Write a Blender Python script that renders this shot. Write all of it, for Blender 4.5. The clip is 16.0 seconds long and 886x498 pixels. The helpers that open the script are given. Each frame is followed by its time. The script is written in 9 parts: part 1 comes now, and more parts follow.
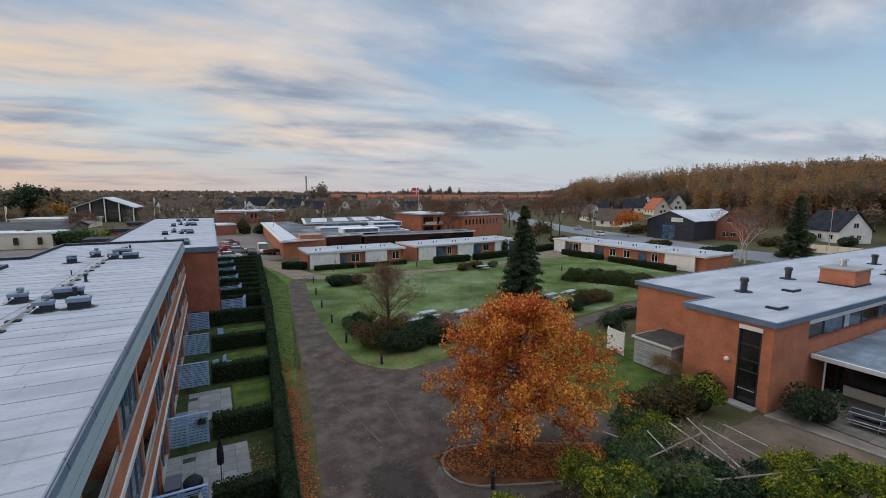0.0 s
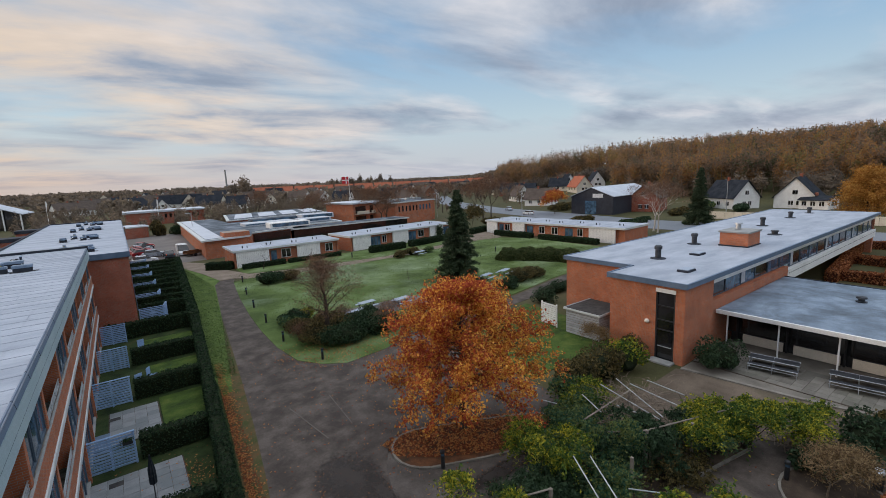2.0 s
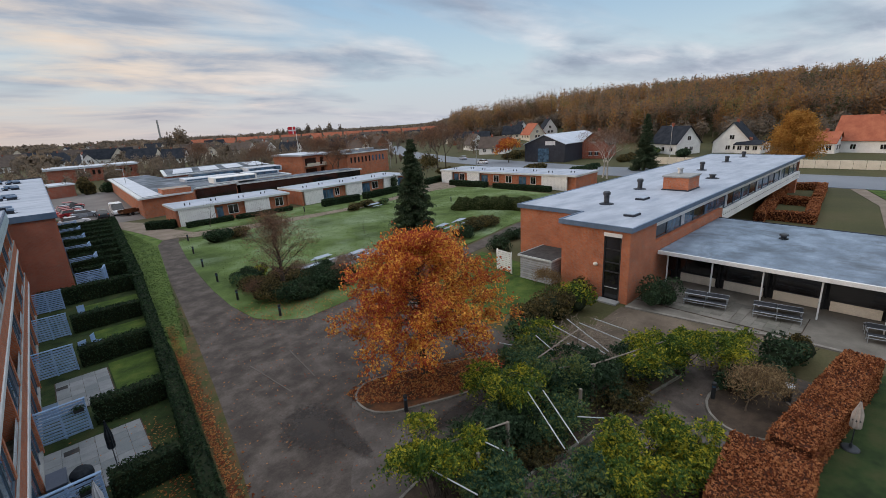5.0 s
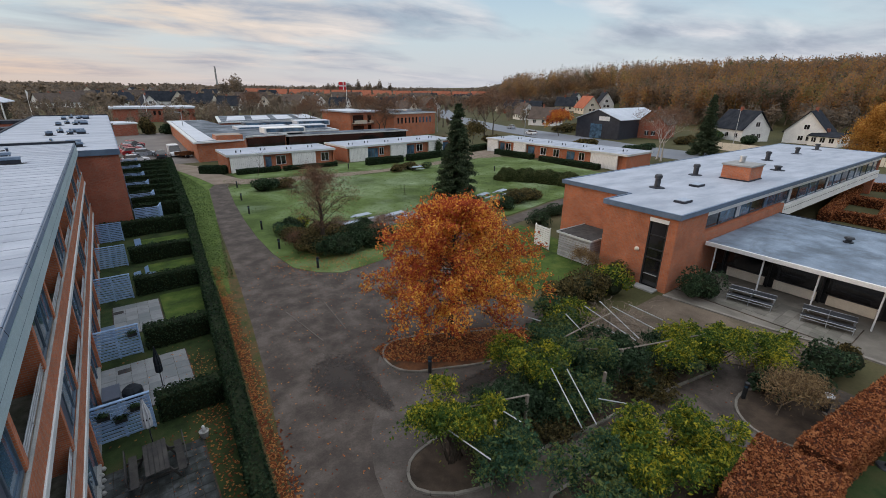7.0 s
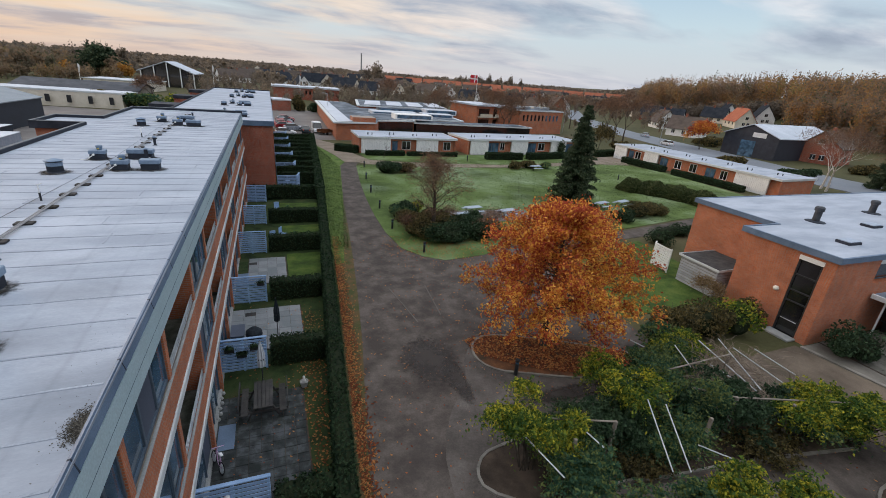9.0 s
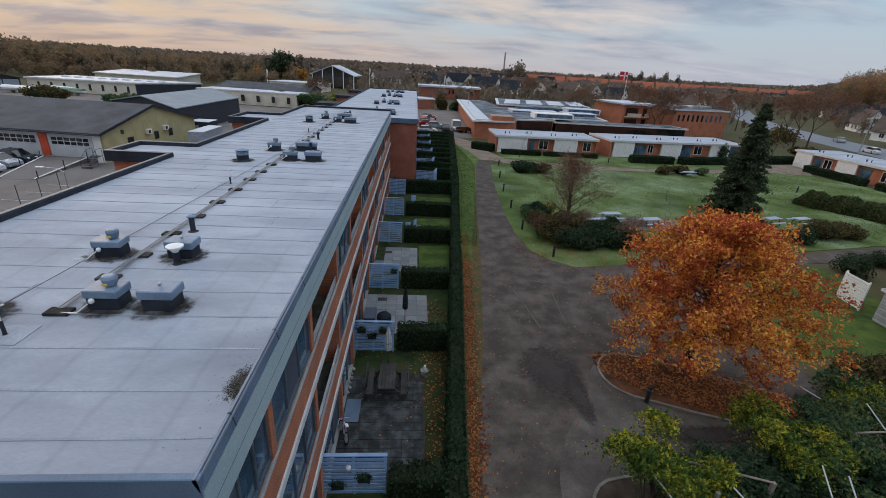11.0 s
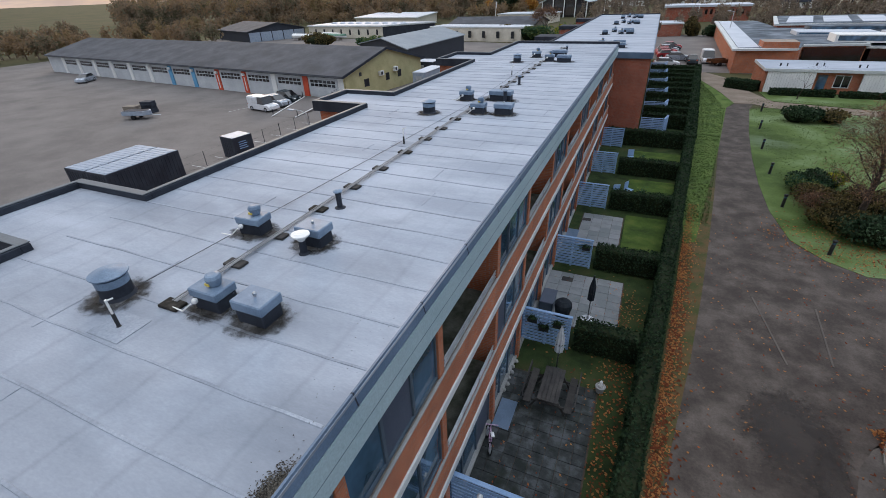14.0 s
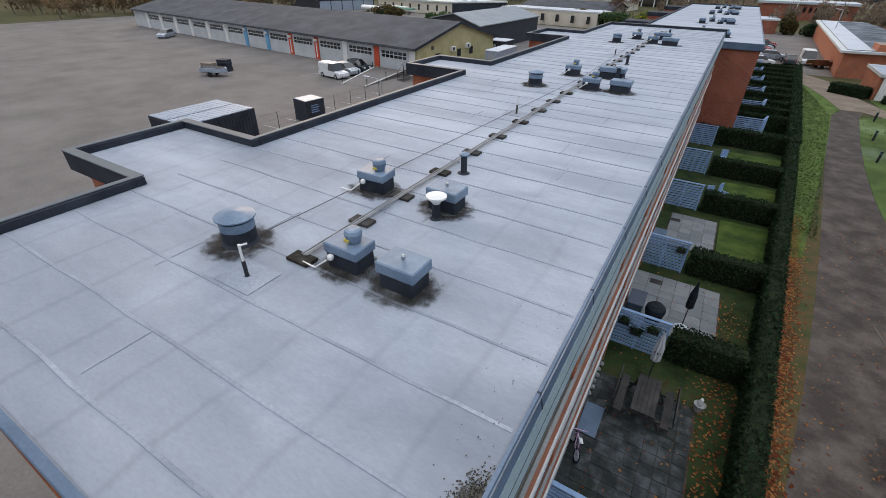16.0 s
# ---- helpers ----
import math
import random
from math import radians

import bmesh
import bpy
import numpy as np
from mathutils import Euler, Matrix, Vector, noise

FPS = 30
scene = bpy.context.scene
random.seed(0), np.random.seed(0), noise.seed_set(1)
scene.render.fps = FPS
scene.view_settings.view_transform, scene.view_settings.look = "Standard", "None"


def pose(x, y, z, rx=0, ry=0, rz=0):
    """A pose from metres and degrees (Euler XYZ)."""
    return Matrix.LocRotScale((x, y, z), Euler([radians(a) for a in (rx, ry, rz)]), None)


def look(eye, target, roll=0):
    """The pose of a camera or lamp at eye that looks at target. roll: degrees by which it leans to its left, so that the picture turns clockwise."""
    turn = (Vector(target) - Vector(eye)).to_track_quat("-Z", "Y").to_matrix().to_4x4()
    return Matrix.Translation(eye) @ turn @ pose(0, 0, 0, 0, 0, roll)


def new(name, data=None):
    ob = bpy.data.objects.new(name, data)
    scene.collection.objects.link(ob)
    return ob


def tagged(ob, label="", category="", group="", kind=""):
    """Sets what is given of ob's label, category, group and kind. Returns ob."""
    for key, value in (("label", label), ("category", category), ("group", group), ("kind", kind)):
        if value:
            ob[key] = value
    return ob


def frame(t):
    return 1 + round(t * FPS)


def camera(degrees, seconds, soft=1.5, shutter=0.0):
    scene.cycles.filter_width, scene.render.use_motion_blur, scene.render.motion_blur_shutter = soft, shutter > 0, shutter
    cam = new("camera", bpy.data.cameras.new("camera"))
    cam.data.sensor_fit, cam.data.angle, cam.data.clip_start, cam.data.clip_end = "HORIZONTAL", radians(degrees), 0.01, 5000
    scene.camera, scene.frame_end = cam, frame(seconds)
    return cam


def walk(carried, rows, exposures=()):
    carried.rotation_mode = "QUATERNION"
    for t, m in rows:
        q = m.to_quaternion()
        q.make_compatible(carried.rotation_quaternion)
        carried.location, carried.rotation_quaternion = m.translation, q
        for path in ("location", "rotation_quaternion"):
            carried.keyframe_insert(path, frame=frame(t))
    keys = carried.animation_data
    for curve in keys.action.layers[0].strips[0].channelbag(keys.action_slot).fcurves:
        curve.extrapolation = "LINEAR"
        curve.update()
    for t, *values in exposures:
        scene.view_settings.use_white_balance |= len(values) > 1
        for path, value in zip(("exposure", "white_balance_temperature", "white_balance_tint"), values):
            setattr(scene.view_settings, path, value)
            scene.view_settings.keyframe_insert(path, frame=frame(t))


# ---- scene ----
EXPOSURES = [(0.0, -0.10, 6340, 10), (3.5, -0.02, 6300, 10), (7.0, 0.05, 6500, 10), (9.0, 0.11, 6450, 10), (10.2, -0.12, 6280, 10), (12.5, -0.28, 5980, 10), (13.0, -0.32, 6030, 10), (14.0, 0.10, 6200, 10), (16.0, 0.14, 6480, 10)]
SKY_GAIN, ZENITH = 0.05, 3.0
cam = camera(90.7, 16.0, soft=0.8)
# seconds, eye, target, lean
PATH = [
    (0, (0.0000, 0.0000, 13.4000), (0.9282, 1.7530, 13.1440), 0.21),
    (0.5, (0.0000, 0.0000, 13.4000), (0.9974, 1.7122, 13.1286), -0.01),
    (1, (0.0000, 0.0000, 13.4000), (1.0742, 1.6621, 13.1110), -0.68),
    (1.5, (0.0000, 0.0000, 13.4000), (1.1199, 1.6299, 13.1011), -1.75),
    (2, (0.0000, 0.0000, 13.4000), (1.1706, 1.5892, 13.0774), -2.48),
    (2.5, (0.0000, 0.0000, 13.4000), (1.2103, 1.5491, 13.0320), -2.85),
    (3, (0.0000, 0.0000, 13.4000), (1.2418, 1.5131, 12.9896), -3.19),
    (3.5, (0.0000, 0.0000, 13.4000), (1.2737, 1.4738, 12.9466), -3.60),
    (4, (0.0000, 0.0000, 13.4000), (1.2902, 1.4482, 12.9122), -3.86),
    (6.3, (0.0000, 0.0000, 13.4000), (1.2323, 1.4343, 12.7487), -1.55),
    (6.5, (0.0000, 0.0000, 13.4000), (1.2002, 1.4554, 12.7356), -0.93),
    (7, (0.0000, 0.0000, 13.4000), (1.1246, 1.5044, 12.7129), 0.89),
    (7.5, (0.0000, 0.0000, 13.4000), (1.0496, 1.5528, 12.7019), 2.16),
    (8, (0.0000, 0.0000, 13.4000), (0.9639, 1.6025, 12.6909), 3.39),
    (8.5, (0.0000, 0.0000, 13.4000), (0.8311, 1.6721, 12.6834), 3.85),
    (9, (0.0000, 0.0000, 13.4000), (0.7059, 1.7245, 12.6735), 4.74),
    (9.5, (0.0000, 0.0000, 13.4000), (0.5512, 1.7758, 12.6633), 6.04),
    (10, (0.0000, 0.0000, 13.4000), (0.3983, 1.8119, 12.6529), 5.27),
    (10.2, (0.0000, 0.0000, 13.4000), (0.3361, 1.8232, 12.6497), 4.78),
    (12.3, (-0.3145, 2.1906, 13.1729), (-0.4366, 4.0082, 12.3475), 2.53),
    (12.5, (-0.1997, 2.5175, 13.2164), (-0.3830, 4.3229, 12.3756), 2.33),
    (13, (-0.0350, 2.8414, 13.3106), (-0.3695, 4.6106, 12.4398), 1.62),
    (13.5, (0.1897, 3.6066, 13.3730), (-0.3565, 5.2823, 12.4276), -0.18),
    (14, (0.3163, 4.2220, 13.2843), (-0.4015, 5.7852, 12.2640), -2.25),
    (14.5, (-0.1872, 4.4574, 13.0709), (-1.0094, 5.9538, 12.0294), -2.90),
    (15, (-0.9447, 4.3578, 12.7324), (-1.7970, 5.8227, 11.6704), -2.15),
    (15.5, (-1.4624, 4.2105, 12.6283), (-2.3070, 5.6749, 11.5596), -0.21),
    (16, (-1.8543, 4.1306, 12.5156), (-2.7114, 5.5817, 11.4388), 1.04),
]
walk(cam, [(t, look(eye, target, roll)) for t, eye, target, roll in PATH], EXPOSURES)

# ---- light ----
SUN_AZ, SUN_EL = 42.0, 7.0          # degrees left of +y, above the horizon
world = bpy.data.worlds.new("sky")
scene.world = world
world.use_nodes = True
wn, wl = world.node_tree.nodes, world.node_tree.links
wn.clear()


def node(tree, kind, **sets):
    n = tree.nodes.new(kind)
    for key, value in sets.items():
        if key in n.inputs:
            n.inputs[key].default_value = value
        else:
            setattr(n, key, value)
    return n


def sky_world():
    nt = world.node_tree
    link = nt.links.new
    out = nt.nodes.new("ShaderNodeOutputWorld")
    bg = nt.nodes.new("ShaderNodeBackground")
    bg.inputs["Strength"].default_value = 1.0
    sky = nt.nodes.new("ShaderNodeTexSky")
    sky.sky_type = "NISHITA"
    sky.sun_disc = False
    sky.sun_elevation = radians(SUN_EL)
    sky.sun_rotation = radians(-SUN_AZ)
    sky.air_density, sky.dust_density, sky.ozone_density = 1.0, 1.6, 1.5
    tc = nt.nodes.new("ShaderNodeTexCoord")
    sep = nt.nodes.new("ShaderNodeSeparateXYZ")
    link(tc.outputs["Generated"], sep.inputs[0])

    def math_(op, a, b=None, clamp=False):
        m = nt.nodes.new("ShaderNodeMath")
        m.operation, m.use_clamp = op, clamp
        for i, v in enumerate((a, b)):
            if v is None:
                continue
            if isinstance(v, (int, float)):
                m.inputs[i].default_value = v
            else:
                link(v, m.inputs[i])
        return m.outputs[0]

    def ramp(fac, stops):
        r = nt.nodes.new("ShaderNodeValToRGB")
        els = r.color_ramp.elements
        while len(els) < len(stops):
            els.new(0.5)
        for e, (p, c) in zip(els, stops):
            e.position, e.color = p, (*c, 1)
        link(fac, r.inputs[0])
        return r.outputs[0]

    def mix(fac, a, b):
        m = nt.nodes.new("ShaderNodeMix")
        m.data_type = "RGBA"
        if isinstance(fac, (int, float)):
            m.inputs[0].default_value = fac
        else:
            link(fac, m.inputs[0])
        for i, v in ((6, a), (7, b)):
            if isinstance(v, tuple):
                m.inputs[i].default_value = (*v, 1)
            else:
                link(v, m.inputs[i])
        return m.outputs[2]

    # cloud plane: the direction divided by its height, so that the clouds draw together towards the horizon
    up = math_("ADD", math_("MAXIMUM", sep.outputs[2], 0.0), 0.13)
    u, v = math_("DIVIDE", sep.outputs[0], up), math_("DIVIDE", sep.outputs[1], up)
    comb = nt.nodes.new("ShaderNodeCombineXYZ")
    link(u, comb.inputs[0]), link(v, comb.inputs[1])
    mp = nt.nodes.new("ShaderNodeMapping")
    mp.inputs["Rotation"].default_value = (0, 0, radians(22))
    mp.inputs["Scale"].default_value = (0.50, 0.82, 1)
    mp.inputs["Location"].default_value = (2.3, 0.6, 0)
    link(comb.outputs[0], mp.inputs[0])
    big = nt.nodes.new("ShaderNodeTexNoise")
    big.inputs["Scale"].default_value, big.inputs["Detail"].default_value = 0.85, 7.0
    big.inputs["Roughness"].default_value, big.inputs["Distortion"].default_value = 0.53, 0.35
    link(mp.outputs[0], big.inputs["Vector"])
    fine = nt.nodes.new("ShaderNodeTexNoise")
    fine.inputs["Scale"].default_value, fine.inputs["Detail"].default_value = 1.9, 8.0
    fine.inputs["Roughness"].default_value, fine.inputs["Distortion"].default_value = 0.56, 0.3
    link(mp.outputs[0], fine.inputs["Vector"])
    # the deck thins out to the right of the sun
    sx, sy = -math.sin(radians(SUN_AZ)), math.cos(radians(SUN_AZ))
    across = math_("ADD", math_("MULTIPLY", sep.outputs[0], sy), math_("MULTIPLY", sep.outputs[1], -sx))
    toward = math_("ADD", math_("MULTIPLY", sep.outputs[0], sx), math_("MULTIPLY", sep.outputs[1], sy))
    cover = math_("SUBTRACT", math_("ADD", big.outputs[0], 0.125), math_("MULTIPLY", across, 0.16))
    mask = ramp(cover, [(0.40, (0, 0, 0)), (0.58, (0.92, 0.92, 0.92))])
    body = ramp(fine.outputs[0], [(0.34, (0.29, 0.34, 0.43)), (0.44, (0.39, 0.44, 0.53)), (0.54, (0.57, 0.60, 0.66)), (0.66, (0.82, 0.79, 0.80))])
    glow = math_("MULTIPLY", math_("POWER", math_("MAXIMUM", toward, 0.0), 1.5), ramp(sep.outputs[2], [(0.0, (0.55, 0.55, 0.55)), (0.10, (1, 1, 1)), (0.30, (0.85, 0.85, 0.85)), (0.60, (0, 0, 0))]), True)
    lit = math_("MULTIPLY", glow, ramp(fine.outputs[0], [(0.39, (0.03, 0.03, 0.03)), (0.58, (1, 1, 1))]), True)
    clouds = mix(lit, body, (0.92, 0.66, 0.41))
    scaled = nt.nodes.new("ShaderNodeVectorMath")
    scaled.operation = "SCALE"
    scaled.inputs["Scale"].default_value = SKY_GAIN
    link(sky.outputs[0], scaled.inputs[0])
    blue = mix(0.75, scaled.outputs[0], ramp(sep.outputs[2], [(0.0, (0.80, 0.84, 0.86)), (0.12, (0.68, 0.84, 0.93)), (0.28, (0.36, 0.60, 0.87)), (1.0, (0.18, 0.36, 0.66))]))
    whole = mix(mask, blue, clouds)
    # haze along the horizon, warm under the sun
    low = math_("POWER", math_("SUBTRACT", 1.0, math_("MULTIPLY", math_("MAXIMUM", sep.outputs[2], 0.0), 7.5), True), 1.6)
    warm = mix(math_("POWER", math_("MAXIMUM", toward, 0.0), 2.0), (0.56, 0.56, 0.62), (0.70, 0.43, 0.26))
    whole = mix(math_("MULTIPLY", low, 0.65), whole, warm)
    # an overcast sky grows brighter towards the zenith
    gain = nt.nodes.new("ShaderNodeMapRange")
    gain.interpolation_type = "SMOOTHSTEP"
    for i, v in ((1, 0.40), (2, 0.92), (3, 1.0), (4, ZENITH)):
        gain.inputs[i].default_value = v
    link(sep.outputs[2], gain.inputs[0])
    lifted = nt.nodes.new("ShaderNodeVectorMath")
    lifted.operation = "SCALE"
    link(gain.outputs[0], lifted.inputs["Scale"])
    # the high deck overhead is neutral to warm
    veil = nt.nodes.new("ShaderNodeMapRange")
    for i, v in ((1, 0.42), (2, 0.75), (3, 0.0), (4, 0.85)):
        veil.inputs[i].default_value = v
    link(sep.outputs[2], veil.inputs[0])
    tinted = mix(veil.outputs[0], whole, (0.505, 0.52, 0.54))
    link(tinted, lifted.inputs[0])
    whole = lifted.outputs[0]
    link(whole, bg.inputs["Color"])
    link(bg.outputs[0], out.inputs[0])


sky_world()

sun_data = bpy.data.lights.new("sun", "SUN")
sun_data.energy, sun_data.angle, sun_data.color = 1.15, radians(25), (1.0, 0.74, 0.52)
sun = new("sun", sun_data)
_a, _e = radians(SUN_AZ), radians(SUN_EL + 6)
sun.matrix_world = look((-math.sin(_a) * math.cos(_e) * 60, math.cos(_a) * math.cos(_e) * 60, math.sin(_e) * 60), (0, 0, 0))

# ---- materials ----


def material(name, colours, rough=0.8, scale=1.0, grain=30.0, bump=0.15, metal=0.0, spread=(0.35, 0.65), island=0.0, piece=0.0, stain=0.0, stain_colour=(0.05, 0.05, 0.045), stretch=(1, 1, 1), spec=0.4, depth=0.01, thin=0.0, fleck=0.8, rise=None):
    """Two colours or more, mixed by coarse noise, with fine grain over them; island or piece: how far each leaf or piece differs."""
    m = bpy.data.materials.new(name)
    m.use_nodes = True
    nt = m.node_tree
    link = nt.links.new
    bsdf = nt.nodes["Principled BSDF"]
    bsdf.inputs["Metallic"].default_value = metal
    bsdf.inputs["Specular IOR Level"].default_value = spec if rough < 0.7 else spec * 0.4
    geo = nt.nodes.new("ShaderNodeNewGeometry")
    mp = nt.nodes.new("ShaderNodeMapping")
    mp.inputs["Scale"].default_value = stretch
    link(geo.outputs["Position"], mp.inputs[0])
    n1 = node(nt, "ShaderNodeTexNoise", Scale=scale, Detail=6.0, Roughness=0.6)
    n2 = node(nt, "ShaderNodeTexNoise", Scale=grain, Detail=4.0, Roughness=0.65)
    link(mp.outputs[0], n1.inputs["Vector"]), link(mp.outputs[0], n2.inputs["Vector"])
    fac = n1.outputs[0]
    if island or piece:
        add = node(nt, "ShaderNodeMath", operation="MULTIPLY_ADD")
        if island:
            link(geo.outputs["Random Per Island"], add.inputs[0])
        else:
            info = nt.nodes.new("ShaderNodeObjectInfo")
            link(info.outputs["Random"], add.inputs[0])
        add.inputs[1].default_value = island or piece
        sub = node(nt, "ShaderNodeMath", operation="SUBTRACT")
        link(fac, sub.inputs[0])
        sub.inputs[1].default_value = (island or piece) / 2
        link(sub.outputs[0], add.inputs[2])
        fac = add.outputs[0]
    if rise:
        # the colour turns with the height: from, to, and how far along the ramp
        sep = nt.nodes.new("ShaderNodeSeparateXYZ")
        link(geo.outputs["Position"], sep.inputs[0])
        mr = node(nt, "ShaderNodeMapRange")
        link(sep.outputs[2], mr.inputs[0])
        for i, v in ((1, rise[0]), (2, rise[1]), (3, -rise[2] * 0.35), (4, rise[2])):
            mr.inputs[i].default_value = v
        lift = node(nt, "ShaderNodeMath", operation="ADD")
        link(fac, lift.inputs[0]), link(mr.outputs[0], lift.inputs[1])
        fac = lift.outputs[0]
    ramp = nt.nodes.new("ShaderNodeValToRGB")
    els = ramp.color_ramp.elements
    while len(els) < len(colours):
        els.new(0.5)
    for k, (e, c) in enumerate(zip(els, colours)):
        e.position, e.color = spread[0] + (spread[1] - spread[0]) * k / max(1, len(colours) - 1), (*c, 1)
    link(fac, ramp.inputs[0])
    colour = ramp.outputs[0]
    fine = node(nt, "ShaderNodeMix", data_type="RGBA", blend_type="MULTIPLY")
    fr = nt.nodes.new("ShaderNodeValToRGB")
    fr.color_ramp.elements[0].position, fr.color_ramp.elements[0].color = 0.3, (0.78, 0.78, 0.78, 1)
    fr.color_ramp.elements[1].position, fr.color_ramp.elements[1].color = 0.7, (1.12, 1.12, 1.12, 1)
    link(n2.outputs[0], fr.inputs[0])
    fine.inputs[0].default_value = fleck
    link(colour, fine.inputs[6]), link(fr.outputs[0], fine.inputs[7])
    colour = fine.outputs[2]
    if stain:
        n3 = node(nt, "ShaderNodeTexNoise", Scale=scale * 0.37, Detail=8.0, Roughness=0.7, Distortion=0.6)
        link(geo.outputs["Position"], n3.inputs["Vector"])
        sr = nt.nodes.new("ShaderNodeValToRGB")
        sr.color_ramp.elements[0].position, sr.color_ramp.elements[0].color = 0.52, (0, 0, 0, 1)
        sr.color_ramp.elements[1].position, sr.color_ramp.elements[1].color = 0.72, (stain, stain, stain, 1)
        link(n3.outputs[0], sr.inputs[0])
        sm = node(nt, "ShaderNodeMix", data_type="RGBA")
        link(sr.outputs[0], sm.inputs[0]), link(colour, sm.inputs[6])
        sm.inputs[7].default_value = (*stain_colour, 1)
        colour = sm.outputs[2]
    link(colour, bsdf.inputs["Base Color"])
    rr = node(nt, "ShaderNodeMapRange")
    link(n1.outputs[0], rr.inputs[0])
    rr.inputs[3].default_value, rr.inputs[4].default_value = max(0.02, rough - 0.12), min(1.0, rough + 0.1)
    link(rr.outputs[0], bsdf.inputs["Roughness"])
    if bump:
        bp = node(nt, "ShaderNodeBump", Strength=bump, Distance=depth)
        link(n2.outputs[0], bp.inputs["Height"])
        link(bp.outputs[0], bsdf.inputs["Normal"])
    if thin:
        # leaves let part of the light through
        tr = nt.nodes.new("ShaderNodeBsdfTranslucent")
        link(colour, tr.inputs["Color"])
        mx = nt.nodes.new("ShaderNodeMixShader")
        mx.inputs[0].default_value = thin
        link(bsdf.outputs[0], mx.inputs[1]), link(tr.outputs[0], mx.inputs[2])
        link(mx.outputs[0], nt.nodes["Material Output"].inputs["Surface"])
    return m


def brick_material(name, colours, mortar=(0.30, 0.26, 0.22)):
    """Courses of 67 mm with 240 mm bricks, on walls that run along x or y."""
    m = bpy.data.materials.new(name)
    m.use_nodes = True
    nt = m.node_tree
    link = nt.links.new
    bsdf = nt.nodes["Principled BSDF"]
    geo = nt.nodes.new("ShaderNodeNewGeometry")
    sep = nt.nodes.new("ShaderNodeSeparateXYZ")
    link(geo.outputs["Position"], sep.inputs[0])
    add = node(nt, "ShaderNodeMath", operation="ADD")
    link(sep.outputs[0], add.inputs[0]), link(sep.outputs[1], add.inputs[1])
    comb = nt.nodes.new("ShaderNodeCombineXYZ")
    link(add.outputs[0], comb.inputs[0]), link(sep.outputs[2], comb.inputs[1])
    bt = node(nt, "ShaderNodeTexBrick", **{"Scale": 1.0, "Mortar Size": 0.006, "Mortar Smooth": 0.15, "Bias": -0.1, "Brick Width": 0.24, "Row Height": 0.0667})
    bt.inputs["Color1"].default_value, bt.inputs["Color2"].default_value, bt.inputs["Mortar"].default_value = (*colours[0], 1), (*colours[1], 1), (*mortar, 1)
    link(comb.outputs[0], bt.inputs["Vector"])
    n1 = node(nt, "ShaderNodeTexNoise", Scale=0.8, Detail=7.0, Roughness=0.65)
    n2 = node(nt, "ShaderNodeTexNoise", Scale=45.0, Detail=3.0)
    link(geo.outputs["Position"], n1.inputs["Vector"]), link(geo.outputs["Position"], n2.inputs["Vector"])
    r = nt.nodes.new("ShaderNodeValToRGB")
    r.color_ramp.elements[0].position, r.color_ramp.elements[0].color = 0.3, (0.72, 0.70, 0.70, 1)
    r.color_ramp.elements[1].position, r.color_ramp.elements[1].color = 0.7, (1.15, 1.1, 1.08, 1)
    link(n1.outputs[0], r.inputs[0])
    mul = node(nt, "ShaderNodeMix", data_type="RGBA", blend_type="MULTIPLY")
    mul.inputs[0].default_value = 1.0
    link(bt.outputs[0], mul.inputs[6]), link(r.outputs[0], mul.inputs[7])
    link(mul.outputs[2], bsdf.inputs["Base Color"])
    bsdf.inputs["Roughness"].default_value = 0.88
    hgt = node(nt, "ShaderNodeMath", operation="MULTIPLY_ADD")
    link(n2.outputs[0], hgt.inputs[0])
    hgt.inputs[1].default_value = 0.3
    inv = node(nt, "ShaderNodeMath", operation="SUBTRACT")
    inv.inputs[0].default_value = 1.0
    link(bt.outputs["Fac"], inv.inputs[1])
    link(inv.outputs[0], hgt.inputs[2])
    bp = node(nt, "ShaderNodeBump", Strength=0.5, Distance=0.008)
    link(hgt.outputs[0], bp.inputs["Height"])
    link(bp.outputs[0], bsdf.inputs["Normal"])
    return m


def glass_material(name, tint, rough=0.06):
    """Window glass as a glossy pane; the dark room or reflected sky is in its tint."""
    m = bpy.data.materials.new(name)
    m.use_nodes = True
    nt = m.node_tree
    bsdf = nt.nodes["Principled BSDF"]
    geo = nt.nodes.new("ShaderNodeNewGeometry")
    n1 = node(nt, "ShaderNodeTexNoise", Scale=0.9, Detail=3.0)
    nt.links.new(geo.outputs["Position"], n1.inputs["Vector"])
    r = nt.nodes.new("ShaderNodeValToRGB")
    r.color_ramp.elements[0].position, r.color_ramp.elements[0].color = 0.35, (*[c * 0.45 for c in tint], 1)
    r.color_ramp.elements[1].position, r.color_ramp.elements[1].color = 0.68, (*[c * 1.7 for c in tint], 1)
    nt.links.new(n1.outputs[0], r.inputs[0])
    nt.links.new(r.outputs[0], bsdf.inputs["Base Color"])
    bsdf.inputs["Roughness"].default_value = rough
    bsdf.inputs["IOR"].default_value = 1.5
    bsdf.inputs["Specular IOR Level"].default_value = 0.9
    return m


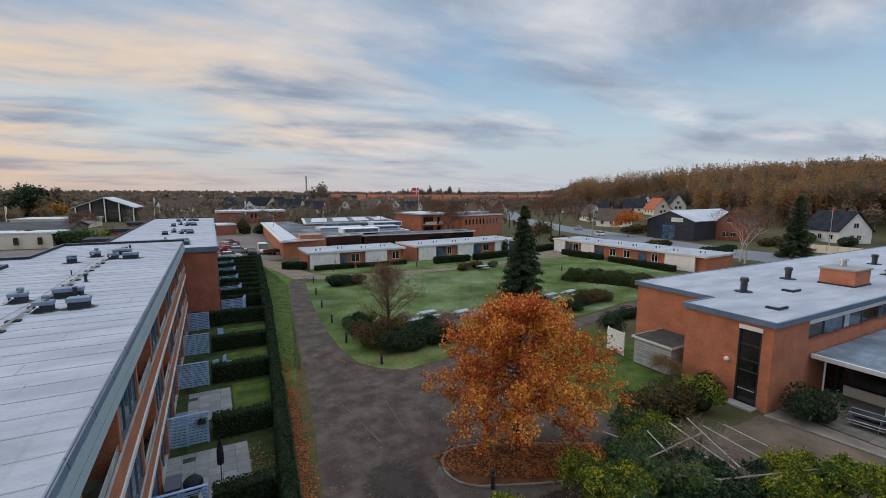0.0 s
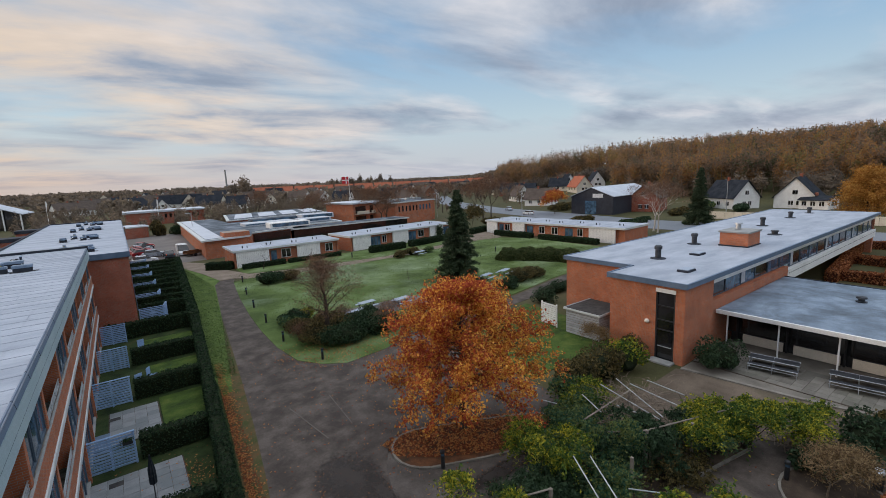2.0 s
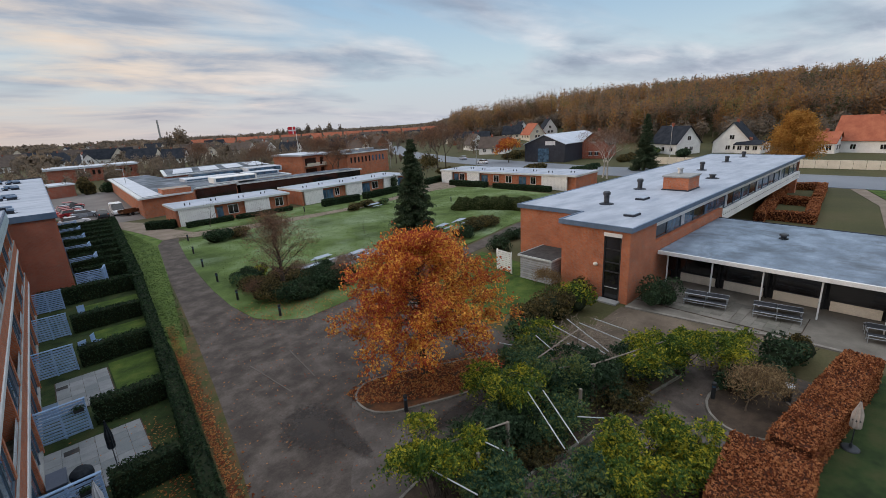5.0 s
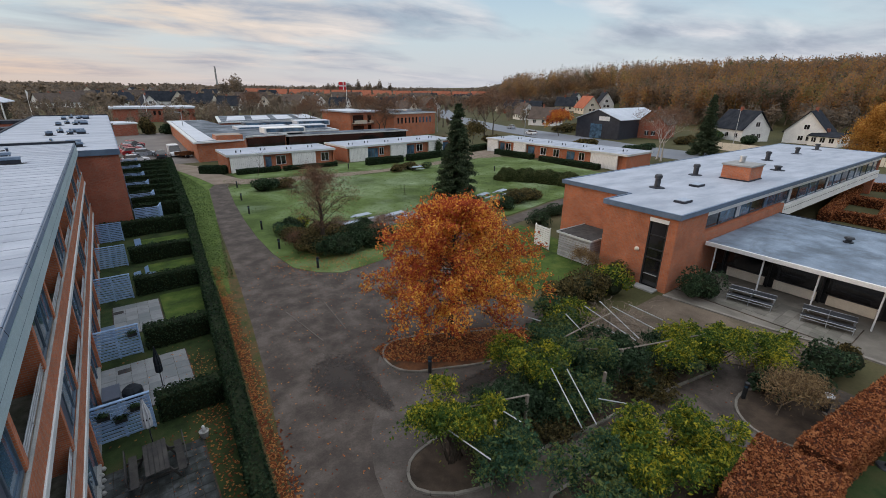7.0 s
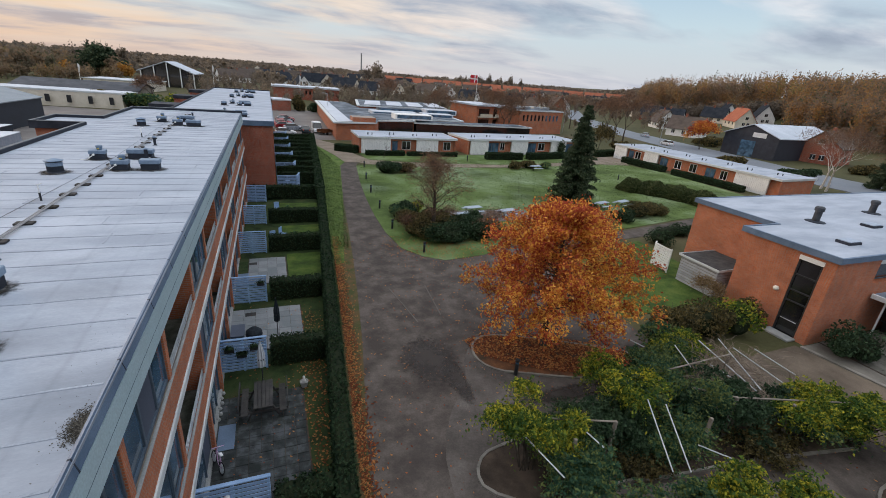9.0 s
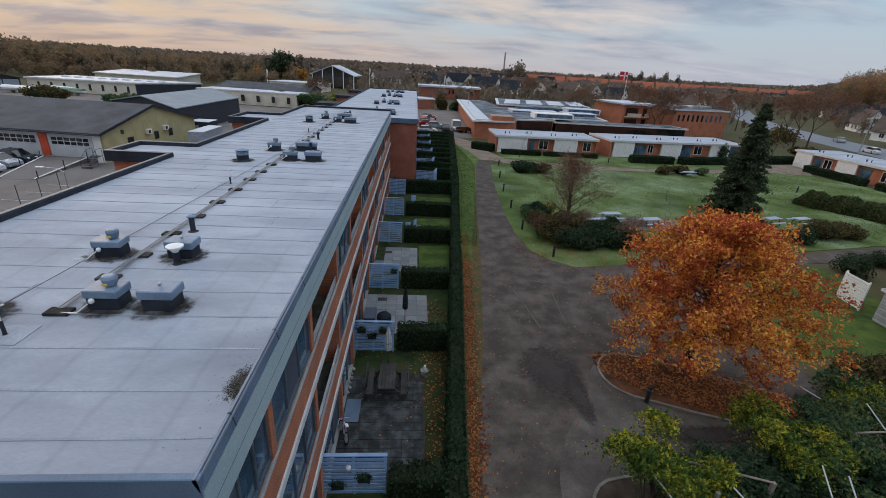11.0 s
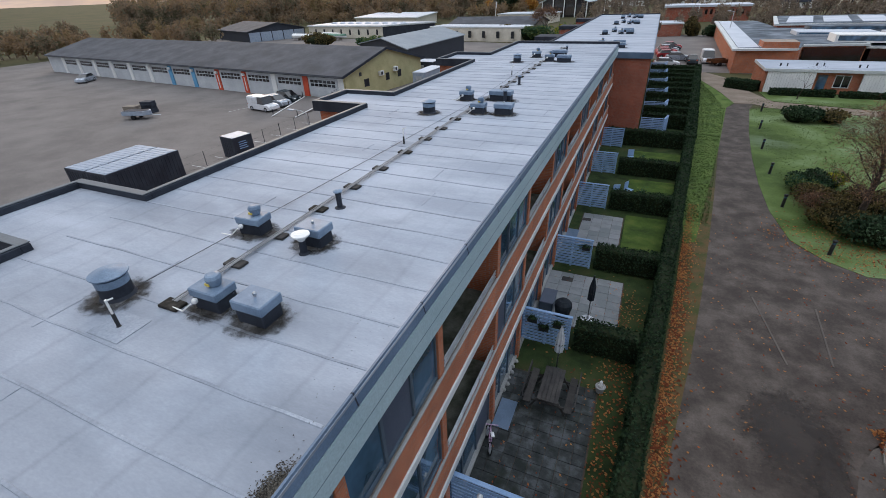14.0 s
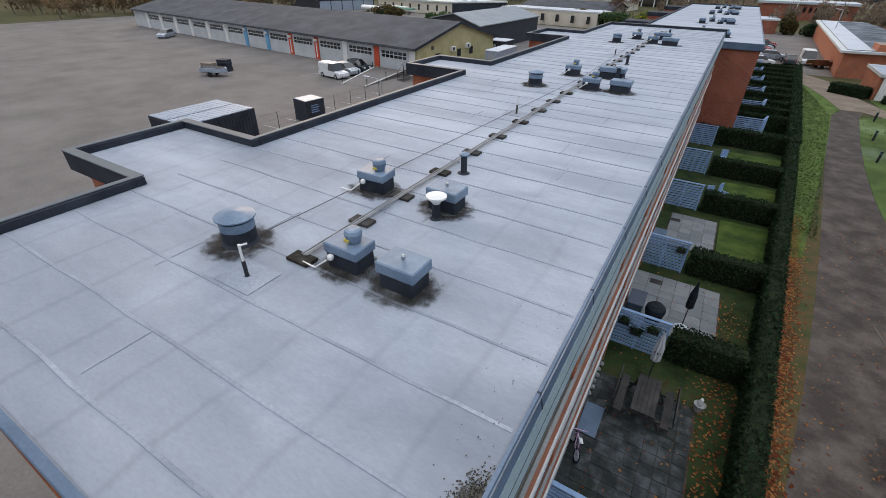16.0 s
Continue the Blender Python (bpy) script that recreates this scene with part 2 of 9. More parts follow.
MAT = {
    "brick": brick_material("brick_orange", ((0.47, 0.15, 0.062), (0.36, 0.105, 0.045))),
    "brick_red": brick_material("brick_red", ((0.34, 0.085, 0.040), (0.24, 0.06, 0.032))),
    "brick_piece": material("brick_piece", [(0.20, 0.06, 0.03), (0.33, 0.10, 0.045), (0.42, 0.15, 0.07)], 0.9, 3.0, 60, 0.4, piece=0.5),
    "mortar": material("mortar", [(0.30, 0.27, 0.23), (0.42, 0.38, 0.33)], 0.95, 5, 80, 0.3),
    # pale felt; the blue sheen of the sky is mixed into its colours
    "roof_felt": material("roof_felt", [(0.288, 0.322, 0.382), (0.352, 0.388, 0.452), (0.415, 0.450, 0.518)], 0.75, 0.55, 30, 0.06, stain=0.6, stain_colour=(0.258, 0.286, 0.335), stretch=(0.45, 1.3, 1), fleck=0.4),
    "roof_old": material("roof_old", [(0.09, 0.115, 0.15), (0.16, 0.205, 0.265), (0.25, 0.31, 0.39)], 0.5, 0.6, 14, 0.12, spread=(0.34, 0.66), stain=0.95, stain_colour=(0.035, 0.04, 0.045)),
    "roof_far": material("roof_far", [(0.42, 0.46, 0.52), (0.56, 0.59, 0.65)], 0.6, 0.2, 9, 0.1, stain=0.35, stain_colour=(0.36, 0.38, 0.42)),
    "roof_gravel": material("roof_gravel", [(0.05, 0.062, 0.078), (0.10, 0.12, 0.145), (0.20, 0.23, 0.27)], 0.8, 0.25, 10, 0.2),
    "felt_dark": material("felt_dark", [(0.022, 0.026, 0.036), (0.045, 0.052, 0.068)], 0.7, 1.2, 30, 0.25),
    "flash_blue": material("flash_blue", [(0.080, 0.125, 0.195), (0.125, 0.180, 0.265)], 0.5, 1.1, 30, 0.15, stain=0.3, stain_colour=(0.06, 0.08, 0.12)),
    "fascia": material("fascia", [(0.33, 0.44, 0.485), (0.405, 0.51, 0.55)], 0.6, 0.6, 26, 0.06, stain=0.25, stain_colour=(0.28, 0.33, 0.35)),
    "white": material("white_paint", [(0.72, 0.72, 0.71), (0.82, 0.82, 0.80)], 0.6, 0.7, 25, 0.08, stain=0.25, stain_colour=(0.48, 0.47, 0.44)),
    "sill": material("sill_white", [(0.50, 0.53, 0.54), (0.60, 0.62, 0.62)], 0.65, 0.8, 30, 0.08, stain=0.35, stain_colour=(0.34, 0.35, 0.34)),
    "concrete": material("concrete", [(0.26, 0.27, 0.27), (0.36, 0.36, 0.35)], 0.85, 0.9, 30, 0.2, stain=0.5, stain_colour=(0.16, 0.16, 0.15)),
    "slab": material("slab", [(0.17, 0.185, 0.195), (0.24, 0.25, 0.26)], 0.85, 1.2, 40, 0.2, piece=0.35, stain=0.35, stain_colour=(0.20, 0.21, 0.20)),
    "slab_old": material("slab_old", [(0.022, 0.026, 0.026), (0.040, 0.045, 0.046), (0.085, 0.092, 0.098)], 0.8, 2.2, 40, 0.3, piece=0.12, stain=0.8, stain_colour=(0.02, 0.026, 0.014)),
    "asphalt": material("asphalt", [(0.056, 0.045, 0.039), (0.082, 0.067, 0.058), (0.118, 0.098, 0.085)], 0.85, 0.75, 14, 0.5, fleck=1.0, spread=(0.38, 0.62), stain=0.7, stain_colour=(0.050, 0.042, 0.038)),
    "asphalt_pale": material("asphalt_apron", [(0.080, 0.068, 0.060), (0.108, 0.092, 0.082), (0.138, 0.119, 0.106)], 0.88, 0.7, 14, 0.5, fleck=1.0, spread=(0.38, 0.62), stain=0.75, stain_colour=(0.056, 0.047, 0.041)),
    "asphalt_yard": material("asphalt_yard", [(0.14, 0.128, 0.122), (0.20, 0.182, 0.172)], 0.88, 0.2, 12, 0.2, stain=0.5, stain_colour=(0.09, 0.082, 0.078)),
    "asphalt_road": material("asphalt_road", [(0.16, 0.175, 0.20), (0.20, 0.215, 0.24)], 0.7, 0.12, 20, 0.1),
    "path": material("gravel_path", [(0.17, 0.135, 0.105), (0.25, 0.20, 0.16)], 0.9, 0.5, 40, 0.3),
    "soil": material("soil", [(0.035, 0.026, 0.020), (0.065, 0.048, 0.036), (0.11, 0.08, 0.06)], 0.95, 0.7, 26, 0.5, depth=0.03),
    "litter": material("leaf_litter", [(0.045, 0.032, 0.020), (0.10, 0.045, 0.022), (0.17, 0.07, 0.03)], 0.9, 1.1, 16, 0.6, depth=0.03),
    "lawn": material("lawn", [(0.050, 0.078, 0.018), (0.092, 0.135, 0.038), (0.16, 0.215, 0.10)], 0.9, 0.14, 10, 0.5, spread=(0.38, 0.62), stain=0.65, stain_colour=(0.25, 0.31, 0.22), depth=0.03),
    "grass": material("grass_rough", [(0.050, 0.050, 0.022), (0.072, 0.070, 0.030), (0.095, 0.078, 0.042)], 0.95, 0.05, 5, 0.4, stain=0.5, stain_colour=(0.055, 0.045, 0.03), depth=0.05),
    "garden": material("garden_grass", [(0.028, 0.050, 0.011), (0.055, 0.092, 0.017), (0.09, 0.118, 0.026)], 0.92, 0.8, 30, 0.5, depth=0.03),
    # mossy garden ground, darker than garden_grass: its shade is put into the colour
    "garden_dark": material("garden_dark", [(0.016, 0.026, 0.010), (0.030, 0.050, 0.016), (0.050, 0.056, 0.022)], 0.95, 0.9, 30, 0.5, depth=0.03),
    "blade": material("grass_blade", [(0.050, 0.080, 0.022), (0.085, 0.125, 0.038), (0.14, 0.185, 0.085)], 0.8, 0.5, 10, 0, island=0.5, thin=0.4),
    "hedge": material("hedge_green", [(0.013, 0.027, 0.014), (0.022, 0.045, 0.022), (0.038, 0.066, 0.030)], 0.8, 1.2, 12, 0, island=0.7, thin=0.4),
    # filler inside hedges and shrubs: shade between the leaves put into dark colour
    "hedge_shade": material("hedge_shade", [(0.010, 0.015, 0.007), (0.022, 0.030, 0.012)], 0.95, 1.5, 12, 0.3),
    "beech": material("beech_copper", [(0.16, 0.048, 0.020), (0.32, 0.11, 0.042), (0.46, 0.19, 0.08)], 0.75, 1.5, 12, 0, island=0.75, thin=0.4),
    # same filler for copper beech, inner shade in its colour
    "beech_shade": material("beech_shade", [(0.045, 0.018, 0.010), (0.09, 0.032, 0.018)], 0.95, 1.5, 12, 0.3),
    "autumn": material("autumn_leaf", [(0.38, 0.075, 0.036), (0.55, 0.160, 0.045), (0.68, 0.265, 0.045), (0.78, 0.42, 0.08)], 0.7, 0.32, 8, 0, island=0.5, thin=0.4, rise=(2.0, 9.0, -0.07)),
    "golden": material("golden_leaf", [(0.34, 0.15, 0.035), (0.46, 0.23, 0.05), (0.55, 0.31, 0.08)], 0.7, 0.5, 8, 0, island=0.5, thin=0.4),
    "fallen": material("fallen_leaf", [(0.16, 0.045, 0.020), (0.31, 0.095, 0.032), (0.42, 0.19, 0.065)], 0.8, 0.5, 8, 0, island=0.9, thin=0.4),
    "shrub": material("shrub_green", [(0.038, 0.088, 0.050), (0.072, 0.14, 0.068), (0.16, 0.19, 0.06)], 0.75, 0.7, 8, 0, island=0.6, thin=0.4),
    "shrub_dark": material("shrub_dark", [(0.018, 0.036, 0.018), (0.034, 0.062, 0.030), (0.055, 0.09, 0.045)], 0.7, 0.9, 8, 0, island=0.6, thin=0.3),
    "yellow_leaf": material("wisteria_leaf", [(0.050, 0.10, 0.022), (0.16, 0.21, 0.028), (0.46, 0.40, 0.035)], 0.7, 0.9, 8, 0, island=0.5, spread=(0.36, 0.74), thin=0.4),
    "olive": material("shrub_olive", [(0.05, 0.045, 0.022), (0.10, 0.085, 0.036), (0.17, 0.13, 0.05)], 0.8, 0.7, 8, 0, island=0.6, thin=0.4),
    "conifer": material("conifer_needles", [(0.026, 0.045, 0.024), (0.050, 0.076, 0.040), (0.085, 0.112, 0.06)], 0.75, 0.8, 8, 0, island=0.6, thin=0.25),
    "wood_forest": material("forest_leaf", [(0.11, 0.12, 0.06), (0.23, 0.17, 0.13), (0.29, 0.18, 0.105), (0.44, 0.235, 0.09), (0.28, 0.23, 0.10)], 0.9, 0.085, 2, 0, island=0.14, thin=0.55),
    # brown wood lightened: haze of the distance put into the colour
    "wood_far": material("far_wood", [(0.15, 0.128, 0.108), (0.21, 0.172, 0.138), (0.28, 0.215, 0.15)], 0.95, 0.03, 1, 0, island=0.25, thin=0.4),
    "terrace_slab": material("terrace_slab", [(0.12, 0.112, 0.098), (0.19, 0.178, 0.158)], 0.9, 0.9, 26, 0.25, piece=0.3, stain=0.6, stain_colour=(0.10, 0.105, 0.075)),
    "twig_pale": material("pale_twig", [(0.15, 0.115, 0.09), (0.25, 0.195, 0.15)], 0.9, 1.0, 20, 0),
    "twig": material("twig", [(0.07, 0.055, 0.045), (0.13, 0.10, 0.08)], 0.9, 1.0, 20, 0),
    "bark": material("bark", [(0.045, 0.036, 0.028), (0.09, 0.072, 0.058)], 0.92, 4, 40, 0.6, stretch=(1, 1, 0.3)),
    "birch_bark": material("birch_bark", [(0.42, 0.38, 0.35), (0.58, 0.54, 0.50)], 0.8, 3, 20, 0.2),
    "screen": material("screen_paint", [(0.20, 0.32, 0.52), (0.28, 0.41, 0.63)], 0.65, 1.5, 30, 0.1),
    "steel": material("galvanised", [(0.38, 0.41, 0.44), (0.52, 0.54, 0.57)], 0.42, 3, 40, 0.05, metal=0.75),
    "vent_metal": material("vent_metal", [(0.12, 0.175, 0.255), (0.20, 0.27, 0.365)], 0.5, 2.5, 40, 0.05),
    "duct_lid": material("duct_lid", [(0.30, 0.36, 0.45), (0.40, 0.45, 0.53)], 0.5, 2.5, 40, 0.05, metal=0.3),
    "dark_metal": material("dark_metal", [(0.03, 0.034, 0.04), (0.06, 0.065, 0.075)], 0.5, 2, 40, 0.1, metal=0.3),
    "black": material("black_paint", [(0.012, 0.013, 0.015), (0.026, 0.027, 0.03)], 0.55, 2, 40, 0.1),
    "frame": material("frame_blue_grey", [(0.060, 0.085, 0.115), (0.085, 0.115, 0.15)], 0.5, 1.5, 30, 0.05),
    "frame_white": material("frame_white", [(0.60, 0.61, 0.62), (0.72, 0.72, 0.72)], 0.5, 1.5, 30, 0.05),
    # blue reflection of the sky put into the pane's base colour
    "glass": glass_material("window_glass", (0.055, 0.105, 0.165)),
    "glass_dark": glass_material("window_dark", (0.012, 0.012, 0.014), 0.1),
    "curtain": material("curtain", [(0.14, 0.20, 0.22), (0.24, 0.31, 0.33)], 0.9, 3, 20, 0.2, stretch=(1, 6, 0.3)),
    "timber": material("timber_grey", [(0.16, 0.135, 0.11), (0.27, 0.235, 0.20)], 0.85, 2, 30, 0.3, stretch=(1, 1, 0.4)),
    "timber_dark": material("timber_dark", [(0.035, 0.034, 0.035), (0.075, 0.07, 0.066)], 0.85, 2, 30, 0.3),
    "cream": material("cream_panel", [(0.62, 0.57, 0.47), (0.72, 0.66, 0.56)], 0.7, 0.8, 20, 0.05),
    "yellow": material("yellow_render", [(0.42, 0.38, 0.20), (0.52, 0.47, 0.26)], 0.85, 0.7, 20, 0.15, stain=0.3, stain_colour=(0.34, 0.31, 0.18)),
    "garage_roof": material("fibre_cement", [(0.05, 0.055, 0.065), (0.095, 0.10, 0.115)], 0.8, 0.35, 8, 0.3, stain=0.5, stain_colour=(0.03, 0.033, 0.04)),
    "green_tarp": material("green_tarp", [(0.08, 0.17, 0.12), (0.13, 0.25, 0.18)], 0.6, 1.0, 20, 0.2),
    "paint_worn": material("paint_worn", [(0.20, 0.20, 0.20), (0.42, 0.42, 0.42), (0.62, 0.62, 0.61)], 0.85, 3.0, 40, 0.1),
    "garage_door": material("garage_door", [(0.46, 0.48, 0.51), (0.56, 0.58, 0.60)], 0.6, 0.6, 12, 0.05),
    "door_blue": material("paint_blue", [(0.10, 0.30, 0.52), (0.14, 0.36, 0.58)], 0.6, 1, 20, 0.05),
    "door_red": material("paint_red", [(0.52, 0.07, 0.03), (0.60, 0.10, 0.045)], 0.6, 1, 20, 0.05),
    "red_roof": material("red_tiles", [(0.30, 0.095, 0.055), (0.40, 0.14, 0.08)], 0.85, 0.6, 8, 0.4),
    "dark_roof": material("slate_roof", [(0.018, 0.022, 0.030), (0.040, 0.045, 0.055)], 0.9, 0.6, 8, 0.3, spec=0.12),
    "brown_roof": material("brown_tiles", [(0.075, 0.058, 0.05), (0.12, 0.095, 0.08)], 0.85, 0.6, 8, 0.3),
    "car_white": material("car_white", [(0.62, 0.63, 0.66), (0.68, 0.69, 0.71)], 0.3, 1, 20, 0),
    "car_silver": material("car_silver", [(0.34, 0.38, 0.44), (0.40, 0.44, 0.50)], 0.3, 1, 20, 0, metal=0.4),
    "car_red": material("car_red", [(0.26, 0.012, 0.02), (0.32, 0.02, 0.028)], 0.3, 1, 20, 0),
    "car_dark": material("car_dark", [(0.012, 0.02, 0.026), (0.025, 0.034, 0.042)], 0.25, 1, 20, 0),
    "rubber": material("rubber", [(0.014, 0.014, 0.015), (0.022, 0.022, 0.023)], 0.85, 4, 40, 0.1),
    "flag_red": material("flag_red", [(0.50, 0.03, 0.04), (0.60, 0.05, 0.06)], 0.8, 3, 30, 0),
    "flag_white": material("flag_white", [(0.72, 0.72, 0.74), (0.80, 0.80, 0.80)], 0.8, 3, 30, 0),
    "cloth_grey": material("cloth_grey", [(0.36, 0.38, 0.42), (0.48, 0.50, 0.53)], 0.9, 3, 60, 0.2),
    "cloth_dark": material("cloth_dark", [(0.012, 0.016, 0.022), (0.028, 0.034, 0.042)], 0.85, 3, 60, 0.2),
    "cloth_beige": material("cloth_beige", [(0.36, 0.31, 0.27), (0.47, 0.41, 0.36)], 0.9, 3, 60, 0.2),
    "moss_stain": material("moss_stain", [(0.020, 0.020, 0.020), (0.055, 0.052, 0.048), (0.15, 0.152, 0.16)], 0.9, 3.0, 30, 0.3),
    "trim_grey": material("trim_grey", [(0.10, 0.115, 0.13), (0.14, 0.155, 0.17)], 0.6, 1.0, 30, 0.1),
    "paving_brown": material("paving_brown", [(0.135, 0.122, 0.105), (0.20, 0.183, 0.160)], 0.9, 0.7, 30, 0.25, stain=0.5, stain_colour=(0.09, 0.08, 0.065)),
    "metal_roof": material("metal_roof", [(0.22, 0.25, 0.28), (0.28, 0.31, 0.34)], 0.7, 0.4, 10, 0.05, stretch=(1, 1, 1)),
    "patch_dark": material("asphalt_wet", [(0.042, 0.035, 0.032), (0.064, 0.053, 0.047)], 0.7, 0.8, 60, 0.2),
    "patch_light": material("asphalt_pale", [(0.10, 0.086, 0.076), (0.135, 0.115, 0.10)], 0.88, 0.5, 60, 0.2),
    "kerb": material("kerb_stone", [(0.17, 0.155, 0.135), (0.26, 0.24, 0.21)], 0.88, 1.5, 40, 0.3, stain=0.5, stain_colour=(0.07, 0.066, 0.05)),
    "earth": material("bare_earth", [(0.085, 0.066, 0.050), (0.125, 0.098, 0.074), (0.16, 0.125, 0.095)], 0.95, 0.5, 26, 0.4, stain=0.6, stain_colour=(0.065, 0.075, 0.03), depth=0.03),
    "verge_leafy": material("leafy_verge", [(0.05, 0.062, 0.020), (0.085, 0.068, 0.030), (0.12, 0.072, 0.034)], 0.95, 1.3, 30, 0.5, depth=0.03),
    "verge": material("verge_grass", [(0.045, 0.075, 0.016), (0.080, 0.125, 0.026), (0.115, 0.155, 0.045)], 0.92, 0.7, 30, 0.5, depth=0.03),
    "debris": material("roof_debris", [(0.025, 0.023, 0.020), (0.055, 0.050, 0.043), (0.10, 0.092, 0.078)], 0.95, 6, 40, 0, island=0.7),
    "pink": material("bike_paint", [(0.45, 0.22, 0.42), (0.62, 0.48, 0.60)], 0.4, 9, 30, 0),
    "container": material("container_paint", [(0.018, 0.022, 0.034), (0.034, 0.04, 0.055)], 0.6, 1.0, 30, 0.1),
    "door_slate": material("door_slate", [(0.06, 0.075, 0.11), (0.085, 0.10, 0.14)], 0.6, 1.2, 30, 0.05),
    "yellow_strap": material("yellow_band", [(0.55, 0.42, 0.08), (0.62, 0.48, 0.10)], 0.6, 2, 30, 0),
}

# ---- small kit ----


class Build:
    """Collects vertices and faces for one mesh."""

    def __init__(self):
        self.v, self.f = [], []

    def add(self, verts, faces):
        k = len(self.v)
        self.v.extend(verts)
        self.f.extend([tuple(i + k for i in f) for f in faces])
        return self

    def box(self, x0, x1, y0, y1, z0, z1, b=0.0):
        lo, hi = (x0, y0, z0), (x1, y1, z1)
        if not b:
            vs = [(hi[0] if i & 1 else lo[0], hi[1] if i & 2 else lo[1], hi[2] if i & 4 else lo[2]) for i in range(8)]
            return self.add(vs, [(0, 2, 3, 1), (4, 5, 7, 6), (0, 1, 5, 4), (2, 6, 7, 3), (0, 4, 6, 2), (1, 3, 7, 5)])
        vs, at = [], {}
        for c in range(8):
            s = [(c >> a) & 1 for a in range(3)]
            for a in range(3):
                at[c, a] = len(vs)
                vs.append(tuple((hi[k] if s[k] else lo[k]) + (0 if k == a else (-b if s[k] else b)) for k in range(3)))
        fs = []
        for a in range(3):
            p, q = (a + 1) % 3, (a + 2) % 3
            for s in (0, 1):
                cs = [(s << a) | (i << p) | (j << q) for i, j in ((0, 0), (1, 0), (1, 1), (0, 1))]
                f = [at[c, a] for c in cs]
                fs.append(tuple(f if s else f[::-1]))
            for i in (0, 1):
                for j in (0, 1):
                    c0, c1 = (i << p) | (j << q), (1 << a) | (i << p) | (j << q)
                    f = [at[c0, p], at[c1, p], at[c1, q], at[c0, q]]
                    fs.append(tuple(f if i == j else f[::-1]))
        for c in range(8):
            f = [at[c, 0], at[c, 1], at[c, 2]]
            fs.append(tuple(f if bin(c).count("1") % 2 else f[::-1]))
        return self.add(vs, fs)

    def tube(self, a, b, r0, r1=None, n=8, caps=True):
        r1 = r0 if r1 is None else r1
        a, b = Vector(a), Vector(b)
        d = (b - a).normalized()
        s = d.orthogonal().normalized()
        t = d.cross(s)
        vs = [tuple(p + r * (math.cos(2 * math.pi * i / n) * s + math.sin(2 * math.pi * i / n) * t)) for p, r in ((a, r0), (b, r1)) for i in range(n)]
        fs = [(i, (i + 1) % n, n + (i + 1) % n, n + i) for i in range(n)]
        if caps:
            fs += [tuple(range(n))[::-1], tuple(range(n, 2 * n))]
        return self.add(vs, fs)

    def lathe(self, profile, x=0, y=0, n=16):
        """profile: rows of radius and height, from the bottom up."""
        vs = [(x + r * math.cos(2 * math.pi * i / n), y + r * math.sin(2 * math.pi * i / n), z) for r, z in profile for i in range(n)]
        fs = [(k * n + i, k * n + (i + 1) % n, (k + 1) * n + (i + 1) % n, (k + 1) * n + i) for k in range(len(profile) - 1) for i in range(n)]
        fs += [tuple(range(n))[::-1], tuple(range((len(profile) - 1) * n, len(profile) * n))]
        return self.add(vs, fs)

    def prism(self, outline, z0, z1):
        """A flat outline, counter-clockwise from above, raised from z0 to z1."""
        n = len(outline)
        vs = [(x, y, z0) for x, y in outline] + [(x, y, z1) for x, y in outline]
        return self.add(vs, [tuple(range(n))[::-1], tuple(range(n, 2 * n))] + [(i, (i + 1) % n, n + (i + 1) % n, n + i) for i in range(n)])

    def extrude(self, section, y0, y1):
        """A section in x and z, drawn along y."""
        n = len(section)
        vs = [(x, y0, z) for x, z in section] + [(x, y1, z) for x, z in section]
        return self.add(vs, [tuple(range(n)), tuple(range(n, 2 * n))[::-1]] + [(i, n + i, n + (i + 1) % n, (i + 1) % n) for i in range(n)])

    def mesh(self, name):
        me = bpy.data.meshes.new(name)
        me.from_pydata(self.v, [], self.f)
        bm = bmesh.new()
        bm.from_mesh(me)
        bmesh.ops.recalc_face_normals(bm, faces=bm.faces)
        bm.to_mesh(me)
        bm.free()
        return me


def part(name, build, mat, parent=None, label="", smooth=False):
    me = build.mesh(name) if isinstance(build, Build) else build
    me.materials.clear()
    me.materials.append(MAT[mat])
    if smooth:
        me.polygons.foreach_set("use_smooth", [True] * len(me.polygons))
    ob = new(name, me)
    if parent is not None:
        ob.parent = parent
    if label:
        tagged(ob, label)
    return ob


def thing(name, label, category, x=0, y=0, z=0, turn=0, group="", kind=""):
    ob = new(name)
    ob.empty_display_size = 0.2
    ob.matrix_basis = pose(x, y, z, 0, 0, turn)
    return tagged(ob, label, category, group, kind)


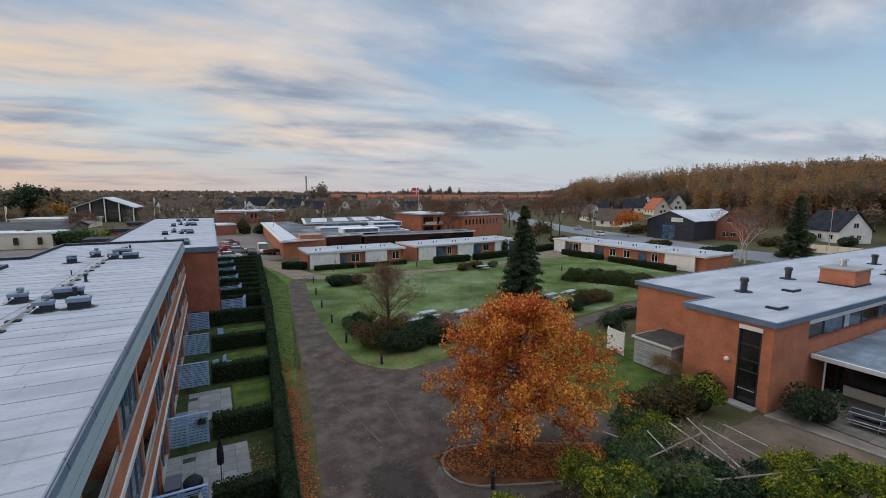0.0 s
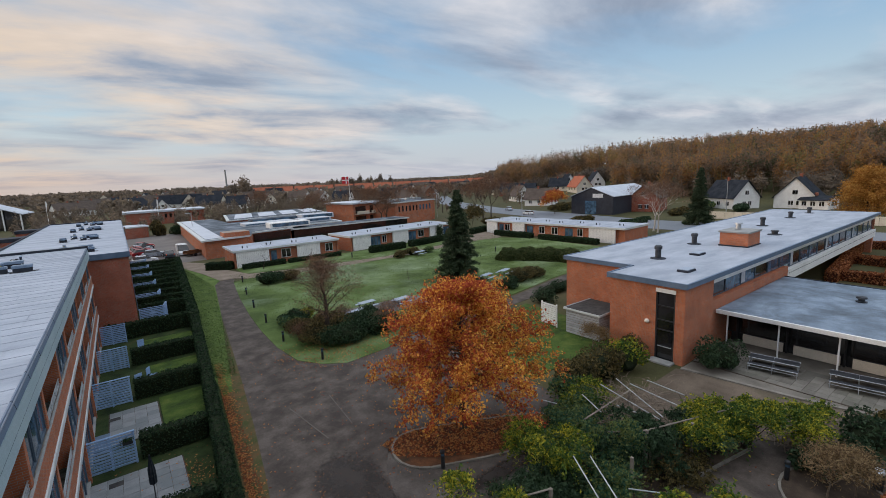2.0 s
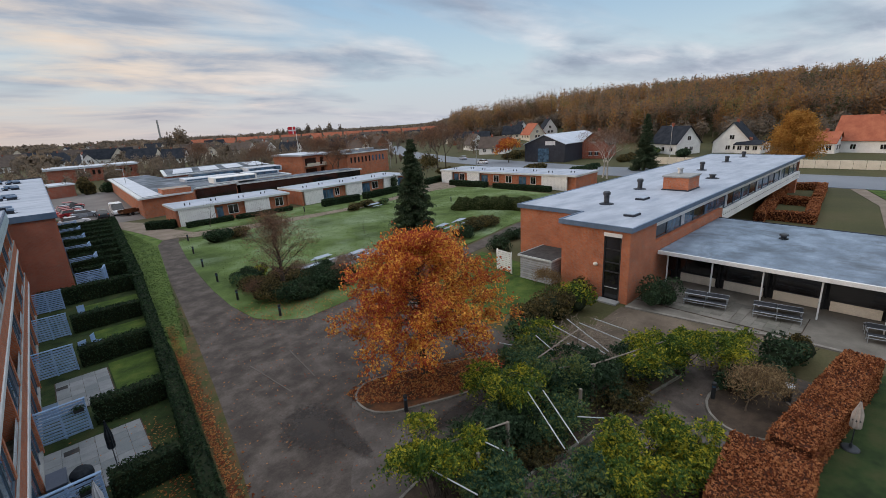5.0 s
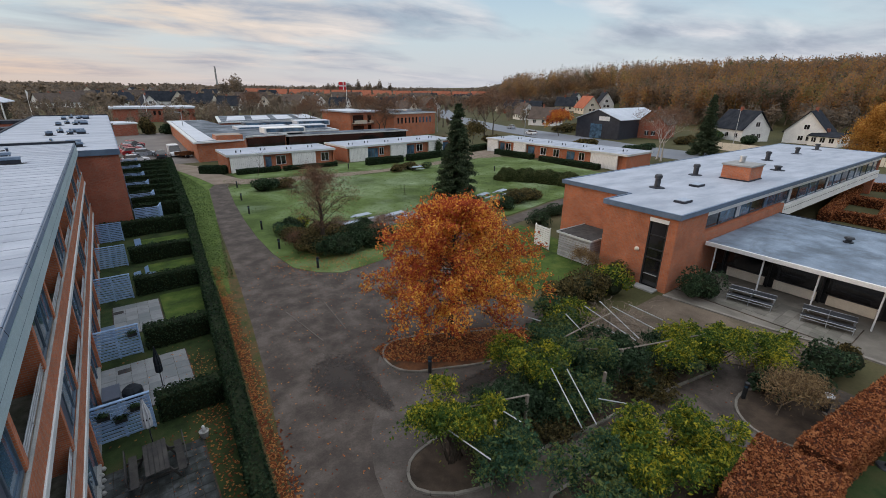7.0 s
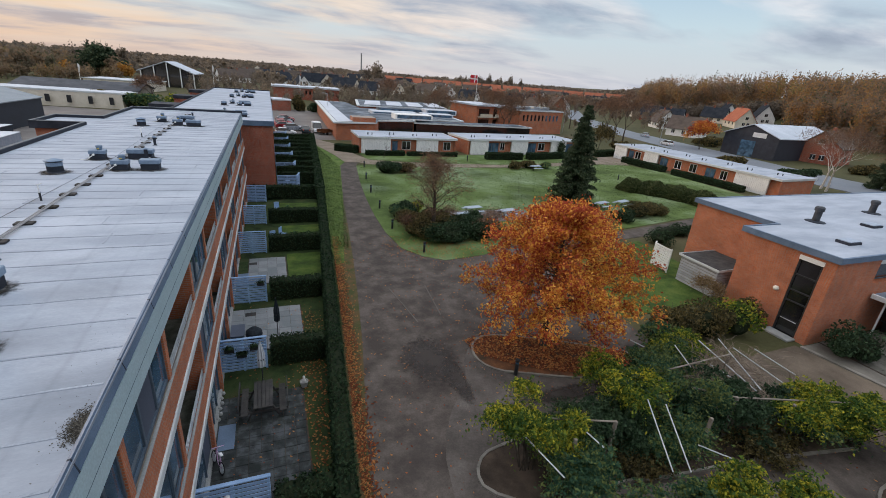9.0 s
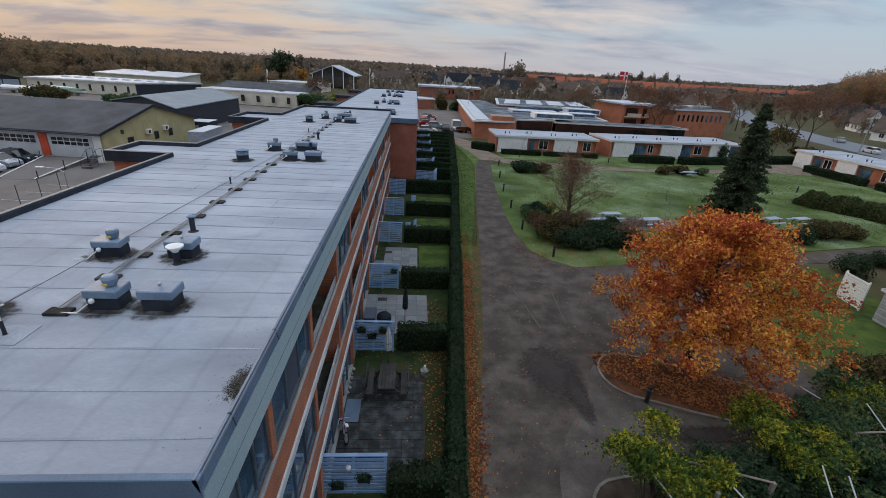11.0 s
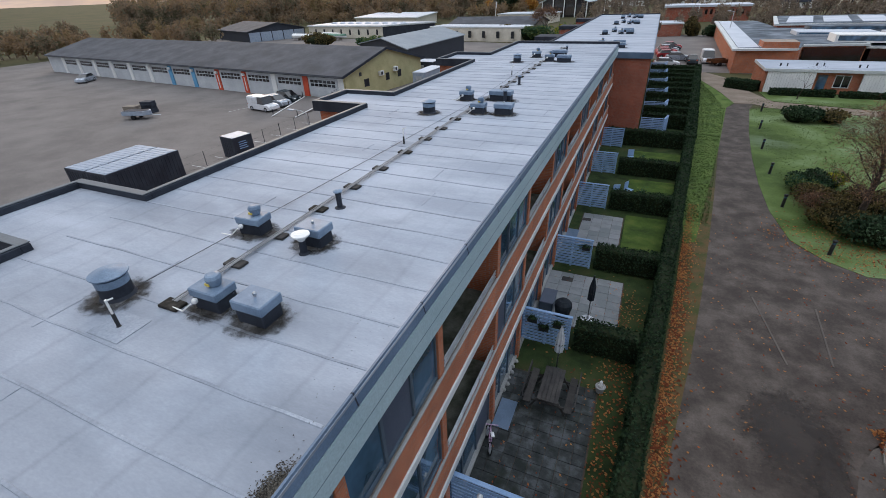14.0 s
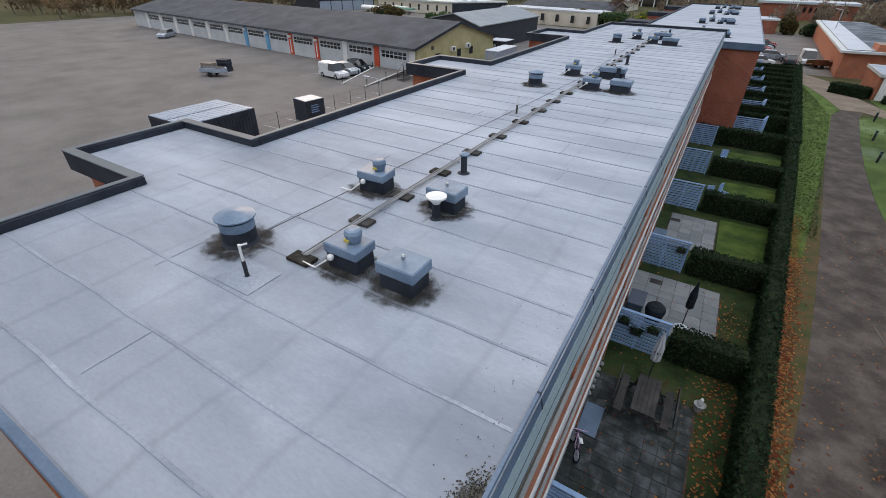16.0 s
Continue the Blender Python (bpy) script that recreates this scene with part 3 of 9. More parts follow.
def cards(name, centres, size, mat, normals=None, jitter=0.5, aspect=1.6, seed=1):
    """Many small bent leaves, each of two triangles, as one mesh."""
    rng = np.random.default_rng(seed)
    c = np.asarray(centres, float)
    n = len(c)
    d = rng.normal(size=(n, 3))
    d /= np.linalg.norm(d, axis=1, keepdims=True)
    if normals is not None:
        d = d * jitter + np.asarray(normals) * (1 - jitter)
        d /= np.linalg.norm(d, axis=1, keepdims=True)
    h = rng.normal(size=(n, 3))
    u = np.cross(d, h)
    u /= np.linalg.norm(u, axis=1, keepdims=True)
    w = np.cross(d, u)
    s = (np.asarray(size) * rng.uniform(0.65, 1.35, n))[:, None]
    fold = d * s * 0.22
    v = np.stack([c - u * s * aspect / 2, c + w * s / 2 - fold, c + u * s * aspect / 2, c - w * s / 2 - fold], 1).reshape(-1, 3)
    me = bpy.data.meshes.new(name)
    me.vertices.add(4 * n)
    me.vertices.foreach_set("co", v.astype(np.float32).ravel())
    k = np.arange(n)[:, None] * 4
    tri = np.concatenate([k + [0, 1, 2], k + [0, 2, 3]], 1).reshape(-1)
    me.loops.add(6 * n)
    me.loops.foreach_set("vertex_index", tri.astype(np.int32))
    me.polygons.add(2 * n)
    me.polygons.foreach_set("loop_start", np.arange(2 * n, dtype=np.int32) * 3)
    me.update(calc_edges=True)
    me.materials.append(MAT[mat])
    return me


def smooth01(a, b, x):
    t = min(1.0, max(0.0, (x - a) / (b - a)))
    return t * t * (3 - 2 * t)


def terrain(x, y):
    """The height of the ground: level round the court, a wooded hill to the east."""
    dist = math.hypot(x, y)
    hill = 19.0 * smooth01(30, 235, x - 0.75 * y) * smooth01(165, 330, dist)
    far = 5.0 * smooth01(350, 900, dist)
    return hill + far

# ---- ground ----


def ground_sheet():
    xs = sorted(set([-3000, -1800, -1100, -700, -450, -300] + list(range(-220, 420, 10)) + [450, 600, 800, 1100, 1800, 3000]))
    ys = sorted(set([-1500, -700, -300, -150, -80, -40] + list(range(-20, 440, 10)) + [500, 650, 900, 1300, 2000, 3500]))
    b = Build()
    b.v = [(x, y, terrain(x, y)) for y in ys for x in xs]
    n = len(xs)
    b.f = [(j * n + i, j * n + i + 1, (j + 1) * n + i + 1, (j + 1) * n + i) for j in range(len(ys) - 1) for i in range(n - 1)]
    ob = part("ground", b, "grass", smooth=True)
    tagged(ob, "wide sheet of late autumn grass and rough ground", "ground", kind="structure")


def soften(outline, rounds=2):
    """Rounds the corners of an outline by cutting them."""
    for _ in range(rounds):
        nxt = []
        for (ax, ay), (bx, by) in zip(outline, outline[1:] + outline[:1]):
            nxt += [(ax * 0.75 + bx * 0.25, ay * 0.75 + by * 0.25), (ax * 0.25 + bx * 0.75, ay * 0.25 + by * 0.75)]
        outline = nxt
    return outline


def sheet(name, outline, z0, z1, mat, label, category, kind="structure"):
    return tagged(part(name, Build().prism(outline, z0, z1), mat), label, category, kind=kind)


ground_sheet()
LANE_L = [(2.5, 10.4), (2.7, 12.3), (3.2, 15.4), (3.9, 19.7), (4.6, 24.8), (5.4, 31.4), (6.3, 39.6), (7.4, 49.9), (9.5, 66.3), (10.6, 69.0)]
LANE_R = [(12.6, 69.0), (11.9, 66.4), (10.5, 55.8), (9.7, 47.7), (9.3, 41.5), (9.2, 36.5), (9.6, 32.4), (10.8, 30.5), (12.3, 29.4), (15.9, 29.9), (18.7, 31.2)]
sheet("lawn", LANE_R[1:] + [(22, 33.0), (26, 34.6), (33.6, 33.8), (44, 36), (60, 38), (68, 44), (69, 62), (66, 68), (60, 69), (40.6, 65.5), (30, 65.3), (21, 65.9), (14, 67.4)], -0.1, 0.05, "lawn", "frosted green lawn between the low houses", "lawn")
sheet("lawn_north", [(14.6, 71.6), (24.3, 68.9), (37, 67.9), (46, 69.2), (60, 72.4), (62, 80), (34, 77), (14.3, 77.2)], -0.1, 0.045, "lawn", "strip of lawn before the low terraces", "lawn")
sheet("lawn_east", [(20.5, 18.5), (29.4, 18.8), (32.6, 25), (33, 30.6), (25, 28.4), (20.5, 25)], -0.1, 0.05, "garden", "grass patch beside the brick hall", "lawn")
sheet("road_main", [(1.9, -14), (26, -14), (26, 4), (24.2, 6.2), (20, 12.5), (20.2, 19), (20.5, 25), (25, 28.6), (31.3, 31.2), (41.4, 32.4), (60, 35), (60, 37.8), (44.2, 35.6), (33.6, 33.4), (26, 34.3), (22, 32.7)] + LANE_R[::-1] + LANE_L[::-1], -0.1, 0.03, "asphalt", "worn dark asphalt drive with patches and fallen leaves", "road")
sheet("apron", soften([(12.6, 20.6), (10.4, 18.9), (8.7, 17.3), (8.0, 15.2), (6.2, 13.2), (5.2, 10.6), (4.9, 6), (5.2, -13), (13, -13), (19.5, 1.8), (19.2, 5.5), (16, 7.4), (11, 8.3), (7, 8.6), (6.0, 10.2), (7.6, 11.6), (12, 12.1), (17.5, 12.9), (16, 13.2), (12, 14.5), (9.1, 16.2), (9.4, 18.4), (11.2, 19.2), (15, 17.6), (19.9, 15.6), (19.9, 18.6)], 1), 0.0, 0.036, "asphalt_pale", "paler newer asphalt round the tree island", "road")
sheet("path_lawn", [(5.9, 92), (8.0, 83.7), (9.7, 75.6), (10.6, 69.1), (12.6, 69.1), (14, 67.5), (21, 66.0), (30, 65.4), (40.6, 65.6), (60, 69.1), (66, 68.1), (71, 75), (72, 78), (66, 77), (60, 72.2), (46, 69.0), (37, 67.7), (24.3, 68.7), (15, 70.9), (13.3, 76.6), (11.6, 86.9), (8.8, 92)], -0.1, 0.06, "path", "pale gravel path along the low houses", "path")
sheet("car_park", [(2, 92), (20, 92), (26, 100), (22, 155), (-4, 155), (-2, 108), (1, 107)], -0.1, 0.04, "asphalt_yard", "asphalt car park beyond the gardens", "car park")
sheet("dirt", [(20.3, 13), (28.8, 13.2), (29.6, 7.0), (30.3, 3.4), (25, 3.2), (24.2, 6.3), (20.4, 12)], -0.1, 0.045, "earth", "bare trodden earth in front of the hall", "soil")
sheet("terrace", [(29.0, 13.0), (29.8, 7.2), (30.6, 3.4), (30.8, -6), (37, -6), (37, 13.0)], -0.1, 0.06, "paving_brown", "paved terrace along the glazed pavilion", "pavement")
sheet("leaf_strip", [(1.9, -14), (2.4, -14)] + LANE_L[:7] + [(5.3, 39.6), (4.3, 31), (3.4, 24.8), (2.9, 19.7), (2.2, 12.3), (2.0, 10.4)], -0.1, 0.055, "verge_leafy", "strip of fallen leaves beside the hedge", "leaf litter")
sheet("verge", [(4.0, 30.0), (4.6, 30.4), (5.9, 39.6)] + LANE_L[7:] + [(9.6, 75.6), (8.0, 83.5), (6.0, 91), (5.6, 89), (6.6, 74.8), (5.8, 58), (4.9, 45), (4.0, 34)], -0.1, 0.07, "verge", "mown grass verge along the drive", "grass")
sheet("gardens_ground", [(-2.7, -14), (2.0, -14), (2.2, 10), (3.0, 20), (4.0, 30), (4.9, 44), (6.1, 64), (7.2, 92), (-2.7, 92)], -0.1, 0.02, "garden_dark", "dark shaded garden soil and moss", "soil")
sheet("yard", [(-150, -30), (-13.0, -30), (-13.0, 60), (-18, 70), (-22, 104), (-34, 131), (-80, 141), (-150, 141)], -0.1, 0.05, "asphalt_yard", "wide asphalt yard in front of the garages", "yard")
sheet("highway", [(92, -60), (109, -60), (111, 20), (112, 60), (119, 92), (126, 130), (150, 190), (190, 250), (182, 254), (138, 192), (112, 131), (103, 92), (96, 62), (95, 20)], -0.05, 0.10, "asphalt_road", "grey asphalt main road", "road")

def thin_film(base, solid):
    """Dirt or damp that thins out unevenly from the middle of its patch."""
    m = MAT[base].copy()
    nt = m.node_tree
    link = nt.links.new
    bsdf = nt.nodes["Principled BSDF"]
    out = nt.nodes["Material Output"]
    co = nt.nodes.new("ShaderNodeTexCoord")
    mp = nt.nodes.new("ShaderNodeMapping")
    mp.inputs["Location"].default_value = (-1, -1, 0)
    mp.inputs["Scale"].default_value = (2, 2, 0)
    link(co.outputs["Generated"], mp.inputs[0])
    far_ = node(nt, "ShaderNodeVectorMath", operation="LENGTH")
    link(mp.outputs[0], far_.inputs[0])
    geo = nt.nodes.new("ShaderNodeNewGeometry")
    cloud = node(nt, "ShaderNodeTexNoise", Scale=4.5, Detail=6.0, Roughness=0.65)
    link(geo.outputs["Position"], cloud.inputs["Vector"])
    add = node(nt, "ShaderNodeMath", operation="MULTIPLY_ADD")
    link(cloud.outputs[0], add.inputs[0])
    add.inputs[1].default_value = 0.9
    link(far_.outputs[1], add.inputs[2])
    fade = node(nt, "ShaderNodeMapRange")
    fade.interpolation_type = "SMOOTHSTEP"
    link(add.outputs[0], fade.inputs[0])
    for i, v in ((1, 0.85), (2, 1.40), (3, solid), (4, 0.0)):
        fade.inputs[i].default_value = v
    clear = nt.nodes.new("ShaderNodeBsdfTransparent")
    mix = nt.nodes.new("ShaderNodeMixShader")
    link(fade.outputs[0], mix.inputs[0]), link(clear.outputs[0], mix.inputs[1]), link(bsdf.outputs[0], mix.inputs[2])
    link(mix.outputs[0], out.inputs["Surface"])
    return m


MAT["dirt_film"] = thin_film("moss_stain", 0.88)
MAT["damp_film"] = thin_film("patch_dark", 0.85)


def blot(name, label, x, y, rx, ry, mat, z, seed, n=90):
    pts = []
    for k in range(n):
        a = 2 * math.pi * k / n
        s = 1 + 0.45 * noise.noise(Vector((math.cos(a) * 1.6, math.sin(a) * 1.6, seed))) + 0.12 * noise.noise(Vector((math.cos(a) * 3.5, math.sin(a) * 3.5, seed)))
        pts.append((x + rx * s * math.cos(a), y + ry * s * math.sin(a)))
    sheet(name, pts, 0.0, z, mat, label, "stain")


blot("wet_patch", "dark wet patch on the asphalt", 7.1, 17.3, 1.75, 2.6, "damp_film", 0.044, 1.0)
blot("wet_patch", "dark run of water from the patch", 7.6, 15.4, 0.6, 1.9, "damp_film", 0.046, 5.0)
blot("wet_patch", "dark damp patch along the tree bed", 12.5, 13.2, 3.6, 0.6, "damp_film", 0.042, 2.0)
for k, (x0, y0, x1, y1) in enumerate(((7.4, 21.0, 6.8, 25.5), (9.0, 21.5, 9.3, 25.5))):
    d_ = Vector((x1 - x0, y1 - y0, 0)).normalized()
    s_ = Vector((-d_.y, d_.x, 0)) * 0.035
    sheet("asphalt_seam", [(x0 + s_.x, y0 + s_.y), (x0 - s_.x, y0 - s_.y), (x1 - s_.x, y1 - s_.y), (x1 + s_.x, y1 + s_.y)], 0.0, 0.048, "patch_light", "pale repaired seam in the asphalt", "seam")

# ---- the long apartment block ----
ROOF, X_FACE, X_EDGE, X_BACK, Y_END, Y_FAR = 8.68, -2.72, -2.50, -11.45, 4.25, 48.6
BAYS = ((8.05, 10.9), (21.8, 24.5), (36.4, 40.2))
FINS = [y + 7.4 * k for k in range(-1, 6) for y in (10.2, 14.2)]
FINS = [y for y in FINS if Y_END + 0.5 < y < Y_FAR - 0.4]

block = thing("apartment_block", "long three-storey orange brick apartment block with a pale felt roof", "building")
part("core_wall", Build().box(X_BACK + 0.1, X_FACE - 1.3, Y_END + 0.15, Y_FAR - 0.1, -0.1, ROOF - 0.5), "brick", block)
end_wall = part("end_wall", Build().box(X_BACK, X_EDGE - 0.22, Y_END + 0.05, Y_END + 0.35, -0.1, ROOF - 0.30), "mortar", block, "end wall of red brick in running bond")
for y0, y1 in BAYS:
    part("stair_bay", Build().box(-14.2, X_BACK + 0.1, y0 + 0.15, y1 - 0.15, 0, ROOF - 0.28), "brick", block, "brick stair bay on the yard side")


def block_roof():
    out = [(X_EDGE, Y_END), (X_EDGE, Y_FAR), (X_BACK, Y_FAR)]
    for y0, y1 in reversed(BAYS):
        out += [(X_BACK, y1), (-14.3, y1), (-14.3, y0), (X_BACK, y0)]
    out += [(X_BACK, Y_END)]
    part("roof_deck", Build().prism(out, ROOF - 0.28, ROOF), "roof_block", block, "pale grey roofing felt laid in strips")
    # raised edge round the yard side and the far end
    pts = [(X_EDGE - 0.02, Y_FAR), (X_BACK, Y_FAR)]
    for y0, y1 in reversed(BAYS):
        pts += [(X_BACK, y1), (-14.3, y1), (-14.3, y0), (X_BACK, y0)]
    pts += [(X_BACK, Y_END)]
    for (ax, ay), (bx, by) in zip(pts, pts[1:]):
        if abs(ax - bx) < 0.01:
            x0, x1, y0, y1 = ax - 0.10, ax + 0.10, min(ay, by) + 0.101, max(ay, by) - 0.101
        else:
            x0, x1, y0, y1 = min(ax, bx) - 0.10, max(ax, bx) + 0.10, ay - 0.10, ay + 0.10
        part("parapet", Build().box(x0, x1, y0, y1, ROOF - 0.30, ROOF + 0.17, 0.015), "felt_dark", block, "dark felt upstand round the roof edge")
        part("parapet_cap", Build().box(x0 + 0.03, x1 - 0.03, y0 - 0.02, y1 + 0.02, ROOF + 0.172 + 0.002 * (abs(ax - bx) < 0.01), ROOF + 0.20 + 0.002 * (abs(ax - bx) < 0.01), 0.01), "trim_grey", block, "dark grey coping strip")
    # blue flashing at the near end, and the sloped strip over the garden front
    part("end_flashing", Build().box(X_BACK - 0.05, X_EDGE + 0.02, Y_END - 0.05, Y_END + 0.06, ROOF - 0.36, ROOF + 0.03, 0.012), "flash_blue", block, "blue felt flashing along the end wall")
    part("front_flashing", Build().extrude([(X_EDGE - 0.06, ROOF + 0.030), (X_EDGE - 0.02, ROOF + 0.040), (X_EDGE + 0.032, ROOF - 0.19), (X_EDGE + 0.01, ROOF - 0.21), (X_EDGE - 0.06, ROOF - 0.02)], Y_END - 0.05, Y_FAR), "flash_blue", block, "blue felt strip folded over the roof edge")
    for k in range(21):
        y = Y_END + 1.0 + 2.1 * k
        part("flashing_seam", Build().extrude([(X_EDGE - 0.06, ROOF + 0.034), (X_EDGE - 0.02, ROOF + 0.046), (X_EDGE + 0.038, ROOF - 0.19), (X_EDGE + 0.03, ROOF - 0.20)], y, y + 0.025), "felt_dark", block)
    part("fascia_board", Build().extrude([(X_EDGE + 0.005, ROOF - 0.215), (X_EDGE + 0.042, ROOF - 0.195), (X_EDGE + 0.065, ROOF - 0.88), (X_EDGE + 0.005, ROOF - 0.88)], Y_END - 0.03, Y_FAR), "fascia", block, "pale blue-grey fascia boards")
    part("soffit", Build().box(X_FACE - 1.4, X_EDGE + 0.003, Y_END + 0.1, Y_FAR - 0.05, ROOF - 0.93, ROOF - 0.85), "fascia", block)
    part("fascia_groove", Build().extrude([(X_EDGE + 0.058, ROOF - 0.55), (X_EDGE + 0.0605, ROOF - 0.555), (X_EDGE + 0.03, ROOF - 0.565)], Y_END, Y_FAR), "frame", block)
    # raised welts between the felt strips
    rng = random.Random(4)
    y = Y_END + 0.55
    while y < Y_FAR - 0.5:
        dy = rng.uniform(-0.05, 0.05)
        lap, rows, wob = Build(), [], 0.0
        for k in range(15):
            wob = wob * 0.8 + rng.gauss(0, 0.014)
            rows.append((X_BACK + 0.12 + k * (X_EDGE - X_BACK - 0.22) / 14, y + wob))
        lap.v = [(px, py + e, ROOF + h) for px, py in rows for e, h in ((0, -0.004), (0.004, 0.010), (0.045, 0.009), (0.06, -0.004))]
        lap.f = [(4 * k + i, 4 * k + i + 1, 4 * k + i + 5, 4 * k + i + 4) for k in range(14) for i in range(3)]
        part("felt_lap", lap, "felt_lap", block)
        y += 0.98 + dy
    for k in range(26):
        x = rng.uniform(X_BACK + 1, X_EDGE - 0.8)
        y = Y_END + 0.6 + 0.98 * k * 1.65
        if y < Y_FAR - 1.2:
            part("felt_joint", Build().box(x, x + 0.03, y + 0.1, y + 0.9, ROOF + 0.001, ROOF + 0.008), "felt_lap", block)


def graded_felt():
    """Grey roofing felt that darkens in broad uneven patches towards its low-y end."""
    m = MAT["roof_felt"].copy()
    nt = m.node_tree
    link = nt.links.new
    bsdf = nt.nodes["Principled BSDF"]
    old = bsdf.inputs["Base Color"].links[0].from_socket
    geo = nt.nodes.new("ShaderNodeNewGeometry")
    sep = nt.nodes.new("ShaderNodeSeparateXYZ")
    link(geo.outputs["Position"], sep.inputs[0])
    patches = node(nt, "ShaderNodeTexNoise", Scale=0.33, Detail=7.0, Roughness=0.62, Distortion=0.8)
    link(geo.outputs["Position"], patches.inputs["Vector"])
    run = node(nt, "ShaderNodeMapRange")
    link(sep.outputs[1], run.inputs[0])
    for i, v in ((1, 4.0), (2, 15.0), (3, 0.30), (4, -0.16)):
        run.inputs[i].default_value = v
    add = node(nt, "ShaderNodeMath", operation="ADD")
    link(patches.outputs[0], add.inputs[0]), link(run.outputs[0], add.inputs[1])
    ramp = nt.nodes.new("ShaderNodeValToRGB")
    ramp.color_ramp.elements[0].position, ramp.color_ramp.elements[0].color = 0.42, (1.0, 1.0, 1.0, 1)
    ramp.color_ramp.elements[1].position, ramp.color_ramp.elements[1].color = 0.74, (0.76, 0.755, 0.75, 1)
    link(add.outputs[0], ramp.inputs[0])
    # darker lines along the edges of the lengthwise felt sheets
    wander = node(nt, "ShaderNodeTexNoise", Scale=0.7, Detail=3.0, Roughness=0.5)
    link(geo.outputs["Position"], wander.inputs["Vector"])
    bend = node(nt, "ShaderNodeMath", operation="MULTIPLY_ADD")
    link(wander.outputs[0], bend.inputs[0])
    bend.inputs[1].default_value = 0.22
    link(sep.outputs[0], bend.inputs[2])
    saw = node(nt, "ShaderNodeMath", operation="PINGPONG")
    link(bend.outputs[0], saw.inputs[0])
    saw.inputs[1].default_value = 0.53
    edge = node(nt, "ShaderNodeMapRange")
    link(saw.outputs[0], edge.inputs[0])
    for i, v in ((1, 0.0), (2, 0.075), (3, 0.86), (4, 1.0)):
        edge.inputs[i].default_value = v
    joint_tone = node(nt, "ShaderNodeMix", data_type="RGBA")
    link(add.outputs[0], joint_tone.inputs[0])
    joint_tone.inputs[6].default_value = (1, 1, 1, 1)
    link(edge.outputs[0], joint_tone.inputs[7])
    both = node(nt, "ShaderNodeMix", data_type="RGBA", blend_type="MULTIPLY")
    both.inputs[0].default_value = 1.0
    link(ramp.outputs[0], both.inputs[6]), link(joint_tone.outputs[2], both.inputs[7])
    mul = node(nt, "ShaderNodeMix", data_type="RGBA", blend_type="MULTIPLY")
    mul.inputs[0].default_value = 1.0
    link(old, mul.inputs[6]), link(both.outputs[2], mul.inputs[7])
    link(mul.outputs[2], bsdf.inputs["Base Color"])
    return m


MAT["roof_block"] = graded_felt()
MAT["felt_lap"] = material("felt_lap", [(0.235, 0.260, 0.305), (0.33, 0.362, 0.418)], 0.75, 0.9, 22, 0.1)
block_roof()


MAT["moss_floor"] = material("mossy_floor", [(0.05, 0.055, 0.04), (0.10, 0.105, 0.085), (0.16, 0.16, 0.14)], 0.9, 2.0, 30, 0.3)


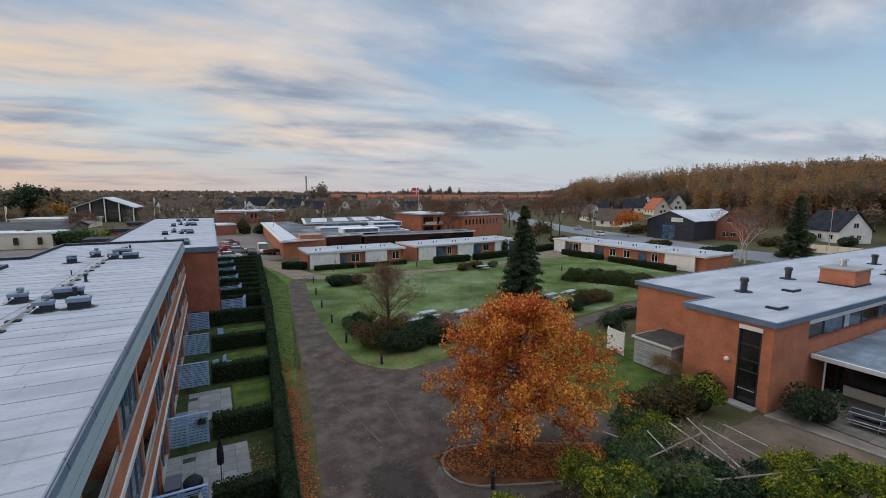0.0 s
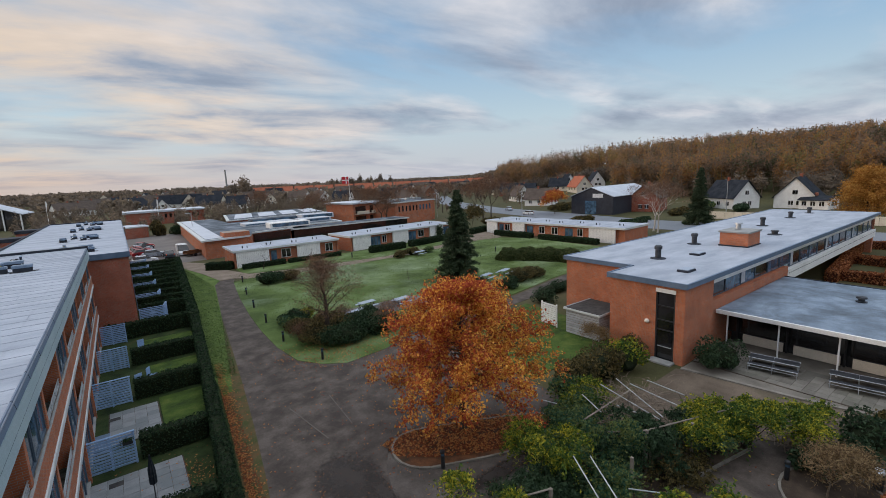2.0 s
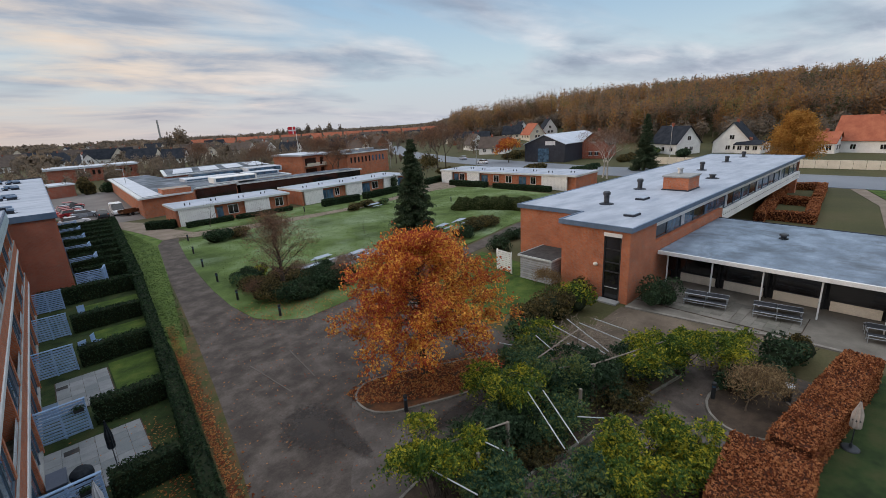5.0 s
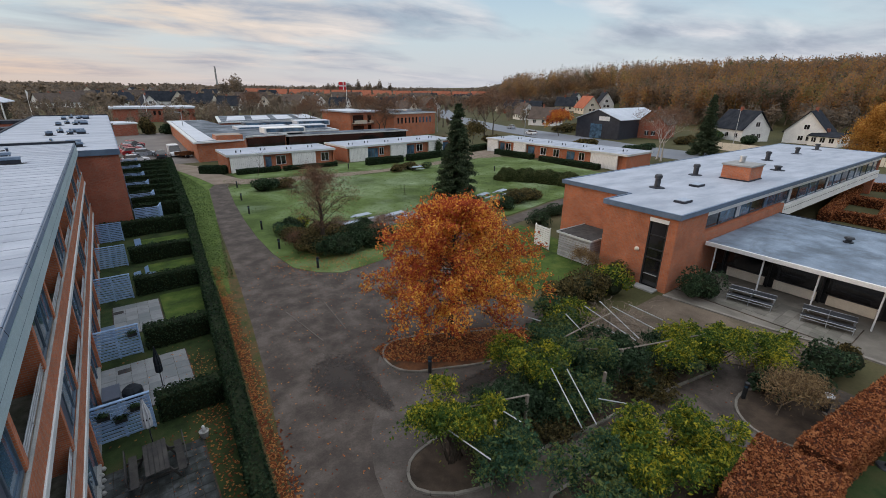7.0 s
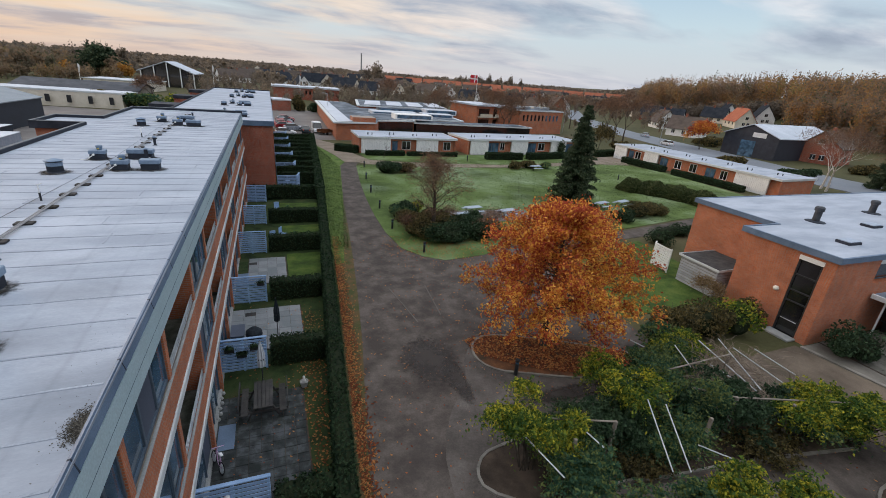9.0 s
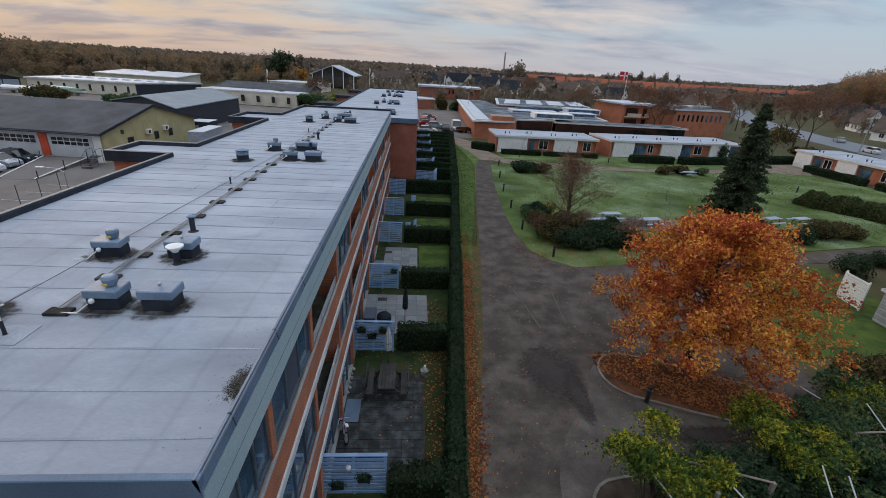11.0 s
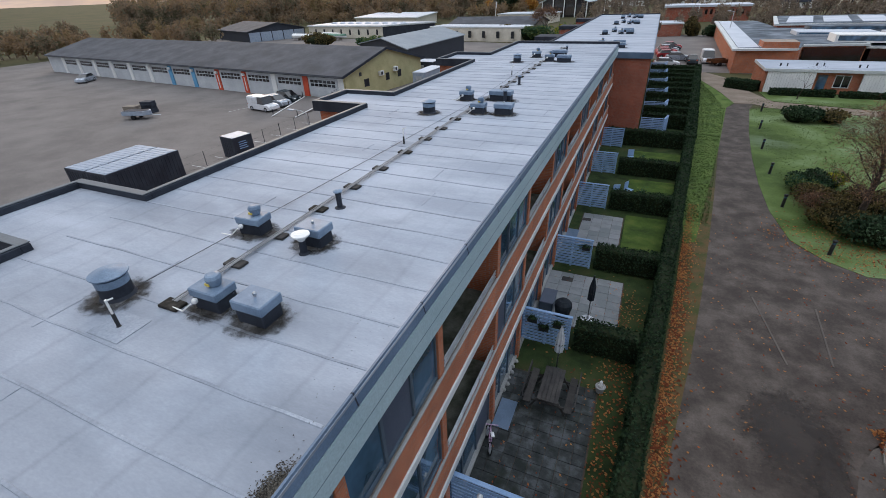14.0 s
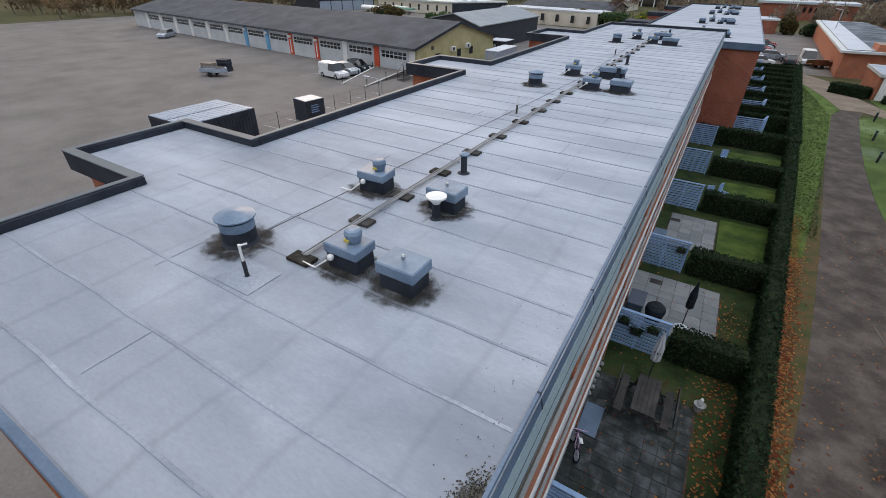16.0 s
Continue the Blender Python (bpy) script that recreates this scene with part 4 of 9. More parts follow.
def block_front():
    floors = [(-0.15, 2.40), (2.45, 5.2), (5.25, ROOF - 0.9)]
    # floor edges: brick apron over a white strip, on the two upper floors
    for z_top, z_mid, z_low in ((6.20, 5.47, 5.22), (3.45, 2.70, 2.42)):
        for k in range(6):
            y0 = Y_END + 0.06 + k * 7.36
            part("brick_apron", Build().box(X_FACE + 0.04, X_EDGE - 0.02, y0, min(y0 + 7.355, Y_FAR), z_mid, z_top, 0.01), "brick", block, "brick balcony apron")
        part("floor_edge", Build().box(X_FACE - 1.2, X_EDGE + 0.02, Y_END - 0.01, Y_FAR, z_low, z_mid - 0.002, 0.02), "sill", block, "white concrete floor edge")
        part("apron_cap", Build().box(X_EDGE - 0.085, X_EDGE - 0.012, Y_END + 0.05, Y_FAR, z_top + 0.002, z_top + 0.045, 0.01), "concrete", block)
    part("plinth", Build().box(X_FACE - 0.2, X_FACE + 0.12, Y_END + 0.1, Y_FAR, -0.1, 0.16, 0.015), "concrete", block)
    # brick fins from the ground to the soffit
    for y in FINS:
        part("brick_fin", Build().box(X_FACE - 1.25, X_EDGE - 0.06, y - 0.12, y + 0.12, -0.1, ROOF - 0.93, 0.008), "brick", block, "upright brick fin between the balconies")
    spans = list(zip([Y_END + 0.3] + FINS, FINS + [Y_FAR - 0.15]))
    for n, (y0, y1) in enumerate(spans):
        y0, y1 = y0 + 0.12, y1 - 0.12
        balcony = any(abs(y0 - 0.12 - (10.2 + 7.4 * k)) < 0.1 for k in range(-1, 6))
        for z0, z1 in floors:
            low = z0 < 0
            x = X_FACE - 1.0 if (balcony and not low) else X_FACE + 0.06 if not low else X_FACE - 0.02
            head = z1 - 0.02
            sill = z0 + (0.05 if (balcony or low) else 0.98)
            if not (balcony or low):
                part("window_board", Build().box(x - 0.1, X_FACE + 0.035, y0, y1, sill - 0.06, sill, 0.01), "frame_white", block)
            win = part("window", Build().box(x - 0.06, x - 0.03, y0 + 0.05, y1 - 0.05, sill + 0.05, head), "curtain", block, "wide window with pale curtains")
            w = (y1 - y0) / 3
            frames = Build()
            for k in range(4):
                yy = y0 + k * w
                frames.box(x - 0.03, x + 0.05, yy - 0.045 + (0.045 if k == 0 else 0), yy + 0.045, sill, head, 0.008)
            frames.box(x - 0.03, x + 0.048, y0, y1, sill, sill + 0.09, 0.008).box(x - 0.03, x + 0.048, y0, y1, head - 0.09, head, 0.008)
            part("window_frame", frames, "frame", win, "blue-grey window frame")
            for k in range(3):
                solid = (n * 7 + k * 3 + int(z0 * 2)) % 5 == 0
                part("door_panel" if solid else "pane", Build().box(x - 0.012, x + 0.012, y0 + k * w + 0.05, y0 + (k + 1) * w - 0.05, sill + 0.09, head - 0.09), "door_slate" if solid else "glass", win)
            if balcony and not low:
                part("balcony_wall", Build().box(X_FACE - 1.22, X_FACE - 1.12, y0, y1, z0, z1), "brick", block)
                part("balcony_floor", Build().box(X_FACE - 1.1, X_FACE + 0.035, y0, y1, z0 + 0.36, z0 + 0.41), "moss_floor", block, "mossy concrete balcony floor")
                rail = Build()
                for k in range(3):
                    rail.tube((X_FACE + 0.10, y0, z0 + 1.02 + 0.10 * k), (X_FACE + 0.10, y1, z0 + 1.02 + 0.10 * k), 0.02, n=6)
                for k in range(4):
                    yy = y0 + 0.15 + k * (y1 - y0 - 0.3) / 3
                    rail.tube((X_FACE + 0.10, yy, z0 + 0.95), (X_FACE + 0.10, yy, z0 + 1.24), 0.018, n=6)
                part("balcony_rail", rail, "steel", block, "galvanised balcony rail of three tubes")


block_front()

# ---- the second block beyond ----
far_block = thing("apartment_block", "lower continuation of the brick block with its own pale roof", "building")
part("wall", Build().box(-10.0, 0.32, 49.9, 106, -0.1, 7.55), "brick_red", far_block, "plain red brick gable wall")
part("roof_deck", Build().box(-10.1, 0.38, 49.82, 106.1, 7.56, 7.86, 0.01), "roof_felt", far_block, "pale felt roof")
edge = Build().box(-2.6, 0.46, 49.74, 49.82, 7.38, 7.90, 0.01).box(0.38, 0.46, 49.82, 106.1, 7.38, 7.90, 0.01)
part("roof_flashing", edge, "flash_blue", far_block, "blue felt flashing over the gable")
part("roof_parapet", Build().box(-10.25, -10.05, 49.8, 106.2, 7.5, 8.02, 0.015).box(-10.25, 0.4, 106.02, 106.22, 7.5, 8.02, 0.015), "felt_dark", far_block)
for y0 in (62.5, 78.0, 93.5):
    part("stair_bay", Build().box(-13, -10.26, y0, y0 + 3, 0, 7.5), "brick_red", far_block)
    part("bay_roof", Build().box(-13.1, -10.26, y0 - 0.1, y0 + 3.1, 7.51, 7.98, 0.02), "felt_dark", far_block)

# ---- the brick hall ----
hall = thing("brick_hall", "long two-storey orange brick hall with a flat white roof", "building")
HX, HY, HZ = 29.4, 13.1, 5.45
part("tower_wall", Build().box(HX, HX + 0.35, HY + 1.95, 18.6, -0.1, HZ), "brick", hall, "orange brick stair tower wall")
part("tower_pier", Build().box(HX, HX + 0.35, HY, HY + 0.62, -0.1, HZ), "brick", hall)
part("tower_lintel", Build().box(HX + 0.01, HX + 0.34, HY + 0.62, HY + 1.95, 5.2, HZ), "brick", hall)
part("tower_side", Build().box(HX + 0.35, 33.7, HY, HY + 0.35, -0.1, HZ), "brick", hall)
part("tower_side", Build().box(HX + 0.35, 33.25, 18.25, 18.6, -0.1, HZ), "brick", hall)
# black sheet standing for the unlit stairwell behind the glass
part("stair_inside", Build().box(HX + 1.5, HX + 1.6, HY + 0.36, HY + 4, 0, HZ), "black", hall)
part("west_wall", Build().box(32.9, 33.25, 18.6, 25.35, -0.1, HZ), "brick", hall)
part("north_wall", Build().box(33.25, 87.4, 25.0, 25.35, -0.1, HZ), "brick", hall)
part("east_wall", Build().box(87.5, 87.9, 13.4, 25.1, -0.1, HZ), "brick", hall)
part("upper_floor", Build().box(33.7, 87.5, HY + 0.6, 25.1, 2.35, HZ - 0.02), "white", hall)
part("ground_wall", Build().box(33.9, 50.2, HY + 0.1, HY + 0.5, -0.1, 3.7), "brick", hall)
part("ground_core", Build().box(50, 87.2, 17.2, 24.8, -0.1, 2.35), "brick", hall)
part("pillar_wall", Build().box(86.6, 87.4, HY + 0.2, 17.2, -0.1, 2.4), "brick", hall)
roof_out = [(HX - 0.12, HY - 0.12), (88.2, HY - 0.12), (88.9, 26.2), (32.75, 25.5), (32.75, 18.75), (HX - 0.12, 18.75)]
part("roof_deck", Build().prism(roof_out, HZ, HZ + 0.28), "roof_felt", hall, "white felt roof with thin frost")
trim = Build()
for edge_no, ((ax, ay), (bx, by)) in enumerate(zip(roof_out, roof_out[1:] + roof_out[:1])):
    d = Vector((bx - ax, by - ay, 0)).normalized()
    s = Vector((d.y, -d.x, 0)) * 0.07
    p, q = Vector((ax, ay, 0)) - d * 0.064, Vector((bx, by, 0)) + d * 0.064
    trim.prism([tuple((p + s)[:2]), tuple((q + s)[:2]), tuple((q - s)[:2]), tuple((p - s)[:2])], HZ - 0.02 - 0.004 * edge_no, HZ + 0.32 + 0.004 * edge_no)
part("roof_trim", trim, "flash_blue", hall, "dark grey roof edge trim")
part("stair_glazing", Build().box(HX + 0.10, HX + 0.16, HY + 0.64, HY + 1.93, 0.1, 5.14), "glass_dark", hall, "tall dark stair window and door")
sf = Build().box(HX + 0.02, HX + 0.12, HY + 0.62, HY + 0.72, 0.05, 5.14, 0.01).box(HX + 0.02, HX + 0.12, HY + 1.85, HY + 1.95, 0.05, 5.14, 0.01)
for z in (2.2, 2.9, 3.9):
    sf.box(HX + 0.03, HX + 0.13, HY + 0.7, HY + 1.87, z, z + 0.09, 0.01)
part("stair_frame", sf, "black", hall)
part("stair_head", Build().box(HX - 0.03, HX + 0.1, HY + 0.6, HY + 1.97, 4.92, 5.2, 0.01), "white", hall)
part("door_step", Build().box(HX - 0.75, HX, HY + 0.5, HY + 2.1, 0, 0.14, 0.02), "concrete", hall)
part("door_bar", Build().tube((HX + 0.0, HY + 0.8, 1.05), (HX + 0.0, HY + 1.75, 1.05), 0.025), "steel", hall)
part("wall_lamp", Build().lathe([(0.02, 2.55), (0.16, 2.6), (0.17, 2.72), (0.1, 2.82), (0.02, 2.84)], HX - 0.12, HY + 2.5), "cream", hall, "round cream wall lamp", smooth=True)
# strip of windows along the upper floor
part("upper_band", Build().box(33.75, 87.5, HY + 0.30, HY + 0.62, 4.85, HZ - 0.02, 0.01), "white", hall)
part("lower_band", Build().box(50.3, 87.9, HY + 0.10, HY + 0.62, 2.28, 3.35, 0.01), "white", hall, "white board band under the overhanging floor")
part("lower_band_west", Build().box(33.75, 50.3, HY + 0.52, HY + 0.62, 3.0, 3.75, 0.01), "brick", hall)
for k in range(18):
    x0 = 33.9 + k * 2.98
    z0 = 3.75 if x0 < 50 else 3.38
    w = part("window", Build().box(x0 + 0.05, x0 + 2.9, HY + 0.46, HY + 0.50, z0 + 0.05, 4.82), "glass" if k % 3 else "glass_dark", hall)
    fr = Build().box(x0 - 0.035, x0 + 0.035, HY + 0.40, HY + 0.54, z0, 4.84, 0.01).box(x0 + 0.04, x0 + 2.94, HY + 0.42, HY + 0.54, z0, z0 + 0.06, 0.01)
    part("window_frame", fr, "frame", w)
    if k % 4 == 2:
        part("blind", Build().box(x0 + 0.1, x0 + 0.9, HY + 0.440, HY + 0.452, z0 + 0.1, 4.8), "cloth_grey", w)
for k in range(60):
    x = 50.6 + k * 0.62
    part("vent_slot", Build().box(x, x + 0.30, HY + 0.085, HY + 0.104, 2.95, 3.02), "black", hall)

# ---- the glazed pavilion in front of the hall ----
pav = thing("pavilion", "low glazed pavilion with a wet flat roof and deep eaves", "building")
part("roof_deck", Build().prism([(34.4, -14), (47.4, -14), (48.8, HY - 0.02), (34.4, HY - 0.02)], 2.78, 2.98), "roof_old", pav, "blue-grey wet roof felt with dark puddles")
part("eaves_board", Build().box(34.26, 34.4, -14, HY - 0.02, 2.72, 3.02, 0.015), "white", pav, "white eaves board")
part("roof_edge", Build().prism([(47.42, -14), (47.55, -14), (48.95, HY - 0.02), (48.82, HY - 0.02)], 2.62, 3.03), "felt_dark", pav)
# solid filler, painted black for the darkness inside the pavilion
part("back_wall", Build().box(36.9, 47.2, -13.9, 12.9, -0.1, 2.75), "black", pav, "black backing for the unlit interior")
part("soffit", Build().box(34.41, 36.9, -13.9, 13.0, 2.70, 2.77), "timber_dark", pav)
for k in range(9):
    y = 12.4 - k * 3.1
    part("post", Build().box(34.57, 34.67, y - 0.045, y + 0.045, 0, 2.7, 0.01), "frame_white", pav, "white steel post")
    if k:
        part("panel", Build().box(36.62, 36.78, y + 0.25, y + 2.75, 0.1, 0.78, 0.015), "cream", pav, "cream panel under the window")
    gl = part("window", Build().box(36.70, 36.73, y + 0.12, y + 2.9, 0.82, 2.55), "glass_dark", pav)
    part("window_frame", Build().box(36.66, 36.78, y, y + 0.12, 0.0, 2.6, 0.01).box(36.66, 36.78, y + 0.12, y + 2.98, 0.78, 0.84, 0.01).box(36.66, 36.78, y + 0.12, y + 2.98, 2.5, 2.58, 0.01), "black", gl)
for x, y in ((43.2, 6.8), (46.0, -1.0)):
    part("roof_vent", Build().lathe([(0.32, 2.98), (0.34, 3.05), (0.2, 3.08), (0.2, 3.25), (0.34, 3.27), (0.30, 3.40), (0.05, 3.44)], x, y, 12), "dark_metal", pav, "round roof vent", smooth=False)


# ---- low terraced houses round the lawn ----
def low_house(x, y, length, depth, turn, front, label):
    """front: stretches of the garden front from its near end, (kind, from, to) in metres."""
    h = thing("terraced_house", label, "house", x, y, 0, turn, "low houses round the lawn")
    part("wall", Build().box(0.36, length - 0.36, 0.62, depth - 0.3, -0.1, 2.66), "brick", h, "orange brick wall")
    part("end_wall", Build().box(0.10, 0.35, 0.3, depth - 0.2, -0.1, 2.68), "brick", h)
    part("end_wall", Build().box(length - 0.35, length - 0.10, 0.3, depth - 0.2, -0.1, 2.68), "brick", h)
    part("roof_deck", Build().box(0, length, 0, depth, 2.70, 2.96, 0.01), "roof_felt", h, "white felt roof")
    part("roof_edge", Build().box(-0.05, length + 0.05, -0.07, -0.002, 2.64, 3.0, 0.01).box(-0.07, -0.002, 0, depth, 2.62, 3.0, 0.01).box(length + 0.002, length + 0.07, 0, depth, 2.62, 3.0, 0.01), "sill", h, "pale roof edge board")
    for kind, a, b in front:
        if kind == "panel":
            part("garage_panel", Build().box(a, b, 0.06, 0.30, 0.02, 2.62, 0.02), "white", h, "white boarded outhouse front")
            part("panel_side", Build().box(a + 0.1, b - 0.1, 0.302, 0.615, 0.0, 2.6), "cream", h)
            for k in range(int((b - a) / 0.3)):
                part("board_joint", Build().box(a + 0.15 + 0.3 * k, a + 0.162 + 0.3 * k, 0.052, 0.062, 0.1, 2.55), "concrete", h)
        elif kind == "door":
            dr = part("door", Build().box(a, b, 0.55, 0.618, 0.05, 2.25, 0.01), "frame", h, "dark glazed door")
            for k in range(max(1, round((b - a) / 0.9))):
                w = (b - a) / max(1, round((b - a) / 0.9))
                part("pane", Build().box(a + k * w + 0.12, a + (k + 1) * w - 0.12, 0.53, 0.548, 0.5, 2.1), "glass", dr)
        else:
            wi = part("window", Build().box(a, b, 0.56, 0.618, 0.85, 2.25), "glass_dark", h)
            fr = Build().box(a - 0.06, b + 0.06, 0.52, 0.61, 0.78, 0.86, 0.01).box(a - 0.06, b + 0.06, 0.52, 0.61, 2.22, 2.3, 0.01)
            for k in range(3):
                xx = a + (b - a) * k / 2
                fr.box(xx - 0.04, xx + 0.04, 0.525, 0.61, 0.86, 2.22, 0.01)
            part("window_frame", fr, "frame_white", wi)
    for k in range(int(length / 4.2)):
        for dx, r in ((0.0, 0.10), (0.75, 0.07)):
            part("roof_pipe", Build().tube((2.0 + 4.2 * k + dx, depth * (0.30 + 0.12 * (k % 2)), 2.95), (2.0 + 4.2 * k + dx, depth * (0.30 + 0.12 * (k % 2)), 3.32), r, r * 1.15, 8), "dark_metal", h)
    return h


low_house(14.3, 77.0, 18.3, 8.6, 0, (("panel", 0.4, 5.6), ("door", 6.0, 7.0), ("window", 7.8, 9.4), ("panel", 10.4, 14.6), ("window", 15.8, 17.2)), "low brick terrace with white outhouse fronts and a white roof")
low_house(35.2, 77.6, 27.0, 9.0, 5, (("panel", 0.6, 4.6), ("door", 4.8, 7.2), ("window", 7.6, 8.6), ("panel", 10.0, 14.0), ("door", 14.4, 16.4), ("window", 17.0, 18.6), ("panel", 20.0, 24.0), ("door", 24.3, 26.2)), "low brick terrace with white fronts behind clipped hedges")
low_house(70.0, 77.5, 34.4, 9.5, -86, (("panel", 0.3, 3.6), ("door", 3.9, 5.2), ("window", 5.6, 7.0), ("panel", 8.2, 11.6), ("door", 11.9, 13.6), ("window", 15.2, 16.6), ("window", 18.4, 19.8), ("door", 21.6, 23.4), ("window", 24.4, 25.6), ("panel", 27.2, 32.6)), "long low brick terrace with cream fronts beside the lawn")


# ---- public buildings further off ----
def flat_building(name, label, outline, height, wall, roof, rim="sill"):
    b = thing(name, label, "building")
    part("wall", Build().prism(outline, -0.1, height - 0.3), wall, b)
    cx, cy = sum(p[0] for p in outline) / len(outline), sum(p[1] for p in outline) / len(outline)
    grow = [(cx + (x - cx) * 1.03 + 0.2 * (1 if x > cx else -1), cy + (y - cy) * 1.03) for x, y in outline]
    part("roof_rim", Build().prism(grow, height - 0.3, height), rim, b)
    inner = [(cx + (x - cx) * 0.985, cy + (y - cy) * 0.985) for x, y in outline]
    part("roof_deck", Build().prism(inner, height + 0.002, height + 0.06), roof, b)
    return b


school = flat_building("school", "low school with a grey gravel roof and white eaves", [(12.4, 91.8), (21.0, 93.2), (22.4, 98.2), (31.2, 100.4), (31.4, 104.8), (45, 105.2), (46, 129), (24, 129.4), (23, 150), (14.4, 150)], 3.7, "brick", "roof_gravel")
part("white_border", Build().prism([(12.6, 92.2), (15.6, 92.8), (17.6, 149), (14.6, 149)], 3.765, 3.80), "roof_far", school)
part("white_border", Build().prism([(15.7, 92.9), (20.8, 93.8), (21.8, 97.9), (15.9, 96.6)], 3.765, 3.80), "roof_far", school)
part("brick_box", Build().box(15.9, 20.6, 92.6, 96.4, 0.2, 4.6), "brick", school, "brick stair head")
for x0, y0, w, d, h, m in ((27, 101, 9, 4, 4.9, "white"), (36, 108, 8, 4, 4.7, "roof_far"), (24, 112, 12, 5, 4.4, "roof_far"), (40, 118, 9, 5, 5.0, "roof_far"), (28, 122, 14, 4, 4.6, "roof_gravel")):
    rl = part("roof_light", Build().box(x0, x0 + w, y0, y0 + d, 3.7, h, 0.03), m, school)
    part("pane", Build().box(x0 + 0.4, x0 + w - 0.4, y0 - 0.03, y0 - 0.005, 4.0, h - 0.15), "glass", rl)
part("glazing", Build().box(0, 8.6, -0.25, -0.1, 0.9, 3.2), "glass_dark", school, "dark band of school windows").matrix_basis = pose(22.5, 98.1, 0, 0, 0, 14)
wing = flat_building("school_wing", "low dark glazed wing with pale roof edges", [(31.8, 100.2), (62, 99.8), (61, 105.6), (46, 104.6), (31.8, 104.2)], 3.3, "glass_dark", "roof_gravel")
rear = flat_building("school_hall", "wide flat-roofed school hall with pale roof strips", [(24, 130), (52, 134), (56, 160), (28, 156)], 4.4, "brick_red", "roof_gravel")
for k in range(4):
    part("roof_strip", Build().prism([(26 + k * 7, 133 + k), (31 + k * 7, 133.6 + k), (35 + k * 7, 152 + k), (30 + k * 7, 151.5 + k)], 4.47, 4.55), "roof_far", rear)

slit = thing("brick_annexe", "two-storey brick block with a row of slit windows", "building", 66.5, 113.5, 0, 12)
part("wall", Build().box(0, 17.5, 0, 16, -0.1, 6.3), "brick", slit)
part("roof_rim", Build().box(-0.2, 17.7, -0.2, 16.2, 6.3, 6.65, 0.02), "sill", slit)
part("roof_deck", Build().box(0.2, 17.3, 0.2, 15.8, 6.655, 6.7), "roof_gravel", slit)
for k in range(10):
    wn_ = part("window", Build().box(1.4 + k * 1.5, 2.0 + k * 1.5, -0.03, 0.02, 3.7, 5.3), "glass_dark" if k < 6 else "glass", slit, "tall slit window")
for k in range(4):
    part("roof_unit", Build().box(2 + 4 * k, 4.6 + 4 * k, 5, 8, 6.7, 7.3, 0.05), "steel", slit)
wide = thing("balcony_house", "brick house with open timber balconies and a flat roof", "building", 57.0, 122, 0, 12)
part("wall", Build().box(0, 11, 0, 14, -0.1, 6.5), "brick", wide)
part("roof_deck", Build().box(-0.4, 11.4, -0.6, 14.4, 6.5, 6.95, 0.02), "roof_far", wide)
for z in (0.4, 3.4):
    for x0 in (0.5, 6.0):
        bal = part("balcony", Build().box(x0, x0 + 4.6, -1.3, 0, z, z + 0.18, 0.02).box(x0, x0 + 4.6, -1.32, -1.24, z + 0.2, z + 1.0, 0.02), "cream", wide, "balcony with pale boards")
        part("pane", Build().box(x0 + 0.3, x0 + 4.2, -0.05, -0.01, z + 0.3, z + 2.4), "glass_dark", bal)

far_brick = thing("brick_offices", "long two-storey brick offices with a white roof edge", "building", 2.0, 205, 0, -1)
part("wall", Build().box(0, 27, 0, 14, -0.1, 4.7), "brick_red", far_brick)
part("roof_deck", Build().box(-0.5, 27.5, -0.5, 14.5, 4.7, 5.4, 0.03), "roof_far", far_brick)
for k in range(8):
    part("window", Build().box(13 + k * 1.6, 13.8 + k * 1.6, -0.04, 0.02, 2.4, 3.9), "glass_dark", far_brick)
shed = flat_building("brick_annexe", "small low brick annexe at the end of the block", [(0.8, 150), (6.6, 152), (6.2, 160), (0.6, 160)], 3.3, "brick_red", "roof_far")

# ---- garages and halls across the yard ----
garage = thing("garage_hall", "long garage hall with a mossy dark roof and yellow gable", "building", -37.6, 56.4, 0.05, -6.8)
GL, GD, GE, GP = 88.0, 19.4, 3.5, 6.0      # length, depth, eaves, ridge


def gable_form(x0, x1, y0, y1, z0, ze, zp):
    """A solid with a ridge along x."""
    ym = (y0 + y1) / 2
    ends = [[(x, y0, z0), (x, y1, z0), (x, y1, ze), (x, ym, zp), (x, y0, ze)] for x in (x0, x1)]
    return Build().add(ends[0] + ends[1], [(4, 3, 2, 1, 0), (5, 6, 7, 8, 9), (0, 1, 6, 5), (1, 2, 7, 6), (2, 3, 8, 7), (3, 4, 9, 8), (4, 0, 5, 9)])


def roof_slabs(x0, x1, y0, y1, ze, zp, t=0.16):
    """Two sloping slabs that meet at a ridge along x."""
    ym = (y0 + y1) / 2
    v = [(x, y, z + d) for d in (0, t) for x in (x0, x1) for y, z in ((y0, ze), (ym, zp), (y1, ze))]
    return Build().add(v, [(0, 1, 4, 3), (1, 2, 5, 4), (6, 9, 10, 7), (7, 10, 11, 8), (0, 3, 9, 6), (2, 8, 11, 5), (0, 6, 7, 1), (1, 7, 8, 2), (3, 4, 10, 9), (4, 5, 11, 10)])


part("front_wall", Build().box(-GL, -0.3, 0, 0.3, -0.1, GE), "garage_door", garage)
part("gable_wall", gable_form(-0.3, 0, 0, GD, -0.1, GE, GP), "yellow", garage, "yellow rendered gable")
part("roof", roof_slabs(-GL, 0.45, -0.55, GD + 0.55, GE - 0.08, GP + 0.02), "garage_roof", garage, "dark corrugated fibre-cement roof with moss")
